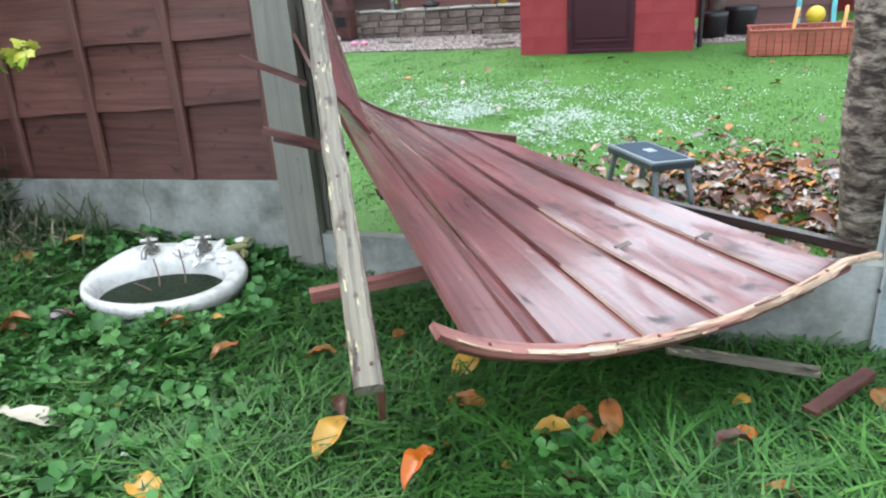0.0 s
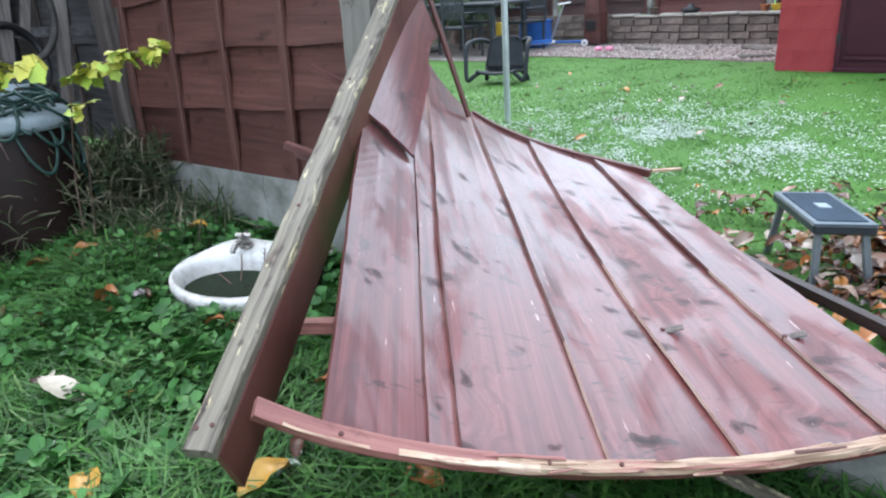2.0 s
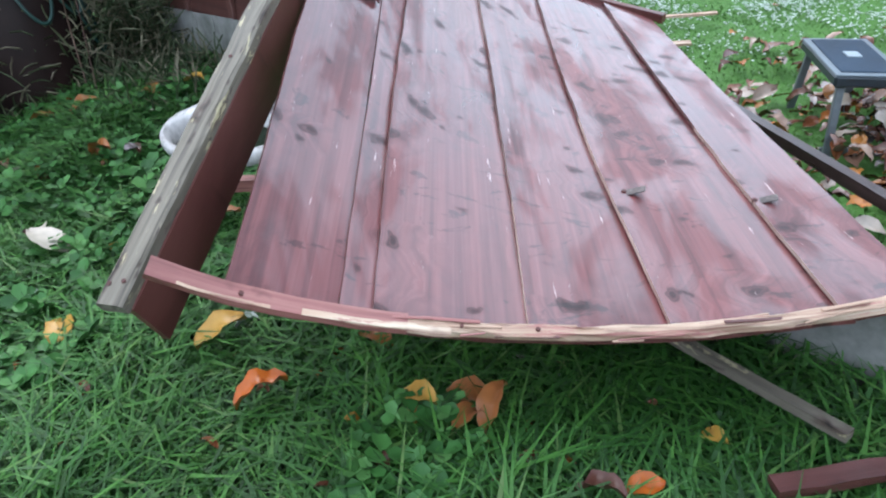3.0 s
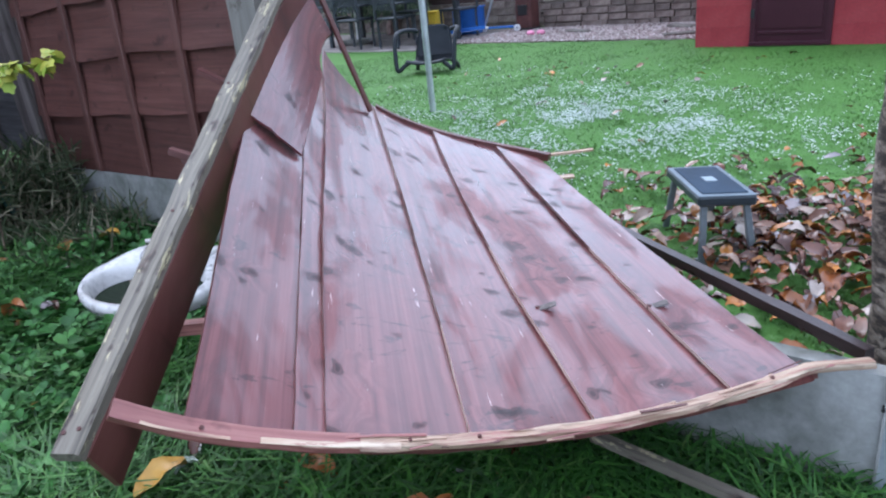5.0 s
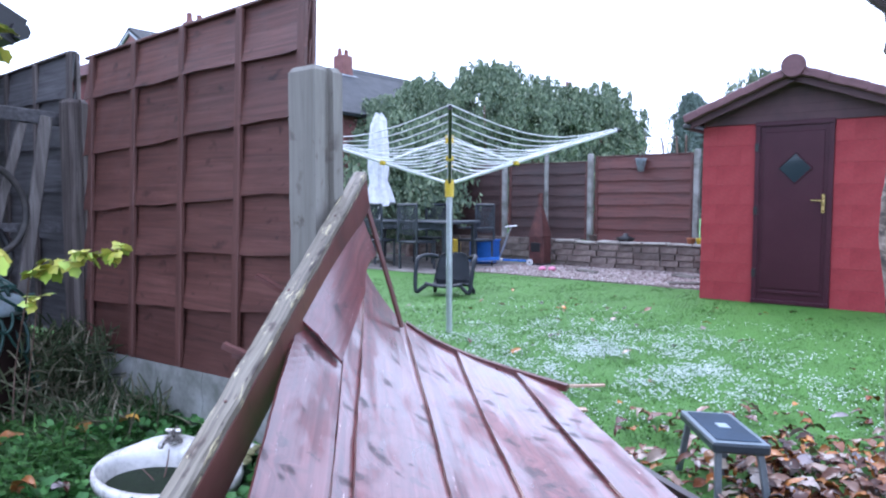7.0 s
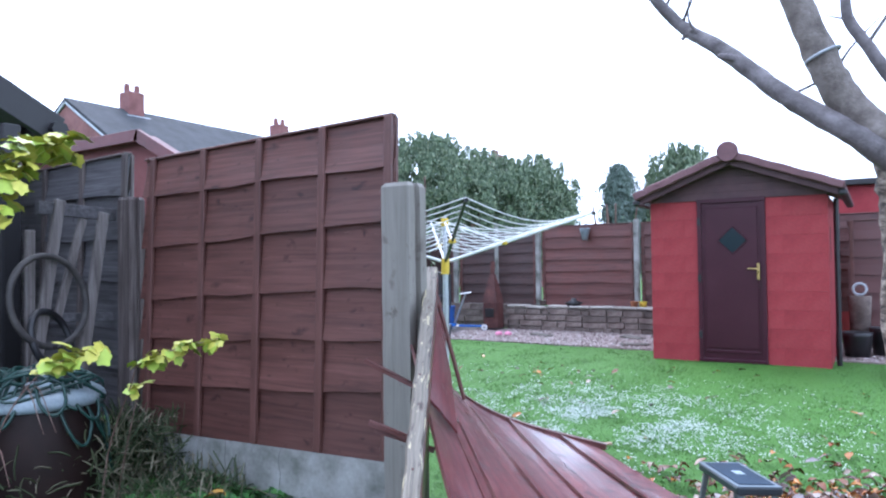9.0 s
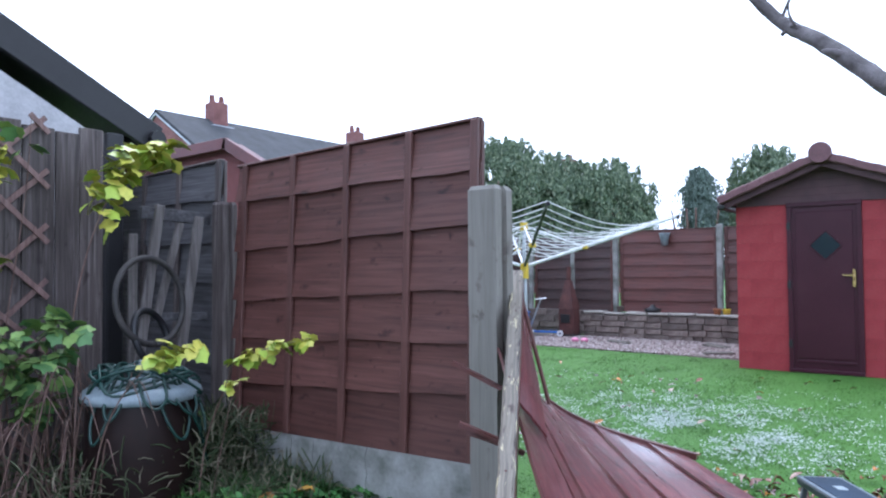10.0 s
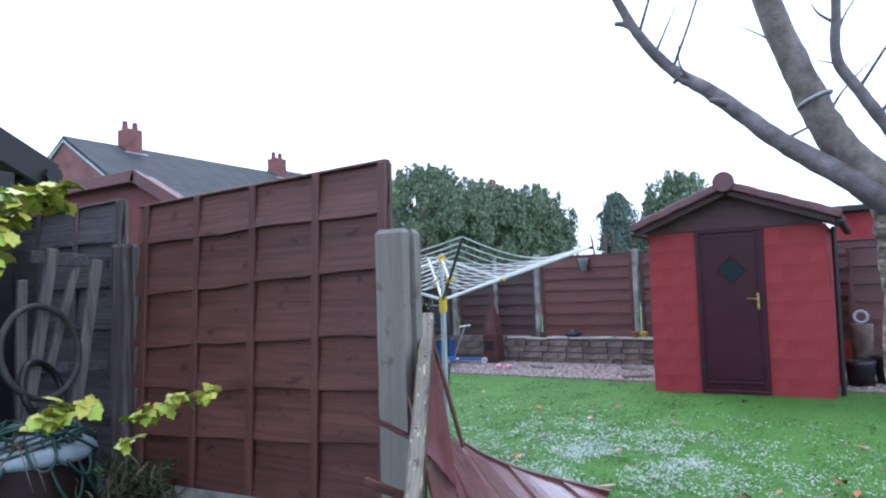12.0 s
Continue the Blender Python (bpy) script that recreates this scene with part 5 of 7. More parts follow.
def build_butt():
    cx, cy, g = -1.68, -0.68, 0.08
    root = thing("water_butt", (cx, cy, g), "dark brown barrel with blue-grey lid and hose heaped on it", "water butt")
    v, f = lathe([(0.24, 0), (0.27, 0.15), (0.285, 0.35), (0.275, 0.6), (0.27, 0.64)], 32, (cx, cy, g), True)
    mesh_of("barrel", v, f, M_BUTT, root, "", True)
    v, f = lathe([(0.3, 0.62), (0.305, 0.645), (0.295, 0.67), (0.25, 0.695), (0.1, 0.715), (0.01, 0.718)], 32, (cx, cy, g), True)
    mesh_of("lid", v, f, M_LID, root, "blue-grey plastic lid", True)
    v, f = lathe([(0.06, 0.71), (0.07, 0.8), (0.066, 0.8), (0.055, 0.72)], 20, (cx - 0.08, cy + 0.1, g), True)
    mesh_of("cap", v, f, M_LID, root, "", True)


build_butt()
hs = thing("garden_hose", (-1.66, -0.68, 0.7), "tangled dark green hose over the barrel lid", "hose")
rng = random.Random(12)
for k in range(11):
    a0 = rng.uniform(0, 6.28)
    pts = []
    for i in range(7):
        a = a0 + i * rng.uniform(0.4, 0.75)
        r = 0.14 + 0.17 * rng.random() + (0.06 if i in (0, 6) else 0)
        z = 0.82 + rng.uniform(-0.01, 0.07) if r < 0.27 else 0.78 - rng.random() * 0.12
        pts.append((-1.66 + r * math.cos(a), -0.68 + r * math.sin(a), z))
    tube_part("hose_loop", pts, 0.008, 0.008, M_HOSE, hs, "", 6)
for k in range(8):
    a = -1.5 + 2.6 * k / 7 + rng.uniform(-0.15, 0.15)
    da, dip = rng.uniform(0.35, 0.8), rng.uniform(0.12, 0.34)
    if k in (6, 7):
        dip = 0.52
    pts = []
    for i in range(7):
        s = i / 6
        r = 0.2 + 0.13 * math.sin(math.pi * s) ** 0.5
        pts.append((-1.67 + r * math.cos(a + da * s), -0.68 + r * math.sin(a + da * s), 0.82 - dip * math.sin(math.pi * s) ** 0.8))
    tube_part("hose_loop", pts, 0.008, 0.008, M_HOSE, hs, "", 6)


# ---- sink in the grass ----
def build_sink():
    cx, cy, g = -0.3, -0.395, 0.012
    root = thing("old_basin", (cx, cy, g), "dirty white ceramic wash basin with taps lying in the grass", "wash basin")
    m = Matrix.Translation((cx, cy, g)) @ turn(5, 2, 22) @ Matrix.Scale(0.93, 4)
    n = 64

    def outline(a, k):
        """Half-round front, squared-off back."""
        x, y = 0.325 * math.cos(a), 0.27 * math.sin(a)
        if y > 0:
            x *= 1 + 0.06 * math.sin(a) ** 2 - 0.1 * math.sin(2 * a) ** 2
            y = min(y, 0.235 + 0.02 * abs(math.cos(a)))
        return x * k, y * k

    def ledge(y):
        return 0.022 * smooth_step(0.06, 0.2, y)

    rows = []
    for k, z in ((0.4, 0.0), (0.6, 0.02), (0.8, 0.075), (0.93, 0.14), (0.985, 0.178), (1.0, 0.196), (0.992, 0.212), (0.965, 0.221), (0.93, 0.222)):
        rows.append([(x, y, z + (ledge(y) if k > 0.9 else 0)) for x, y in (outline(2 * math.pi * i / n, k) for i in range(n))])
    for k, z in ((1.05, 0.221), (1.0, 0.212), (0.965, 0.19), (0.93, 0.15), (0.87, 0.105), (0.76, 0.068), (0.55, 0.048), (0.25, 0.042)):
        rows.append([(-0.012 + 0.262 * math.cos(2 * math.pi * i / n) * k, -0.048 + 0.178 * math.sin(2 * math.pi * i / n) * k, z) for i in range(n)])
    verts = [m @ Vector(p) for r in rows for p in r]
    faces = [(j * n + i, j * n + (i + 1) % n, (j + 1) * n + (i + 1) % n, (j + 1) * n + i) for j in range(len(rows) - 1) for i in range(n)]
    faces += [tuple(range((len(rows) - 1) * n, len(rows) * n)), tuple(range(n - 1, -1, -1))]
    mesh_of("bowl", verts, faces, M_CERAMIC, root, "", True)
    # still water, level, with moss and leaves afloat
    c = m @ Vector((0.075, -0.07, 0.076))
    rim = [(c.x + 0.105 * math.cos(a) * 0.93 - 0.065 * math.sin(a) * 0.37, c.y + 0.105 * math.cos(a) * 0.37 + 0.065 * math.sin(a) * 0.93, c.z) for a in (2 * math.pi * i / 32 for i in range(32))]
    low = [(c.x + (p[0] - c.x) * 0.8, c.y + (p[1] - c.y) * 0.8, c.z - 0.03) for p in rim]
    mesh_of("mossy_puddle", rim + low, [tuple(range(32))] + [(i, 32 + i, 32 + (i + 1) % 32, (i + 1) % 32) for i in range(32)], M_MOSS, root, "mossy dark water in the bowl")
    rng = random.Random(5)
    for k in range(9):
        a, q = rng.uniform(0, 6.28), rng.random() ** 0.5 * 0.8
        v, f = leaf_mesh(rng, rng.uniform(0.03, 0.06), 0.013, 0.006)
        t = Matrix.Translation((c.x + 0.1 * q * math.cos(a), c.y + 0.06 * q * math.sin(a), c.z + 0.006)) @ turn(rng.uniform(-14, 14), rng.uniform(-14, 14), rng.uniform(0, 360))
        mesh_of("floating_leaf", [t @ Vector(p) for p in v], f, M_OLEAF if k % 3 == 0 else M_MOSS, root, "", True)
    for k, (p, q) in enumerate((((-0.03, -0.03, 0.11), (-0.07, 0.09, 0.24)), ((0.0, -0.05, 0.1), (-0.13, -0.01, 0.19)), ((0.07, -0.03, 0.1), (0.03, 0.12, 0.26)))):
        p, q = m @ Vector(p), m @ Vector(q)
        tube_part("twig", [p, p.lerp(q, 0.5) + Vector((0.012, 0, 0.012)), q], 0.004, 0.0025, M_STEM, root, "", 5)
    for x in (-0.1, 0.12):
        z = 0.242
        t = part("tap", rod(m @ Vector((x, 0.17, z - 0.005)), m @ Vector((x, 0.165, z + 0.04)), 0.021, 0.015, 14), M_CHROME, root, "tarnished tap")
        part("tap_flange", rod(m @ Vector((x, 0.17, z - 0.006)), m @ Vector((x, 0.17, z + 0.008)), 0.03, 0.027, 14), M_CHROME, t)
        for dx, dy in ((0.034, 0.006), (-0.006, 0.034)):
            part("tap_head", rod(m @ Vector((x - dx, 0.165 - dy, z + 0.048)), m @ Vector((x + dx, 0.165 + dy, z + 0.048)), 0.009, 0.009, 8), M_CHROME, t)
        tube_part("spout", [m @ Vector((x, 0.165, z + 0.022)), m @ Vector((x, 0.125, z + 0.03)), m @ Vector((x, 0.08, z + 0.02)), m @ Vector((x, 0.072, z + 0.005))], 0.013, 0.011, M_CHROME, t, "", 10)
    for k in range(26):
        x, y = rng.uniform(-0.02, 0.3), rng.uniform(0.04, 0.215)
        if x < 0.1 and y < 0.12:
            continue
        bm = bmesh.new()
        bmesh.ops.create_icosphere(bm, subdivisions=2, radius=rng.uniform(0.012, 0.032), matrix=m @ Matrix.Translation((x * (1 - 0.6 * max(y - 0.15, 0)), y, 0.222 + ledge(y))) @ turn(rng.uniform(-30, 30), rng.uniform(-30, 30), rng.uniform(0, 360)) @ Matrix.Diagonal((1.5, 0.8, 0.55, 1)))
        for vv in bm.verts:
            vv.co += Vector((1, 1, 1)) * 0.008 * noise.noise(vv.co * 45)
        part("plaster_lump" if k % 4 else "moss_tuft", bm, M_CERAMIC if k % 4 else M_MOSS, root)


build_sink()


# ---- step stool among the leaves ----
def build_stool():
    a, b, c = Vector((1.143, 1.16, 0.312)), Vector((1.38, 0.86, 0.302)), Vector((1.563, 0.967, 0.298))
    ctr = (a + c) / 2
    g = ground_z(ctr.x, ctr.y)
    root = thing("step_stool", (ctr.x, ctr.y, g), "slate-blue folding plastic step stool among wet leaves", "stool")
    e1, e2 = (a - b), (c - b)
    ux, uy = e2.normalized(), e1.normalized()
    top = ctr + Vector((0, 0, 0.0))
    m = Matrix((ux, uy, ux.cross(uy).normalized())).transposed().to_4x4()
    part("top", box(top, (e2.length, e1.length, 0.04), m, 0.008), M_STOOLEDGE, root)
    part("rim", box(top + Vector((0, 0, 0.02)), (e2.length - 0.004, e1.length - 0.004, 0.006), m, 0.002), M_STOOL, root, "pale blue-grey rim")
    part("grip_mat", box(top + Vector((0, 0, 0.024)), (e2.length - 0.045, e1.length - 0.055, 0.006), m, 0.003), M_STOOLTOP, root, "dark blue grip mat")
    part("carry_slot", box(top + Vector((0, 0, 0.028)), (0.045, 0.055, 0.004), m, 0.001), M_LID, root)
    for p, q in ((-1, -1), (1, -1), (-1, 1), (1, 1)):
        s = top + ux * (p * (e2.length / 2 - 0.03)) + uy * (q * (e1.length / 2 - 0.03)) - Vector((0, 0, 0.01))
        e = s + ux * (p * 0.02) + uy * (q * 0.06)
        e.z = g - 0.01
        part("leg", stick(e, s, 0.026, 0.018, uy), M_STOOLLEG, root, "grey plastic leg")
    s = top - uy * (e1.length / 2 - 0.01)
    s.z = g + 0.012
    part("foot_bar", stick(s - ux * (e2.length / 2), s + ux * (e2.length / 2), 0.014, 0.022), M_STOOLLEG, root)


build_stool()


# ---- rotary clothes dryer ----
def build_dryer():
    c = Vector((-1.33, 2.7, 0))
    g = ground_z(c.x, c.y)
    root = thing("rotary_dryer", (c.x, c.y, g), "open rotary clothes dryer with white lines and yellow joints", "clothes dryer")
    part("pole", rod((c.x, c.y, g - 0.05), (c.x, c.y, 1.4), 0.025, None, 14), M_ALU, root, "silver pole")
    part("inner_pole", rod((c.x, c.y, 1.38), (c.x, c.y, 1.8), 0.018, None, 12), M_ALU, root)
    part("hub", rod((c.x, c.y, 1.28), (c.x, c.y, 1.42), 0.036, None, 14), M_YELLOW, root, "yellow plastic hub")
    part("slider", rod((c.x, c.y, 1.71), (c.x, c.y, 1.78), 0.034, None, 14), M_YELLOW, root, "yellow plastic slider")
    tips = []
    for k in range(4):
        a = radians(38 + 90 * k)
        d = Vector((math.cos(a), math.sin(a), 0))
        tip = c + d * 1.36 + Vector((0, 0, 1.82))
        base = c + d * 0.04 + Vector((0, 0, 1.4))
        tips.append((base, tip))
        arm = part("arm", rod(base, tip, 0.014, 0.012, 8), M_WHITE if k != 3 else M_BLACK, root, "white arm" if k != 3 else "dark arm")
        part("strut", rod(c + Vector((0, 0, 1.74)) + d * 0.03, base.lerp(tip, 0.38), 0.009, None, 6), M_WHITE, root)
        part("joint", box(base.lerp(tip, 0.38), (0.05, 0.05, 0.04), None, 0.008), M_YELLOW, arm)
        part("end_cap", rod(tip, tip + d * 0.03, 0.016, None, 8), M_BLACK, arm)
    for r in range(9):
        s = 0.3 + 0.7 * r / 8
        for k in range(4):
            p, q = tips[k][0].lerp(tips[k][1], s), tips[(k + 1) % 4][0].lerp(tips[(k + 1) % 4][1], s)
            p, q = p + Vector((0, 0, 0.02)), q + Vector((0, 0, 0.02))
            pts = [p.lerp(q, t / 8) - Vector((0, 0, (0.04 + 0.09 * s) * math.sin(math.pi * t / 8))) for t in range(9)]
            v, f = tube(pts, [0.0042] * 9, 5)
            mesh_of("line", v, f, M_WHITE, root)


build_dryer()


# ---- patio furniture and toys ----
def build_plastic_chair(at, rz):
    root = thing("plastic_chair", at, "low dark grey moulded plastic armchair sunk in the lawn", "chair")
    m = Matrix.Translation(at) @ turn(-6, 0, rz)
    n, k = 12, 10
    # seat and backrest: one moulded shell, then split in two parts
    prof = [(-0.26, 0.1), (-0.22, 0.125), (-0.1, 0.115), (0.04, 0.105), (0.12, 0.12), (0.165, 0.19), (0.185, 0.28), (0.2, 0.37), (0.215, 0.45), (0.225, 0.5), (0.228, 0.525)]
    for nm, lo, hi in (("seat", 0, 5), ("backrest", 4, 10)):
        verts, faces = [], []
        for i in range(lo, hi + 1):
            y, z = prof[i]
            for j in range(k + 1):
                q = j / k * 2 - 1
                w = 0.225 - 0.012 * max(i - 5, 0) - (0.03 if i == 10 else 0)
                hollow = 0.03 * (q * q)
                verts.append(m @ Vector((q * w, y - (hollow if i > 4 else 0), z + (hollow if i <= 4 else -0.03 * q ** 4 * (i > 7)))))
        for i in range(hi - lo):
            for j in range(k):
                o = i * (k + 1) + j
                faces.append((o, o + 1, o + k + 2, o + k + 1))
        ob = mesh_of(nm, verts, faces, M_CHAIRGREY, root, "", True)
        ob.modifiers.new("thick", "SOLIDIFY").thickness = 0.014
    for q in (-1, 1):
        pts = [m @ Vector(p) for p in ((q * 0.2, 0.2, 0.46), (q * 0.27, 0.14, 0.475), (q * 0.33, -0.02, 0.46), (q * 0.345, -0.18, 0.4), (q * 0.34, -0.24, 0.2), (q * 0.32, -0.25, 0.04), (q * 0.24, -0.24, 0.09), (q * 0.2, -0.2, 0.12))]
        tube_part("armrest", pts, 0.026, 0.024, M_CHAIRGREY, root, "", 8)
        tube_part("leg", [m @ Vector(p) for p in ((q * 0.2, 0.13, 0.14), (q * 0.24, 0.24, 0.07), (q * 0.25, 0.28, -0.005))], 0.03, 0.02, M_CHAIRGREY, root, "", 8)


build_plastic_chair((-2.9, 4.7, ground_z(-2.9, 4.7)), 22)


def build_table():
    root = thing("garden_table", (-5.9, 7.5, 0.13), "dark metal garden table on the patio", "table")
    part("tabletop", box((-5.9, 7.5, 0.9), (2.3, 0.95, 0.05), None, 0.012), M_RATTAN, root)
    for x in (-6.95, -4.85):
        for y in (7.1, 7.9):
            part("leg", box((x, y, 0.5), (0.07, 0.07, 0.76), None, 0.008), M_RATTAN, root)
    part("apron", box((-5.9, 7.08, 0.83), (2.1, 0.04, 0.1), None, 0.005), M_RATTAN, root)


build_table()


def patio_chair():
    root = thing("patio_chair", (0, 0, 0), "dark lattice-backed metal patio chair", "chair", "chairs round the patio table")
    part("seat", box((0, 0, 0.45), (0.46, 0.46, 0.04), None, 0.015), M_RATTAN, root)
    bf = part("back_frame", box((-0.22, 0.23, 0.75), (0.04, 0.04, 0.62), None, 0.01), M_RATTAN, root)
    part("back_frame", box((0.22, 0.23, 0.75), (0.04, 0.04, 0.62), None, 0.01), M_RATTAN, root)
    part("top_rail", box((0, 0.23, 1.06), (0.48, 0.04, 0.05), None, 0.015), M_RATTAN, root)
    for k in range(-4, 5):
        part("back_slat", stick((max(k * 0.07 - 0.14, -0.2), 0.23, 0.56), (min(k * 0.07 + 0.14, 0.2), 0.23, 1.04), 0.014, 0.012, (0, 1, 0)), M_RATTAN, root)
        part("back_slat", stick((min(k * 0.07 + 0.14, 0.2), 0.235, 0.56), (max(k * 0.07 - 0.14, -0.2), 0.235, 1.04), 0.014, 0.012, (0, 1, 0)), M_RATTAN, root)
    for x in (-0.2, 0.2):
        for y in (-0.2, 0.21):
            part("leg", box((x, y, 0.225), (0.035, 0.035, 0.45), None, 0.006), M_RATTAN, root)
        part("armrest", box((x * 1.15, 0.0, 0.66), (0.04, 0.44, 0.03), None, 0.01), M_RATTAN, root)
    return root


pc = patio_chair()
for x, y, rz in ((-6.2, 6.95, 190), (-5.35, 7.0, 175), (-6.0, 8.1, 5), (-7.15, 7.4, 80)):
    copy_thing(pc, pose(x, y, 0.13, 0, 0, rz))
pc.matrix_basis = pose(-4.95, 8.1, 0.13, 0, 0, -10)


def build_parasol():
    root = thing("parasol", (-6.75, 7.55, 0.13), "closed off-white garden parasol tied round its pole", "parasol")
    part("pole", rod((-6.75, 7.55, 0.13), (-6.75, 7.55, 2.85), 0.024), M_WHITE, root)
    n, verts, faces = 24, [], []
    prof = [(0.05, 2.83), (0.12, 2.7), (0.15, 2.35), (0.16, 1.9), (0.13, 1.6), (0.19, 1.42), (0.25, 1.2)]
    for r, z in prof:
        for k in range(n):
            a = 2 * math.pi * k / n
            rr = r * (1 + 0.28 * math.cos(a * 6 + z))
            verts.append((-6.75 + rr * math.cos(a), 7.55 + rr * math.sin(a), z + 0.04 * math.sin(a * 3)))
    for i in range(len(prof) - 1):
        for k in range(n):
            a, b = i * n + k, i * n + (k + 1) % n
            faces.append((a, b, b + n, a + n))
    mesh_of("canopy", verts, faces, M_FABRIC, root, "", True)
    part("base", box((-6.75, 7.55, 0.17), (0.45, 0.45, 0.09), None, 0.03), M_CONC, root)


build_parasol()
for x, y, z, s, mt, nm, lb in ((-5.1, 8.6, 0.13, (0.45, 0.4, 0.42), M_BLUE, "toy_box", "bright blue plastic crate on the patio"),
                               (-5.75, 8.5, 0.13, (0.2, 0.3, 0.4), M_YELLOW, "toy_chair", "yellow plastic toy on the patio")):
    r = thing(nm, (x, y, z), lb, "toy")
    part("body", box((x, y, z + s[2] / 2), s, turn(0, 0, 12), 0.03), mt, r)
    part("rim", box((x, y, z + s[2]), (s[0] + 0.03, s[1] + 0.03, 0.03), turn(0, 0, 12), 0.012), mt, r)
tr = thing("toy_rack", (-4.95, 8.2, 0.13), "white and blue plastic slide lying on the patio", "toy")
part("slide", stick((-5.2, 8.0, 0.2), (-4.55, 8.35, 0.24), 0.16, 0.03), M_WHITE, tr)
part("slide_edge", stick((-5.2, 7.92, 0.22), (-4.55, 8.27, 0.26), 0.03, 0.06), M_BLUE, tr)


def build_scooter():
    root = thing("toy_scooter", (-4.75, 8.75, 0.13), "blue toy scooter with silver stem", "scooter")
    part("deck", stick((-4.85, 8.7, 0.2), (-4.25, 8.8, 0.2), 0.1, 0.03), M_BLUE, root)
    part("stem", rod((-4.86, 8.7, 0.2), (-4.6, 8.7, 0.8), 0.018), M_ALU, root)
    part("handlebar", rod((-4.66, 8.6, 0.8), (-4.54, 8.8, 0.82), 0.014), M_WHITE, root)
    for x in (-4.88, -4.22):
        v, f = lathe([(0.02, -0.015), (0.055, -0.015), (0.055, 0.015), (0.02, 0.015)], 18)
        m = Matrix.Translation((x, 8.72, 0.185)) @ turn(90, 0, 10)
        mesh_of("wheel", [m @ Vector(p) for p in v], f, M_WHITE, root)


build_scooter()


def build_chiminea():
    x, y = -4.15, 8.95
    root = thing("chiminea", (x, y, 0.13), "rusty iron chiminea with tapered neck", "chiminea")
    part("firebox", box((x, y, 0.4), (0.3, 0.3, 0.52), None, 0.03), M_RUST, root)
    part("fire_mouth", box((x, y - 0.152, 0.45), (0.18, 0.02, 0.16), None, 0.004), M_BLACK, root, "black open mouth")
    bm = bmesh.new()
    bmesh.ops.create_cone(bm, cap_ends=True, segments=4, radius1=0.21, radius2=0.06, depth=0.52, matrix=Matrix.Translation((x, y, 0.9)) @ turn(0, 0, 45))
    part("hood", bm, M_RUST, root)
    part("flue", rod((x, y, 1.14), (x, y, 1.4), 0.045), M_RUST, root)
    part("foot", box((x, y, 0.15), (0.3, 0.3, 0.05), None, 0.01), M_BLACK, root)


build_chiminea()
fp = thing("fence_pole", (-4.35, 9.5, 0.5), "pale grey pole against the back fence", "post")
part("shaft", rod((-4.35, 9.5, 0.5), (-4.35, 9.5, 2.12), 0.04), M_CONC, fp)
hb = thing("hanging_pot", (-2.56, 9.52, 1.8), "small grey pot hanging on the fence", "plant pot")
v, f = lathe([(0.05, 0), (0.09, 0.2), (0.1, 0.22), (0.085, 0.22), (0.05, 0.03)], 16, (-2.56, 9.55, 1.76), True)
mesh_of("pot", v, f, M_LID, hb, "", True)
tube_part("hanger", [(-2.62, 9.55, 1.97), (-2.56, 9.62, 2.08), (-2.5, 9.55, 1.97)], 0.008, 0.008, M_BLACK, hb, "", 6)
for x, y, mt, lb in ((-3.6, 8.1, M_PINK, "small pink plastic toy on the gravel"), (-3.45, 8.15, M_PINK, "small pink plastic toy on the gravel")):
    r = thing("pink_toy", (x, y, 0.12), lb, "toy")
    bm = bmesh.new()
    bmesh.ops.create_icosphere(bm, subdivisions=2, radius=0.07, matrix=Matrix.Translation((x, y, 0.155)) @ Matrix.Diagonal((1, 0.8, 0.6, 1)))
    part("body", bm, mt, r, "", True)
wk = thing("watering_tub", (-2.7, 9.35, 0.58), "black plastic tub on the wall top", "tub")
v, f = lathe([(0.1, 0), (0.16, 0.06), (0.05, 0.1), (0.04, 0.14), (0.01, 0.14)], 14, (-2.7, 9.3, 0.575), True)
mesh_of("tub", v, f, M_BLACK, wk, "", True)
for x, mt in ((-1.45, M_YELLOW), (-1.6, M_TERRA), (-3.3, M_STONE)):
    r = thing("flower_pot", (x, 9.3, 0.58), "small pot standing on the wall coping", "plant pot", "pots on the wall")
    v, f = lathe([(0.05, 0), (0.07, 0.09), (0.078, 0.1), (0.065, 0.1), (0.05, 0.03)], 14, (x, 9.3, 0.575), True)
    mesh_of("pot", v, f, mt, r, "", True)
rng = random.Random(33)
for x, y in ((-2.9, 8.3), (-1.4, 8.5), (-1.1, 7.6)):
    r = thing("slate_slab", (x, y, 0.125), "thin dark slate lying on the gravel", "slab", "slates on the gravel")
    part("slab", box((x, y, 0.145), (rng.uniform(0.25, 0.5), 0.16, 0.03), turn(rng.uniform(-6, 6), rng.uniform(-4, 4), rng.uniform(-35, 35)), 0.012), M_MORTAR, r)


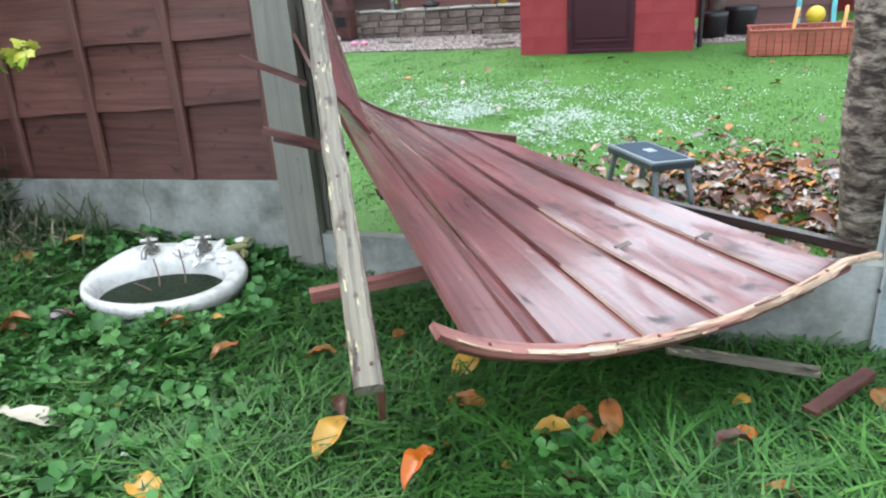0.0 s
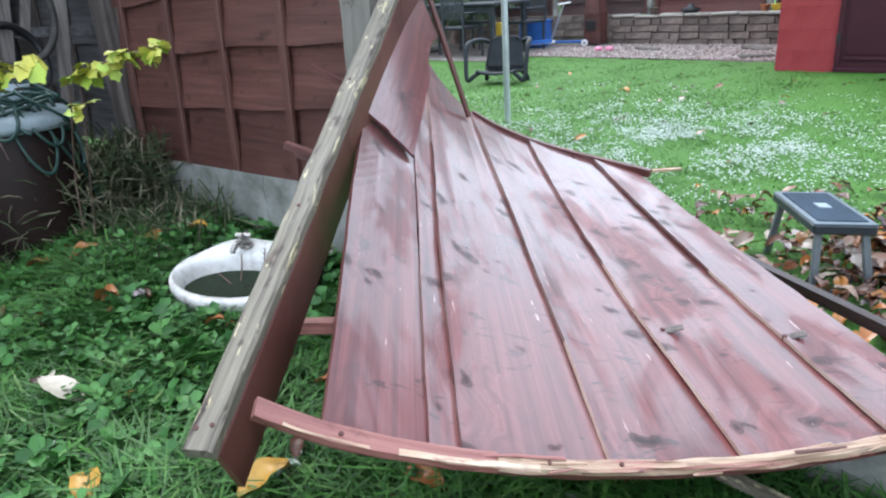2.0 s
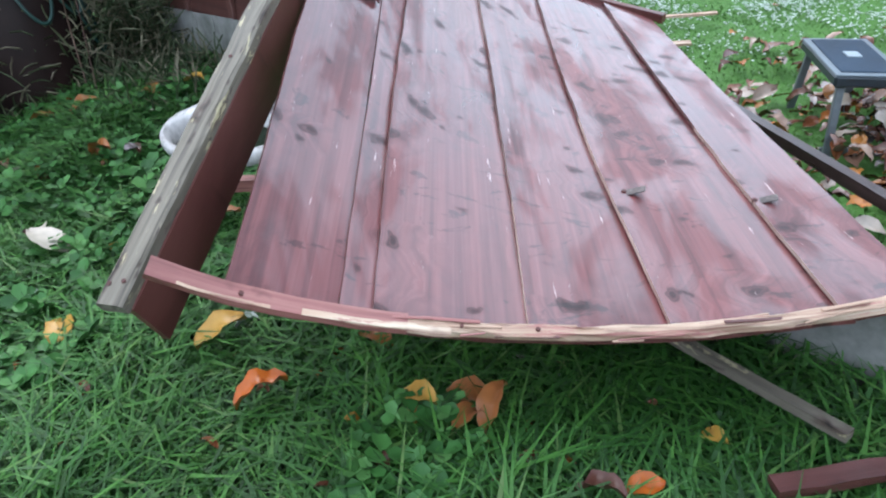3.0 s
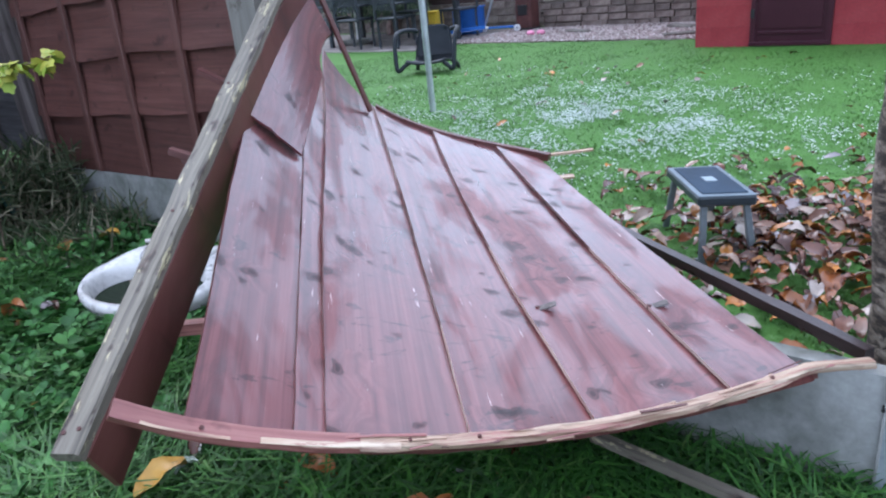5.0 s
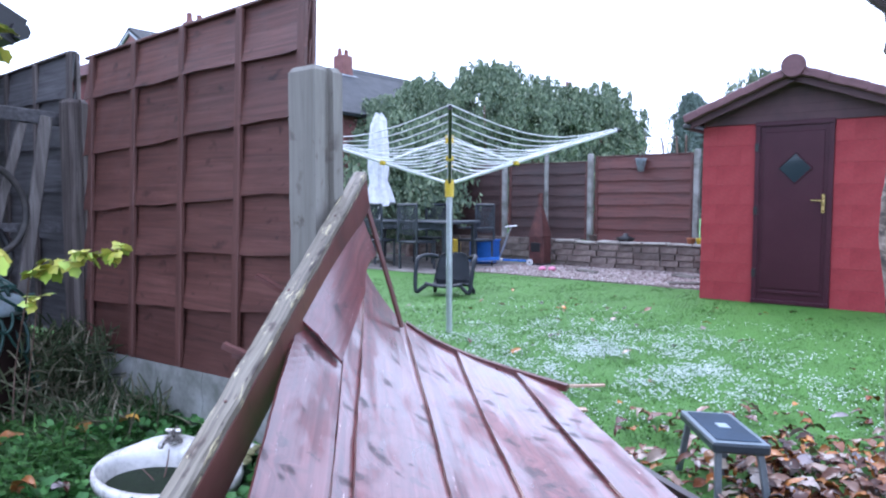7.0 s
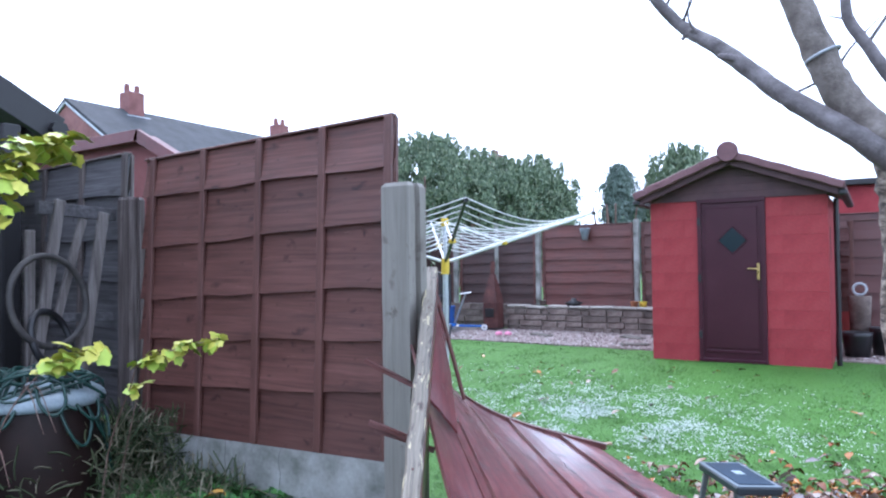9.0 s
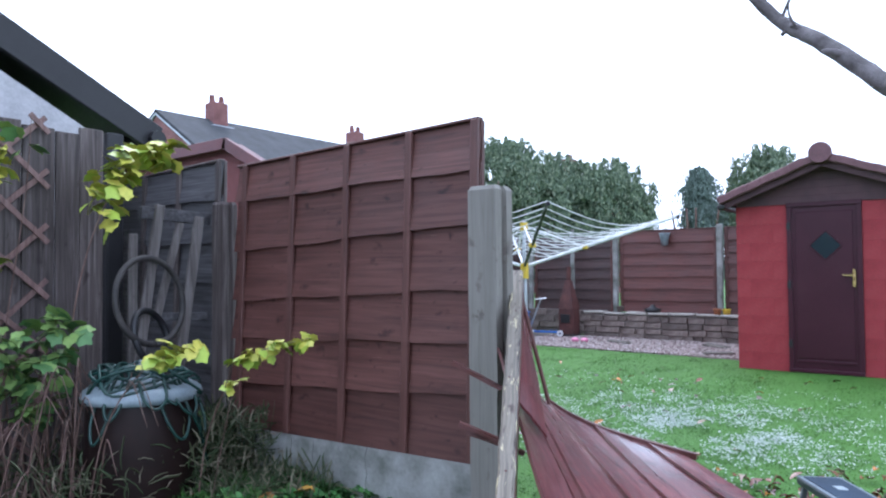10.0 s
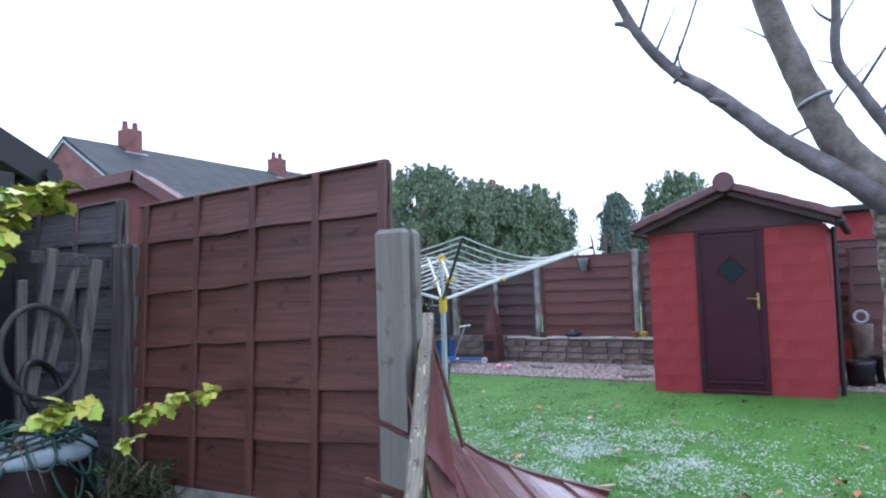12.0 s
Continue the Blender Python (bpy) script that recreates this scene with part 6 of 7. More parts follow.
def build_planter():
    root = thing("wooden_planter", (2.6, 6.1, 0.11), "long red-stained wooden planter with tan hoops", "planter")
    for k in range(14):
        part("slat", box((2.1 + 0.075 * k, 5.87, 0.24), (0.07, 0.02, 0.25), None, 0.004), M_PLANTER, root)
        part("slat", box((2.1 + 0.075 * k, 6.4, 0.24), (0.07, 0.02, 0.25), None, 0.004), M_PLANTER, root)
    for x in (2.06, 3.12):
        part("end_board", box((x, 6.135, 0.24), (0.02, 0.55, 0.25), None, 0.004), M_PLANTER, root)
    part("soil", box((2.59, 6.135, 0.28), (1.02, 0.5, 0.08), None, 0.02), M_MORTAR, root)
    part("rim", box((2.59, 5.865, 0.37), (1.1, 0.045, 0.02), None, 0.004), M_PLANTER, root)
    part("rim", box((2.59, 6.405, 0.37), (1.1, 0.045, 0.02), None, 0.004), M_PLANTER, root)
    for x in (2.45, 2.9):
        tube_part("hoop", [(x, 5.88, 0.36), (x + 0.03, 5.98, 0.5), (x + 0.06, 6.15, 0.55), (x + 0.09, 6.35, 0.45)], 0.02, 0.02, M_ORANGE, root, "tan plastic hoop")


build_planter()
tt = thing("toy_mixer", (2.75, 6.9, 0.12), "yellow and turquoise plastic toy behind the planter", "toy")
bm = bmesh.new()
bmesh.ops.create_uvsphere(bm, u_segments=16, v_segments=10, radius=0.1, matrix=Matrix.Translation((2.78, 6.9, 0.42)))
part("drum", bm, M_YELLOW, tt, "", True)
for x in (2.6, 2.96):
    part("leg", stick((x, 6.85, 0.12), (x, 6.95, 0.6), 0.05, 0.05), M_TURQ, tt)
for x, y, r_, h_, mt, nm, lb in ((1.72, 7.6, 0.17, 0.32, M_BLACK, "plant_pot", "black plastic pot behind the shed"), (2.05, 7.9, 0.2, 0.36, M_BLACK, "plant_pot", "black plastic pot behind the shed"),
                                 (1.75, 8.1, 0.13, 0.75, M_STONE, "gas_bottle", "pale tall bottle with a round ring handle")):
    r = thing(nm, (x, y, 0.12), lb, "pot")
    v, f = lathe([(r_ * 0.8, 0), (r_, h_ * 0.85), (r_ * 1.04, h_), (r_ * 0.9, h_), (r_ * 0.5, h_ * 0.8)], 18, (x, y, 0.12), True)
    mesh_of("body", v, f, mt, r, "", True)
    if nm == "gas_bottle":
        torus("ring", Vector((x, y, 0.12 + h_ + 0.09)), 0.075, 0.018, turn(80, 0, 0), M_LEAD, r)


# ---- the bare tree beside the fence ----
def build_tree():
    bx, by = 2.06, 0.24
    g = ground_z(bx, by)
    root = thing("bare_tree", (bx, by, g), "leafless cherry tree with banded bark and cut limbs", "tree")
    pts = bend([(bx + 0.06, by, g - 0.08), (bx + 0.05, by, g + 0.12), (bx + 0.02, by, 0.65), (bx - 0.01, by, 1.15), (bx - 0.01, by, 1.5), (bx - 0.01, by, 1.71)], 8)
    k = len(pts) - 1
    rad = [0.115 if i < 2 else 0.083 - 0.006 * math.sin(i * 0.7) + (0.016 if i > k - 5 else 0) for i in range(k + 1)]
    v, f = tube(pts, rad, 24, 0.1, 3)
    mesh_of("trunk", v, f, M_BARK, root, "trunk with dark rough bands across", True)

    F = Vector((bx - 0.01, by, 1.66))
    # limb and wire points drawn in toward the camera to keep their outline in its view
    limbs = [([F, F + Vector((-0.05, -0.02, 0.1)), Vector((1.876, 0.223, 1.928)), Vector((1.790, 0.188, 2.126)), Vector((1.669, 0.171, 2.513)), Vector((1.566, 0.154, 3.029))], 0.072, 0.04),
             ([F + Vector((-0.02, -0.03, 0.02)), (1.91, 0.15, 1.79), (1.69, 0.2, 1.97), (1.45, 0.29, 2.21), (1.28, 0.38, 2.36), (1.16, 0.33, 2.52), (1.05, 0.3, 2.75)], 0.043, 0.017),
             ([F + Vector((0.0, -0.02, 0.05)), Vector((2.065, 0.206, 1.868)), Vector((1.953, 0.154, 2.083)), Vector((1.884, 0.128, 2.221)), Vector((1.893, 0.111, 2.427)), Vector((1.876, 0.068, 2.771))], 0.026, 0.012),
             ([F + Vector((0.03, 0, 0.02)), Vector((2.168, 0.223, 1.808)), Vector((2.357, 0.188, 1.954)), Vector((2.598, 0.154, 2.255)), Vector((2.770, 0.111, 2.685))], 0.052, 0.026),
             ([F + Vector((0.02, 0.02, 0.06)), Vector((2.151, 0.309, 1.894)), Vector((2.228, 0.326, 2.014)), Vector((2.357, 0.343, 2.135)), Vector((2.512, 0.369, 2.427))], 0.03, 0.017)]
    rng = random.Random(21)
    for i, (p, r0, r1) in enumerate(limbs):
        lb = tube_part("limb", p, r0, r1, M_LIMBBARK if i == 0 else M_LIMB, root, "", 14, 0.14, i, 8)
        q = bend(p, 8)
        for j in range(len(q) // 3, len(q) - 1, 4 if i in (1, 2) else 7):
            a = q[j]
            d = Vector((rng.uniform(-0.5, 0.5), rng.uniform(-0.3, 0.3), rng.uniform(0.15, 0.7))) * rng.uniform(0.3, 0.75)
            tube_part("twig", [a, a + d * 0.5 + Vector((rng.uniform(-0.04, 0.04), 0, 0)), a + d], 0.007, 0.002, M_LIMB, lb, "", 5, 0, j, 3)
        if i == 1:
            for j in (21, 27, 29, 36, 41):
                if j < len(q):
                    d = Vector((rng.uniform(-0.09, -0.02), rng.uniform(-0.04, 0.02), rng.uniform(-0.03, 0.07)))
                    tube_part("stub", [q[j], q[j] + d * 0.5 + Vector((0, 0, 0.012)), q[j] + d], rng.uniform(0.012, 0.02), rng.uniform(0.005, 0.012), M_LIMB, lb, "", 8, 0.3, j, 3)
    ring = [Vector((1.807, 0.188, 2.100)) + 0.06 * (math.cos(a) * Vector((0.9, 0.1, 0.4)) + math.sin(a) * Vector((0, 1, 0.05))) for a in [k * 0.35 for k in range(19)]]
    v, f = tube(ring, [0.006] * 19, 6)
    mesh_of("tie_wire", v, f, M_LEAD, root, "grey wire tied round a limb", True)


build_tree()


# ---- trees beyond the back fence ----
def far_tree(name, x, y, h, w, seed, material, label, lean=0.0, cone=False):
    rng = random.Random(seed)
    root = thing(name, (x, y, 0.1), label, "tree")
    tube_part("trunk", [(x, y, 0.0), (x + 0.1, y, h * 0.35), (x + lean, y, h * 0.75)], 0.16, 0.05, M_STEM, root)
    for k in range(5):
        a = rng.uniform(0, 6.28)
        tube_part("limb", [(x + 0.05, y, h * 0.3), (x + math.cos(a) * w * 0.3, y + math.sin(a) * w * 0.3, h * 0.5), (x + math.cos(a) * w * 0.42, y + math.sin(a) * w * 0.42, h * 0.75)], 0.07, 0.02, M_STEM, root)
    nclump = int(70 + 55 * w)
    verts, faces = [], []
    for c in range(nclump):
        t = rng.random() ** 0.7
        a = rng.uniform(0, 6.28)
        z = h * (0.22 + 0.76 * t)
        env = (1 - t) ** 0.8 if cone else math.sin(math.pi * min(0.18 + 0.78 * t, 1)) ** 0.6
        r = w * 0.5 * env * rng.uniform(0.35, 1.05)
        cx, cy = x + lean * t + r * math.cos(a), y + r * math.sin(a)
        cr, tall = rng.uniform(0.1, 0.24), rng.uniform(0.35, 0.85) * (0.7 if cone else 1)
        lx, ly = rng.uniform(-0.22, 0.22), rng.uniform(-0.22, 0.22)
        droop = -1.0 if cone else 1.0
        for _ in range(120):
            q = rng.random()
            p = Vector((cx + lx * q, cy + ly * q, z + (q - 0.4) * tall)) + Vector((rng.gauss(0, 1), rng.gauss(0, 1), 0)) * cr * (1.05 - 0.85 * q)
            e1 = Vector((rng.uniform(-1, 1), rng.uniform(-1, 1), droop * rng.uniform(0.2, 2.4))).normalized() * rng.uniform(0.035, 0.085)
            e2 = e1.orthogonal().normalized() * rng.uniform(0.012, 0.026)
            o = len(verts)
            verts += [p - e1, p + e2, p + e1, p - e2]
            faces.append((o, o + 1, o + 2, o + 3))
    mesh_of("crown", verts, faces, material, root)


far_tree("far_tree", -12.6, 16.0, 5.05, 3.8, 1, M_HEDGE, "dense evergreen tree behind the back fence")
far_tree("far_tree", -10.3, 16.2, 5.3, 4.0, 2, M_HEDGE, "dense evergreen tree behind the back fence")
far_tree("far_tree", -8.3, 16.0, 4.5, 3.6, 3, M_HEDGE, "dense evergreen tree behind the back fence")
far_tree("far_tree", -6.6, 16.2, 4.2, 3.0, 4, M_HEDGE, "dense evergreen tree behind the back fence")
far_tree("far_tree", -14.8, 16.5, 4.7, 3.4, 8, M_HEDGE, "dense evergreen tree behind the back fence")
far_tree("conifer", -4.2, 16.5, 3.9, 1.7, 5, M_CONIFER, "small drooping blue-green conifer", 0.1, True)
far_tree("far_tree", -2.6, 17.5, 4.35, 2.6, 6, M_HEDGE, "rounded green tree behind the shed")
far_tree("far_tree", -7.2, 9.0, 2.7, 2.6, 7, M_HEDGE, "dark shrub behind the patio table")


# ---- canes and leaves in the overgrown corner ----
def compound_leaf(rng, size):
    """Three to five toothed leaflets on a short stalk."""
    verts, faces = [], []
    for ang, sc in ((0, 1.0), (55, 0.8), (-55, 0.8)):
        v, f = leaf_mesh(rng, size * sc, size * sc * 0.38, size * 0.08, 3)
        m = turn(rng.uniform(-15, 15), rng.uniform(-5, 30), ang)
        o = len(verts)
        verts += [m @ Vector(p) + Vector((0.01, 0, 0)) for p in v]
        faces += [tuple(i + o for i in q) for q in f]
    return verts, faces


def spray(name, path, leaves, size, material, label, seed, spread=0.05, r0=0.006, start=0.35):
    rng = random.Random(seed)
    root = thing(name, path[0], label, "shrub")
    tube_part("cane", path, r0, 0.002, M_STEM, root, "", 6)
    q = bend(path, 8)
    for k in range(leaves):
        t = start + (1 - start) * (k + 0.5) / leaves
        p = q[min(int(t * len(q)), len(q) - 1)]
        v, f = compound_leaf(rng, size * rng.uniform(0.7, 1.2))
        m = Matrix.Translation(p + Vector((rng.uniform(-1, 1), rng.uniform(-1, 1), rng.uniform(-0.6, 0.8))) * spread) @ turn(rng.uniform(-35, 35), rng.uniform(-10, 45), rng.uniform(0, 360))
        mesh_of("leaf", [m @ Vector(p_) for p_ in v], f, material, root, "", True)
    return root


spray("raspberry_cane", [(-1.3, -0.6, 0.12), (-1.22, -0.6, 0.5), (-1.02, -0.62, 0.82), (-0.94, -0.62, 0.94), (-0.83, -0.5, 1.0), (-0.71, -0.36, 1.04)], 26, 0.07, M_LIME, "cane with bright lime-yellow leaves arching over the yard", 51, 0.03, 0.004, 0.62)
spray("raspberry_cane", [(-1.2, -0.6, 0.12), (-1.1, -0.58, 0.55), (-1.0, -0.58, 0.84)], 3, 0.055, M_LIME, "cane with a few yellow leaves", 52, 0.02, 0.003, 0.9)
spray("raspberry_cane", [(-1.45, -1.1, 0.1), (-1.38, -1.04, 0.6), (-1.3, -0.93, 0.86), (-1.25, -0.8, 0.96), (-1.22, -0.7, 1.0)], 22, 0.09, M_LIME, "cane with bright lime-yellow leaves", 53, 0.045, 0.004, 0.6)
spray("raspberry_cane", [(-1.95, -1.0, 0.1), (-1.92, -0.95, 1.0), (-1.9, -0.88, 1.45), (-1.9, -0.75, 1.8), (-1.9, -0.6, 2.02), (-1.9, -0.45, 2.08)], 60, 0.11, M_LIME, "tall cane with yellowing leaves by the wall end", 54, 0.1, 0.006, 0.52)
for k, (y, z, n_) in enumerate(((-1.68, 2.1, 4), (-1.75, 1.5, 5), (-1.6, 1.72, 4), (-1.44, 1.9, 5), (-1.31, 1.5, 9), (-1.27, 2.08, 4), (-1.1, 2.2, 2), (-1.93, 1.95, 7), (-1.9, 1.6, 3))):
    spray("climbing_cane", [(-2.1, y - 0.08, 0.1), (-2.12, y - 0.1, z * 0.4), (-2.06, y - 0.02, z * 0.8), (-2.04, y, z)], int(n_ * 1.8), 0.1, M_LIME if k % 3 else M_GREEN, "cane with yellow-green leaves climbing the trellis", 60 + k, 0.065, 0.005, 0.72)
for k, (y, z, n_) in enumerate(((-1.57, 0.9, 5), (-1.28, 1.08, 7), (-1.03, 1.15, 7), (-1.22, 0.92, 6), (-1.4, 0.66, 5), (-1.13, 0.75, 6), (-1.1, 0.98, 6))):
    spray("raspberry_cane", [(-1.95, y + 0.05, 0.1), (-1.93, y + 0.05, z * 0.5), (-1.9, y, z * 0.85), (-1.86, y - 0.02, z)], int(n_ * 2.0), 0.11, M_GREEN, "low green bramble cane in front of the trellis", 80 + k, 0.085, 0.005, 0.55)


def dead_canes():
    rng = random.Random(77)
    root = thing("dry_canes", (-1.9, -1.5, 0.08), "tangle of dry brown bramble canes at the wall foot", "shrub")
    for k in range(130):
        x, y = rng.uniform(-2.2, -1.55), rng.uniform(-2.3, -0.8)
        h = rng.uniform(0.3, 1.0)
        dx, dy = rng.uniform(-0.15, 0.3), rng.uniform(-0.35, 0.35)
        tube_part("cane", [(x, y, 0.04), (x + dx * 0.3, y + dy * 0.3, h * 0.6), (x + dx * 0.7, y + dy * 0.7, h), (x + dx * 1.3, y + dy * 1.2, h * 0.75)], rng.uniform(0.003, 0.007), 0.002, M_STEM, root, "", 5, 0, k, 4)


dead_canes()


def weeds():
    """Dry weeds heaped against the fence foot and the corner."""
    rng = random.Random(91)
    places = []
    for k in range(4200):
        t = rng.random()
        x = -1.95 + 1.25 * t * rng.random() + 0.05
        y = -0.08 - rng.random() ** 1.5 * 0.55
        if rng.random() < 0.35:
            x, y = rng.uniform(-2.2, -1.3), rng.uniform(-2.4, -0.5)
        z = ground_z(x, y) + rng.random() ** 1.8 * (0.36 if x < -1.3 else 0.1)
        m = Matrix.Translation((x, y, z)) @ turn(rng.uniform(-60, 60), rng.uniform(-85, 20), rng.uniform(0, 360))
        places.append((m, (rng, rng.uniform(0.06, 0.17), rng.uniform(0.0015, 0.006), 0.012)))
    strew("dry_weeds", M_DRYVEG, places, "tangled dry weeds along the foot of the fence", "weeds", leaf_mesh)


weeds()


# ---- grass, shine flecks and fallen leaves ----
rng = np.random.default_rng(7)


def yard_points(n):
    x = rng.uniform(-1.9, 2.6, n)
    y = -0.04 - rng.random(n) ** 0.9 * 1.9
    keep = ~((np.hypot((x + 0.3) / 0.35, (y + 0.395) / 0.3) < 1) | (np.hypot(x + 1.66, y + 0.68) < 0.27) | ((x < -1.0 - 0.5 * rng.random(n)) & (y > -1.3)))
    return x[keep], y[keep]


gx, gy = yard_points(85000)
ox, oy = np.concatenate([rng.uniform(-2.2, 7.0, 16000), rng.uniform(2.4, 7.0, 9000)]), np.concatenate([rng.uniform(-6.0, -1.8, 16000), rng.uniform(-2.0, -0.05, 9000)])
gx, gy = np.concatenate([gx, ox]), np.concatenate([gy, oy])
dens = np.array([noise.noise(Vector((a * 2.2, b * 2.2, 5))) for a, b in zip(gx, gy)])
hs_ = (0.055 + 0.125 * rng.random(len(gx)) ** 1.7) * (1 + 0.6 * dens) * np.clip(np.hypot(gx + 0.3, gy + 0.42) / 0.62, 0.4, 1.0)
blades("yard_grass", M_BLADE, gx, gy, hs_, 0.006 + 0.008 * rng.random(len(gx)) ** 1.5, 1.6, "long wet green grass in the yard", 11)
gx, gy = rng.uniform(-5.0, 4.6, 120000), 0.03 + rng.random(120000) ** 1.2 * 7.2
blades("lawn_grass", M_LAWNBLADE, gx, gy, 0.012 + 0.018 * rng.random(120000), 0.006 + 0.004 * rng.random(120000), 1.3, "short bright green mown lawn", 12)


def clover():
    r = random.Random(15)
    places = []
    for k in range(6200):
        x, y = r.uniform(-1.3, 2.3), -0.05 - r.random() * 1.75
        if math.hypot((x + 0.3) / 0.35, (y + 0.395) / 0.29) < 1 or noise.noise(Vector((x * 1.7, y * 1.7, 2))) < -0.22 + 0.55 * smooth_step(0.2, 0.9, x):
            continue
        z = ground_z(x, y) + r.uniform(0.025, 0.085) * min(1.0, max(0.4, math.hypot(x + 0.3, y + 0.42) / 0.6))
        places.append((Matrix.Translation((x, y, z)) @ turn(r.uniform(-32, 32), r.uniform(-32, 32), r.uniform(0, 360)), (r, r.uniform(0.014, 0.03) if r.random() < 0.75 else r.uniform(0.03, 0.046))))

    def rosette(r_, s):
        """Three round, folded leaflets."""
        v, f = [], []
        for q in range(3):
            m = turn(r_.uniform(-12, 12), -r_.uniform(4, 20), q * 120 + r_.uniform(-15, 15))
            o = len(v)
            v += [m @ Vector(p) for p in ((0, 0, 0), (s * 0.5, -s * 0.52, 0.25 * s), (s * 1.05, -s * 0.42, 0.2 * s), (s * 1.15, 0, 0.02 * s), (s * 1.05, s * 0.42, 0.2 * s), (s * 0.5, s * 0.52, 0.25 * s))]
            f += [(o, o + 1, o + 2, o + 3), (o, o + 3, o + 4, o + 5)]
        return v, f

    strew("clover", M_CLOVER, places, "clover and creeping weeds among the yard grass", "clover", rosette)


clover()


def hail():
    """White flecks painted in for the shine of wet grass, thickest in one drift."""
    r = random.Random(44)
    places = []
    while len(places) < 8000:
        x, y = r.gauss(0.1, 0.75), r.gauss(2.9, 0.6)
        if r.random() < 0.16:
            x, y = r.uniform(-2.5, 3.0), r.uniform(1.2, 5.0)
        if y < 0.9 or noise.noise(Vector((x * 2.6, y * 2.2, 8))) + 0.6 * noise.noise(Vector((x * 8, y * 8, 3))) < r.uniform(-0.3, 0.5):
            continue
        z = ground_z(x, y) + r.uniform(0.012, 0.038)
        places.append((Matrix.Translation((x, y, z)) @ turn(r.uniform(-25, 25), r.uniform(-25, 25), r.uniform(0, 360)), (r, r.uniform(0.0025, 0.0065))))

    def grain(r_, s):
        k = r_.uniform(1.2, 2.6)
        v = [(s * k, 0, 0), (0, s, 0), (-s * k, 0, 0), (0, -s, 0), (0, 0, s * 0.7), (0, 0, -s * 0.7)]
        f = [(0, 1, 4), (1, 2, 4), (2, 3, 4), (3, 0, 4), (1, 0, 5), (2, 1, 5), (3, 2, 5), (0, 3, 5)]
        return v, f

    strew("hail_grains", M_GLINT, places, "white flecks standing in for shine on the wet lawn", "hail", grain)


hail()


def leaf_litter():
    r = random.Random(31)
    places = []
    while len(places) < 950:
        x, y = r.gauss(1.85, 0.42), r.gauss(1.25, 0.45)
        if r.random() < 0.2:
            x, y = r.uniform(0.7, 2.6), r.uniform(0.1, 1.9)
        if y < 0.1 or x < 0.55:
            continue
        heap = 0.05 * math.exp(-((x - 1.7) / 0.5) ** 2 - ((y - 1.1) / 0.45) ** 2)
        z = ground_z(x, y) + r.uniform(0.015, 0.045) + heap * r.uniform(0.3, 1.0)
        L = r.uniform(0.045, 0.115)
        places.append((Matrix.Translation((x, y, z)) @ turn(r.uniform(-30, 30), r.uniform(-28, 28), r.uniform(0, 360)), (r, L, L * r.uniform(0.2, 0.34), r.uniform(0.008, 0.034), r.choice((0, 0, 2, 3)))))
    for k in range(130):
        x, y = r.uniform(-2.5, 4.0), r.uniform(0.8, 5.8)
        L = r.uniform(0.05, 0.1)
        places.append((Matrix.Translation((x, y, ground_z(x, y) + 0.03)) @ turn(r.uniform(-25, 25), r.uniform(-25, 25), r.uniform(0, 360)), (r, L, L * 0.27, 0.012)))
    strew("leaf_litter", M_FALLEN, places, "wet brown and orange leaves heaped on the lawn", "leaves", leaf_mesh)


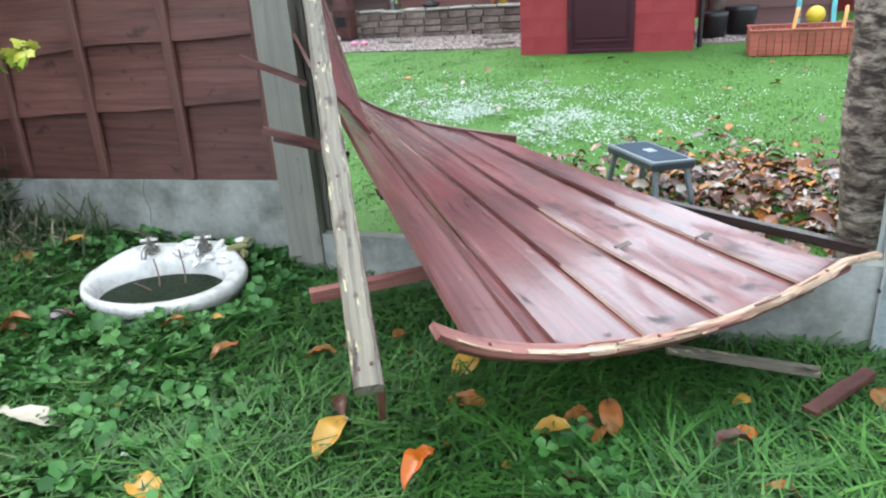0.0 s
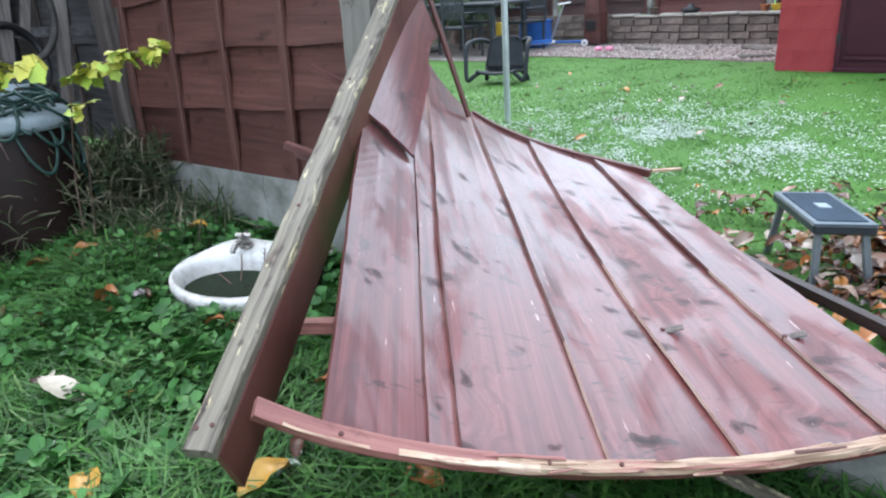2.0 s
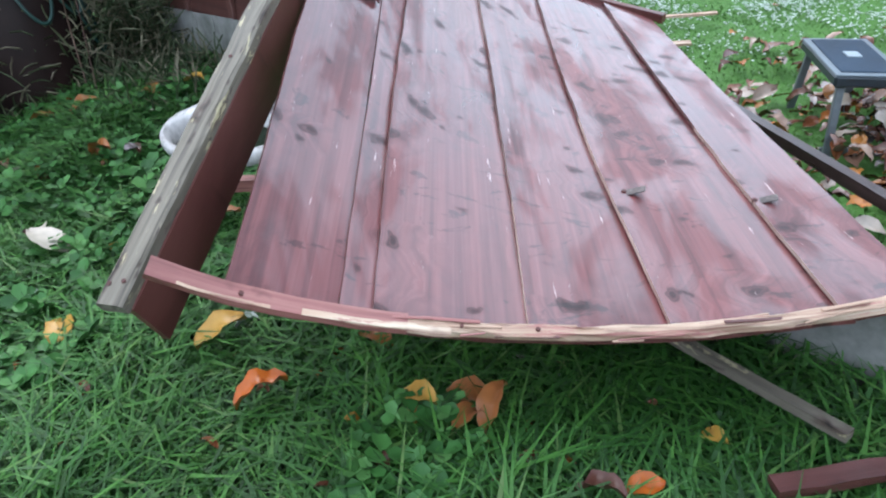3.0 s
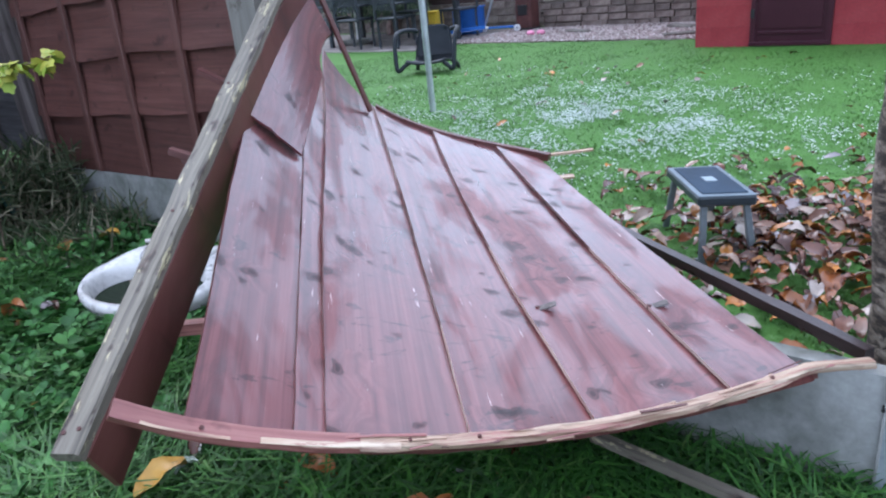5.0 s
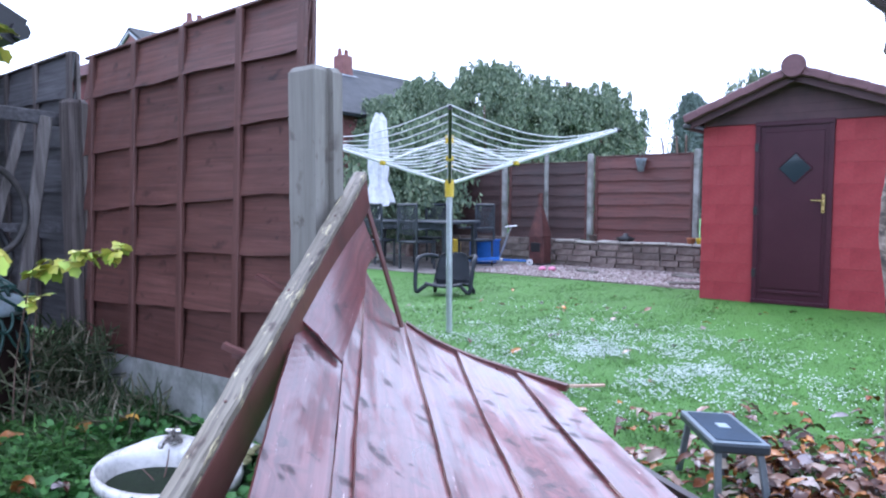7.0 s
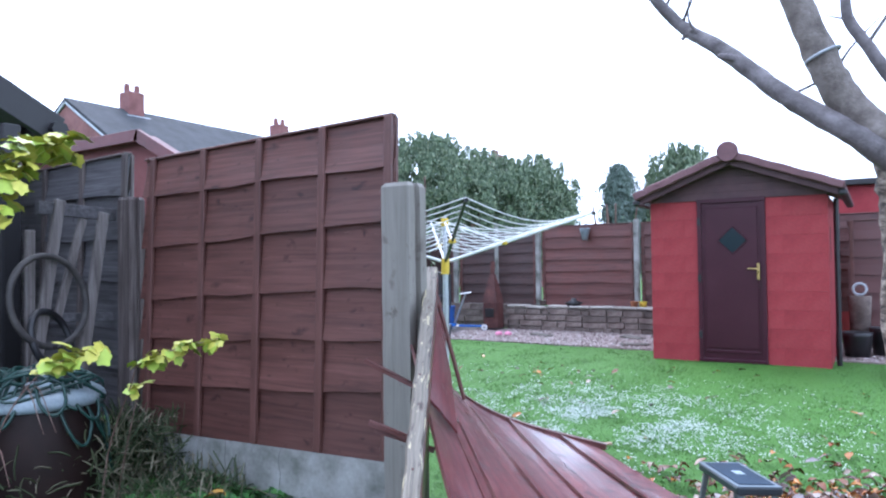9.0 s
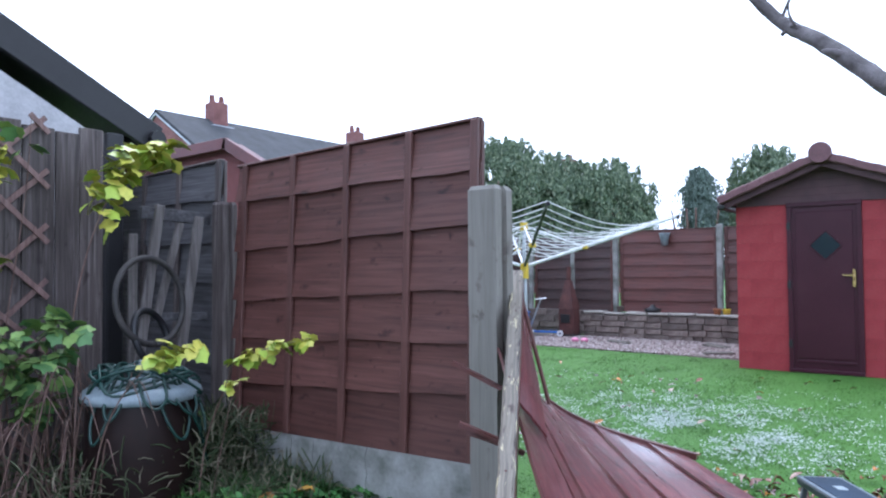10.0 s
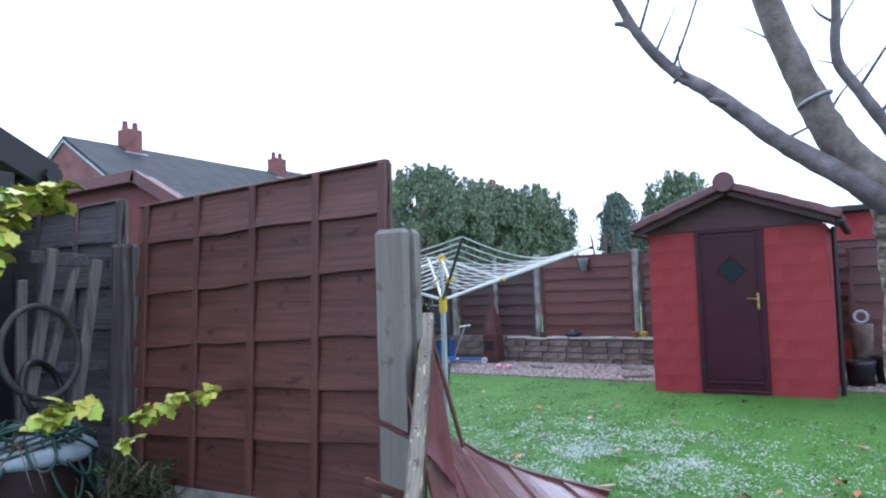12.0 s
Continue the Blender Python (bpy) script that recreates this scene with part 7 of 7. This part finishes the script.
leaf_litter()
YARD_LEAVES = [(-0.04, -1.16, "P", 0.13, 200), (0.1, -1.31, "W", 0.05, 0), (0.19, -1.22, "W", 0.03, 30), (0.29, -1.28, "Y", 0.12, -20), (0.71, -1.1, "Y", 0.11, 80), (0.96, -1.14, "R", 0.1, 75),
               (0.92, -0.66, "Y", 0.09, 60), (0.94, -0.79, "O", 0.09, 10), (1.2, -0.86, "Y", 0.08, 10), (1.36, -0.87, "O", 0.07, 90), (0.43, -0.66, "O", 0.08, 20), (-0.05, -0.72, "O", 0.07, 15),
               (0.16, -0.77, "O", 0.08, 60), (-0.62, -0.85, "O", 0.09, 30), (-0.49, -0.76, "D", 0.07, 10), (1.63, -0.82, "D", 0.08, 20), (1.68, -0.74, "R", 0.06, 50), (1.73, -0.94, "O", 0.06, 0),
               (0.64, -0.91, "W", 0.035, 0), (0.65, -0.48, "O", 0.06, 70), (0.04, -1.06, "Y", 0.06, 40), (0.7, -0.93, "D", 0.07, 120), (1.41, -0.82, "O", 0.1, 110), (1.26, -0.8, "O", 0.08, 40),
               (2.12, -0.35, "O", 0.13, 30), (2.09, -0.43, "O", 0.07, 100), (1.69, -0.47, "Y", 0.05, 0), (0.7, -0.99, "W", 0.05, 60), (-0.6, -0.85, "O", 0.08, 30), (-0.75, -0.55, "P", 0.05, 0),
               (-1.0, -0.45, "O", 0.1, 10), (-1.05, -0.75, "O", 0.1, 80), (-1.2, -0.9, "O", 0.09, 60), (-0.3, -1.15, "P", 0.05, 0), (0.05, -0.6, "Y", 0.04, 0), (-0.9, -0.3, "Y", 0.1, 20)]


def yard_scatter():
    """Small brown and dark red leaves between the grass blades, thickest by the tree and the barrel."""
    r = random.Random(303)
    places = []
    for k in range(95):
        if k < 50:
            x, y = r.uniform(0.9, 2.35), r.uniform(-1.25, -0.25)
        elif k < 75:
            x, y = r.uniform(-1.5, -0.7), r.uniform(-1.3, -0.35)
        else:
            x, y = r.uniform(-0.7, 1.0), r.uniform(-1.5, -0.45)
        if math.hypot((x + 0.29) / 0.34, (y + 0.385) / 0.28) < 1:
            continue
        L = r.uniform(0.03, 0.07)
        places.append((Matrix.Translation((x, y, ground_z(x, y) + r.uniform(0.03, 0.055))) @ turn(r.uniform(-40, 40), r.uniform(-40, 30), r.uniform(0, 360)), (r, L, L * r.uniform(0.2, 0.34), L * r.uniform(0.15, 0.4))))
    strew("small_leaves", M_FALLEN, places, "small curled brown leaves caught in the yard grass", "leaves", leaf_mesh)


yard_scatter()
for k, (x, y, c, L, rz) in enumerate(YARD_LEAVES):
    r = random.Random(k + 500)
    L *= 1.25
    v, f = leaf_mesh(r, L, L * r.uniform(0.22, 0.34), L * (0.12 if c == "P" else r.uniform(0.2, 0.4)))
    ob = mesh_of("fallen_leaf", v, f, {"P": M_PLEAF, "Y": M_YLEAF, "O": M_OLEAF, "R": M_RLEAF, "D": M_DLEAF, "W": M_WLEAF}[c], None, "", True)
    ob.matrix_basis = Matrix.Translation((x, y, ground_z(x, y) + 0.05)) @ turn(r.uniform(-20, 20), r.uniform(-20, 15), rz)
    tagged(ob, {"P": "pale bleached fallen leaf on the grass", "Y": "yellow fallen leaf lying on the grass", "O": "orange-brown fallen leaf on the grass", "R": "bright orange-red fallen leaf on the grass", "D": "dark brown curled leaf in the grass", "W": "crumpled whitish scrap lying in the grass"}[c], "leaf", "fallen leaves in the yard")
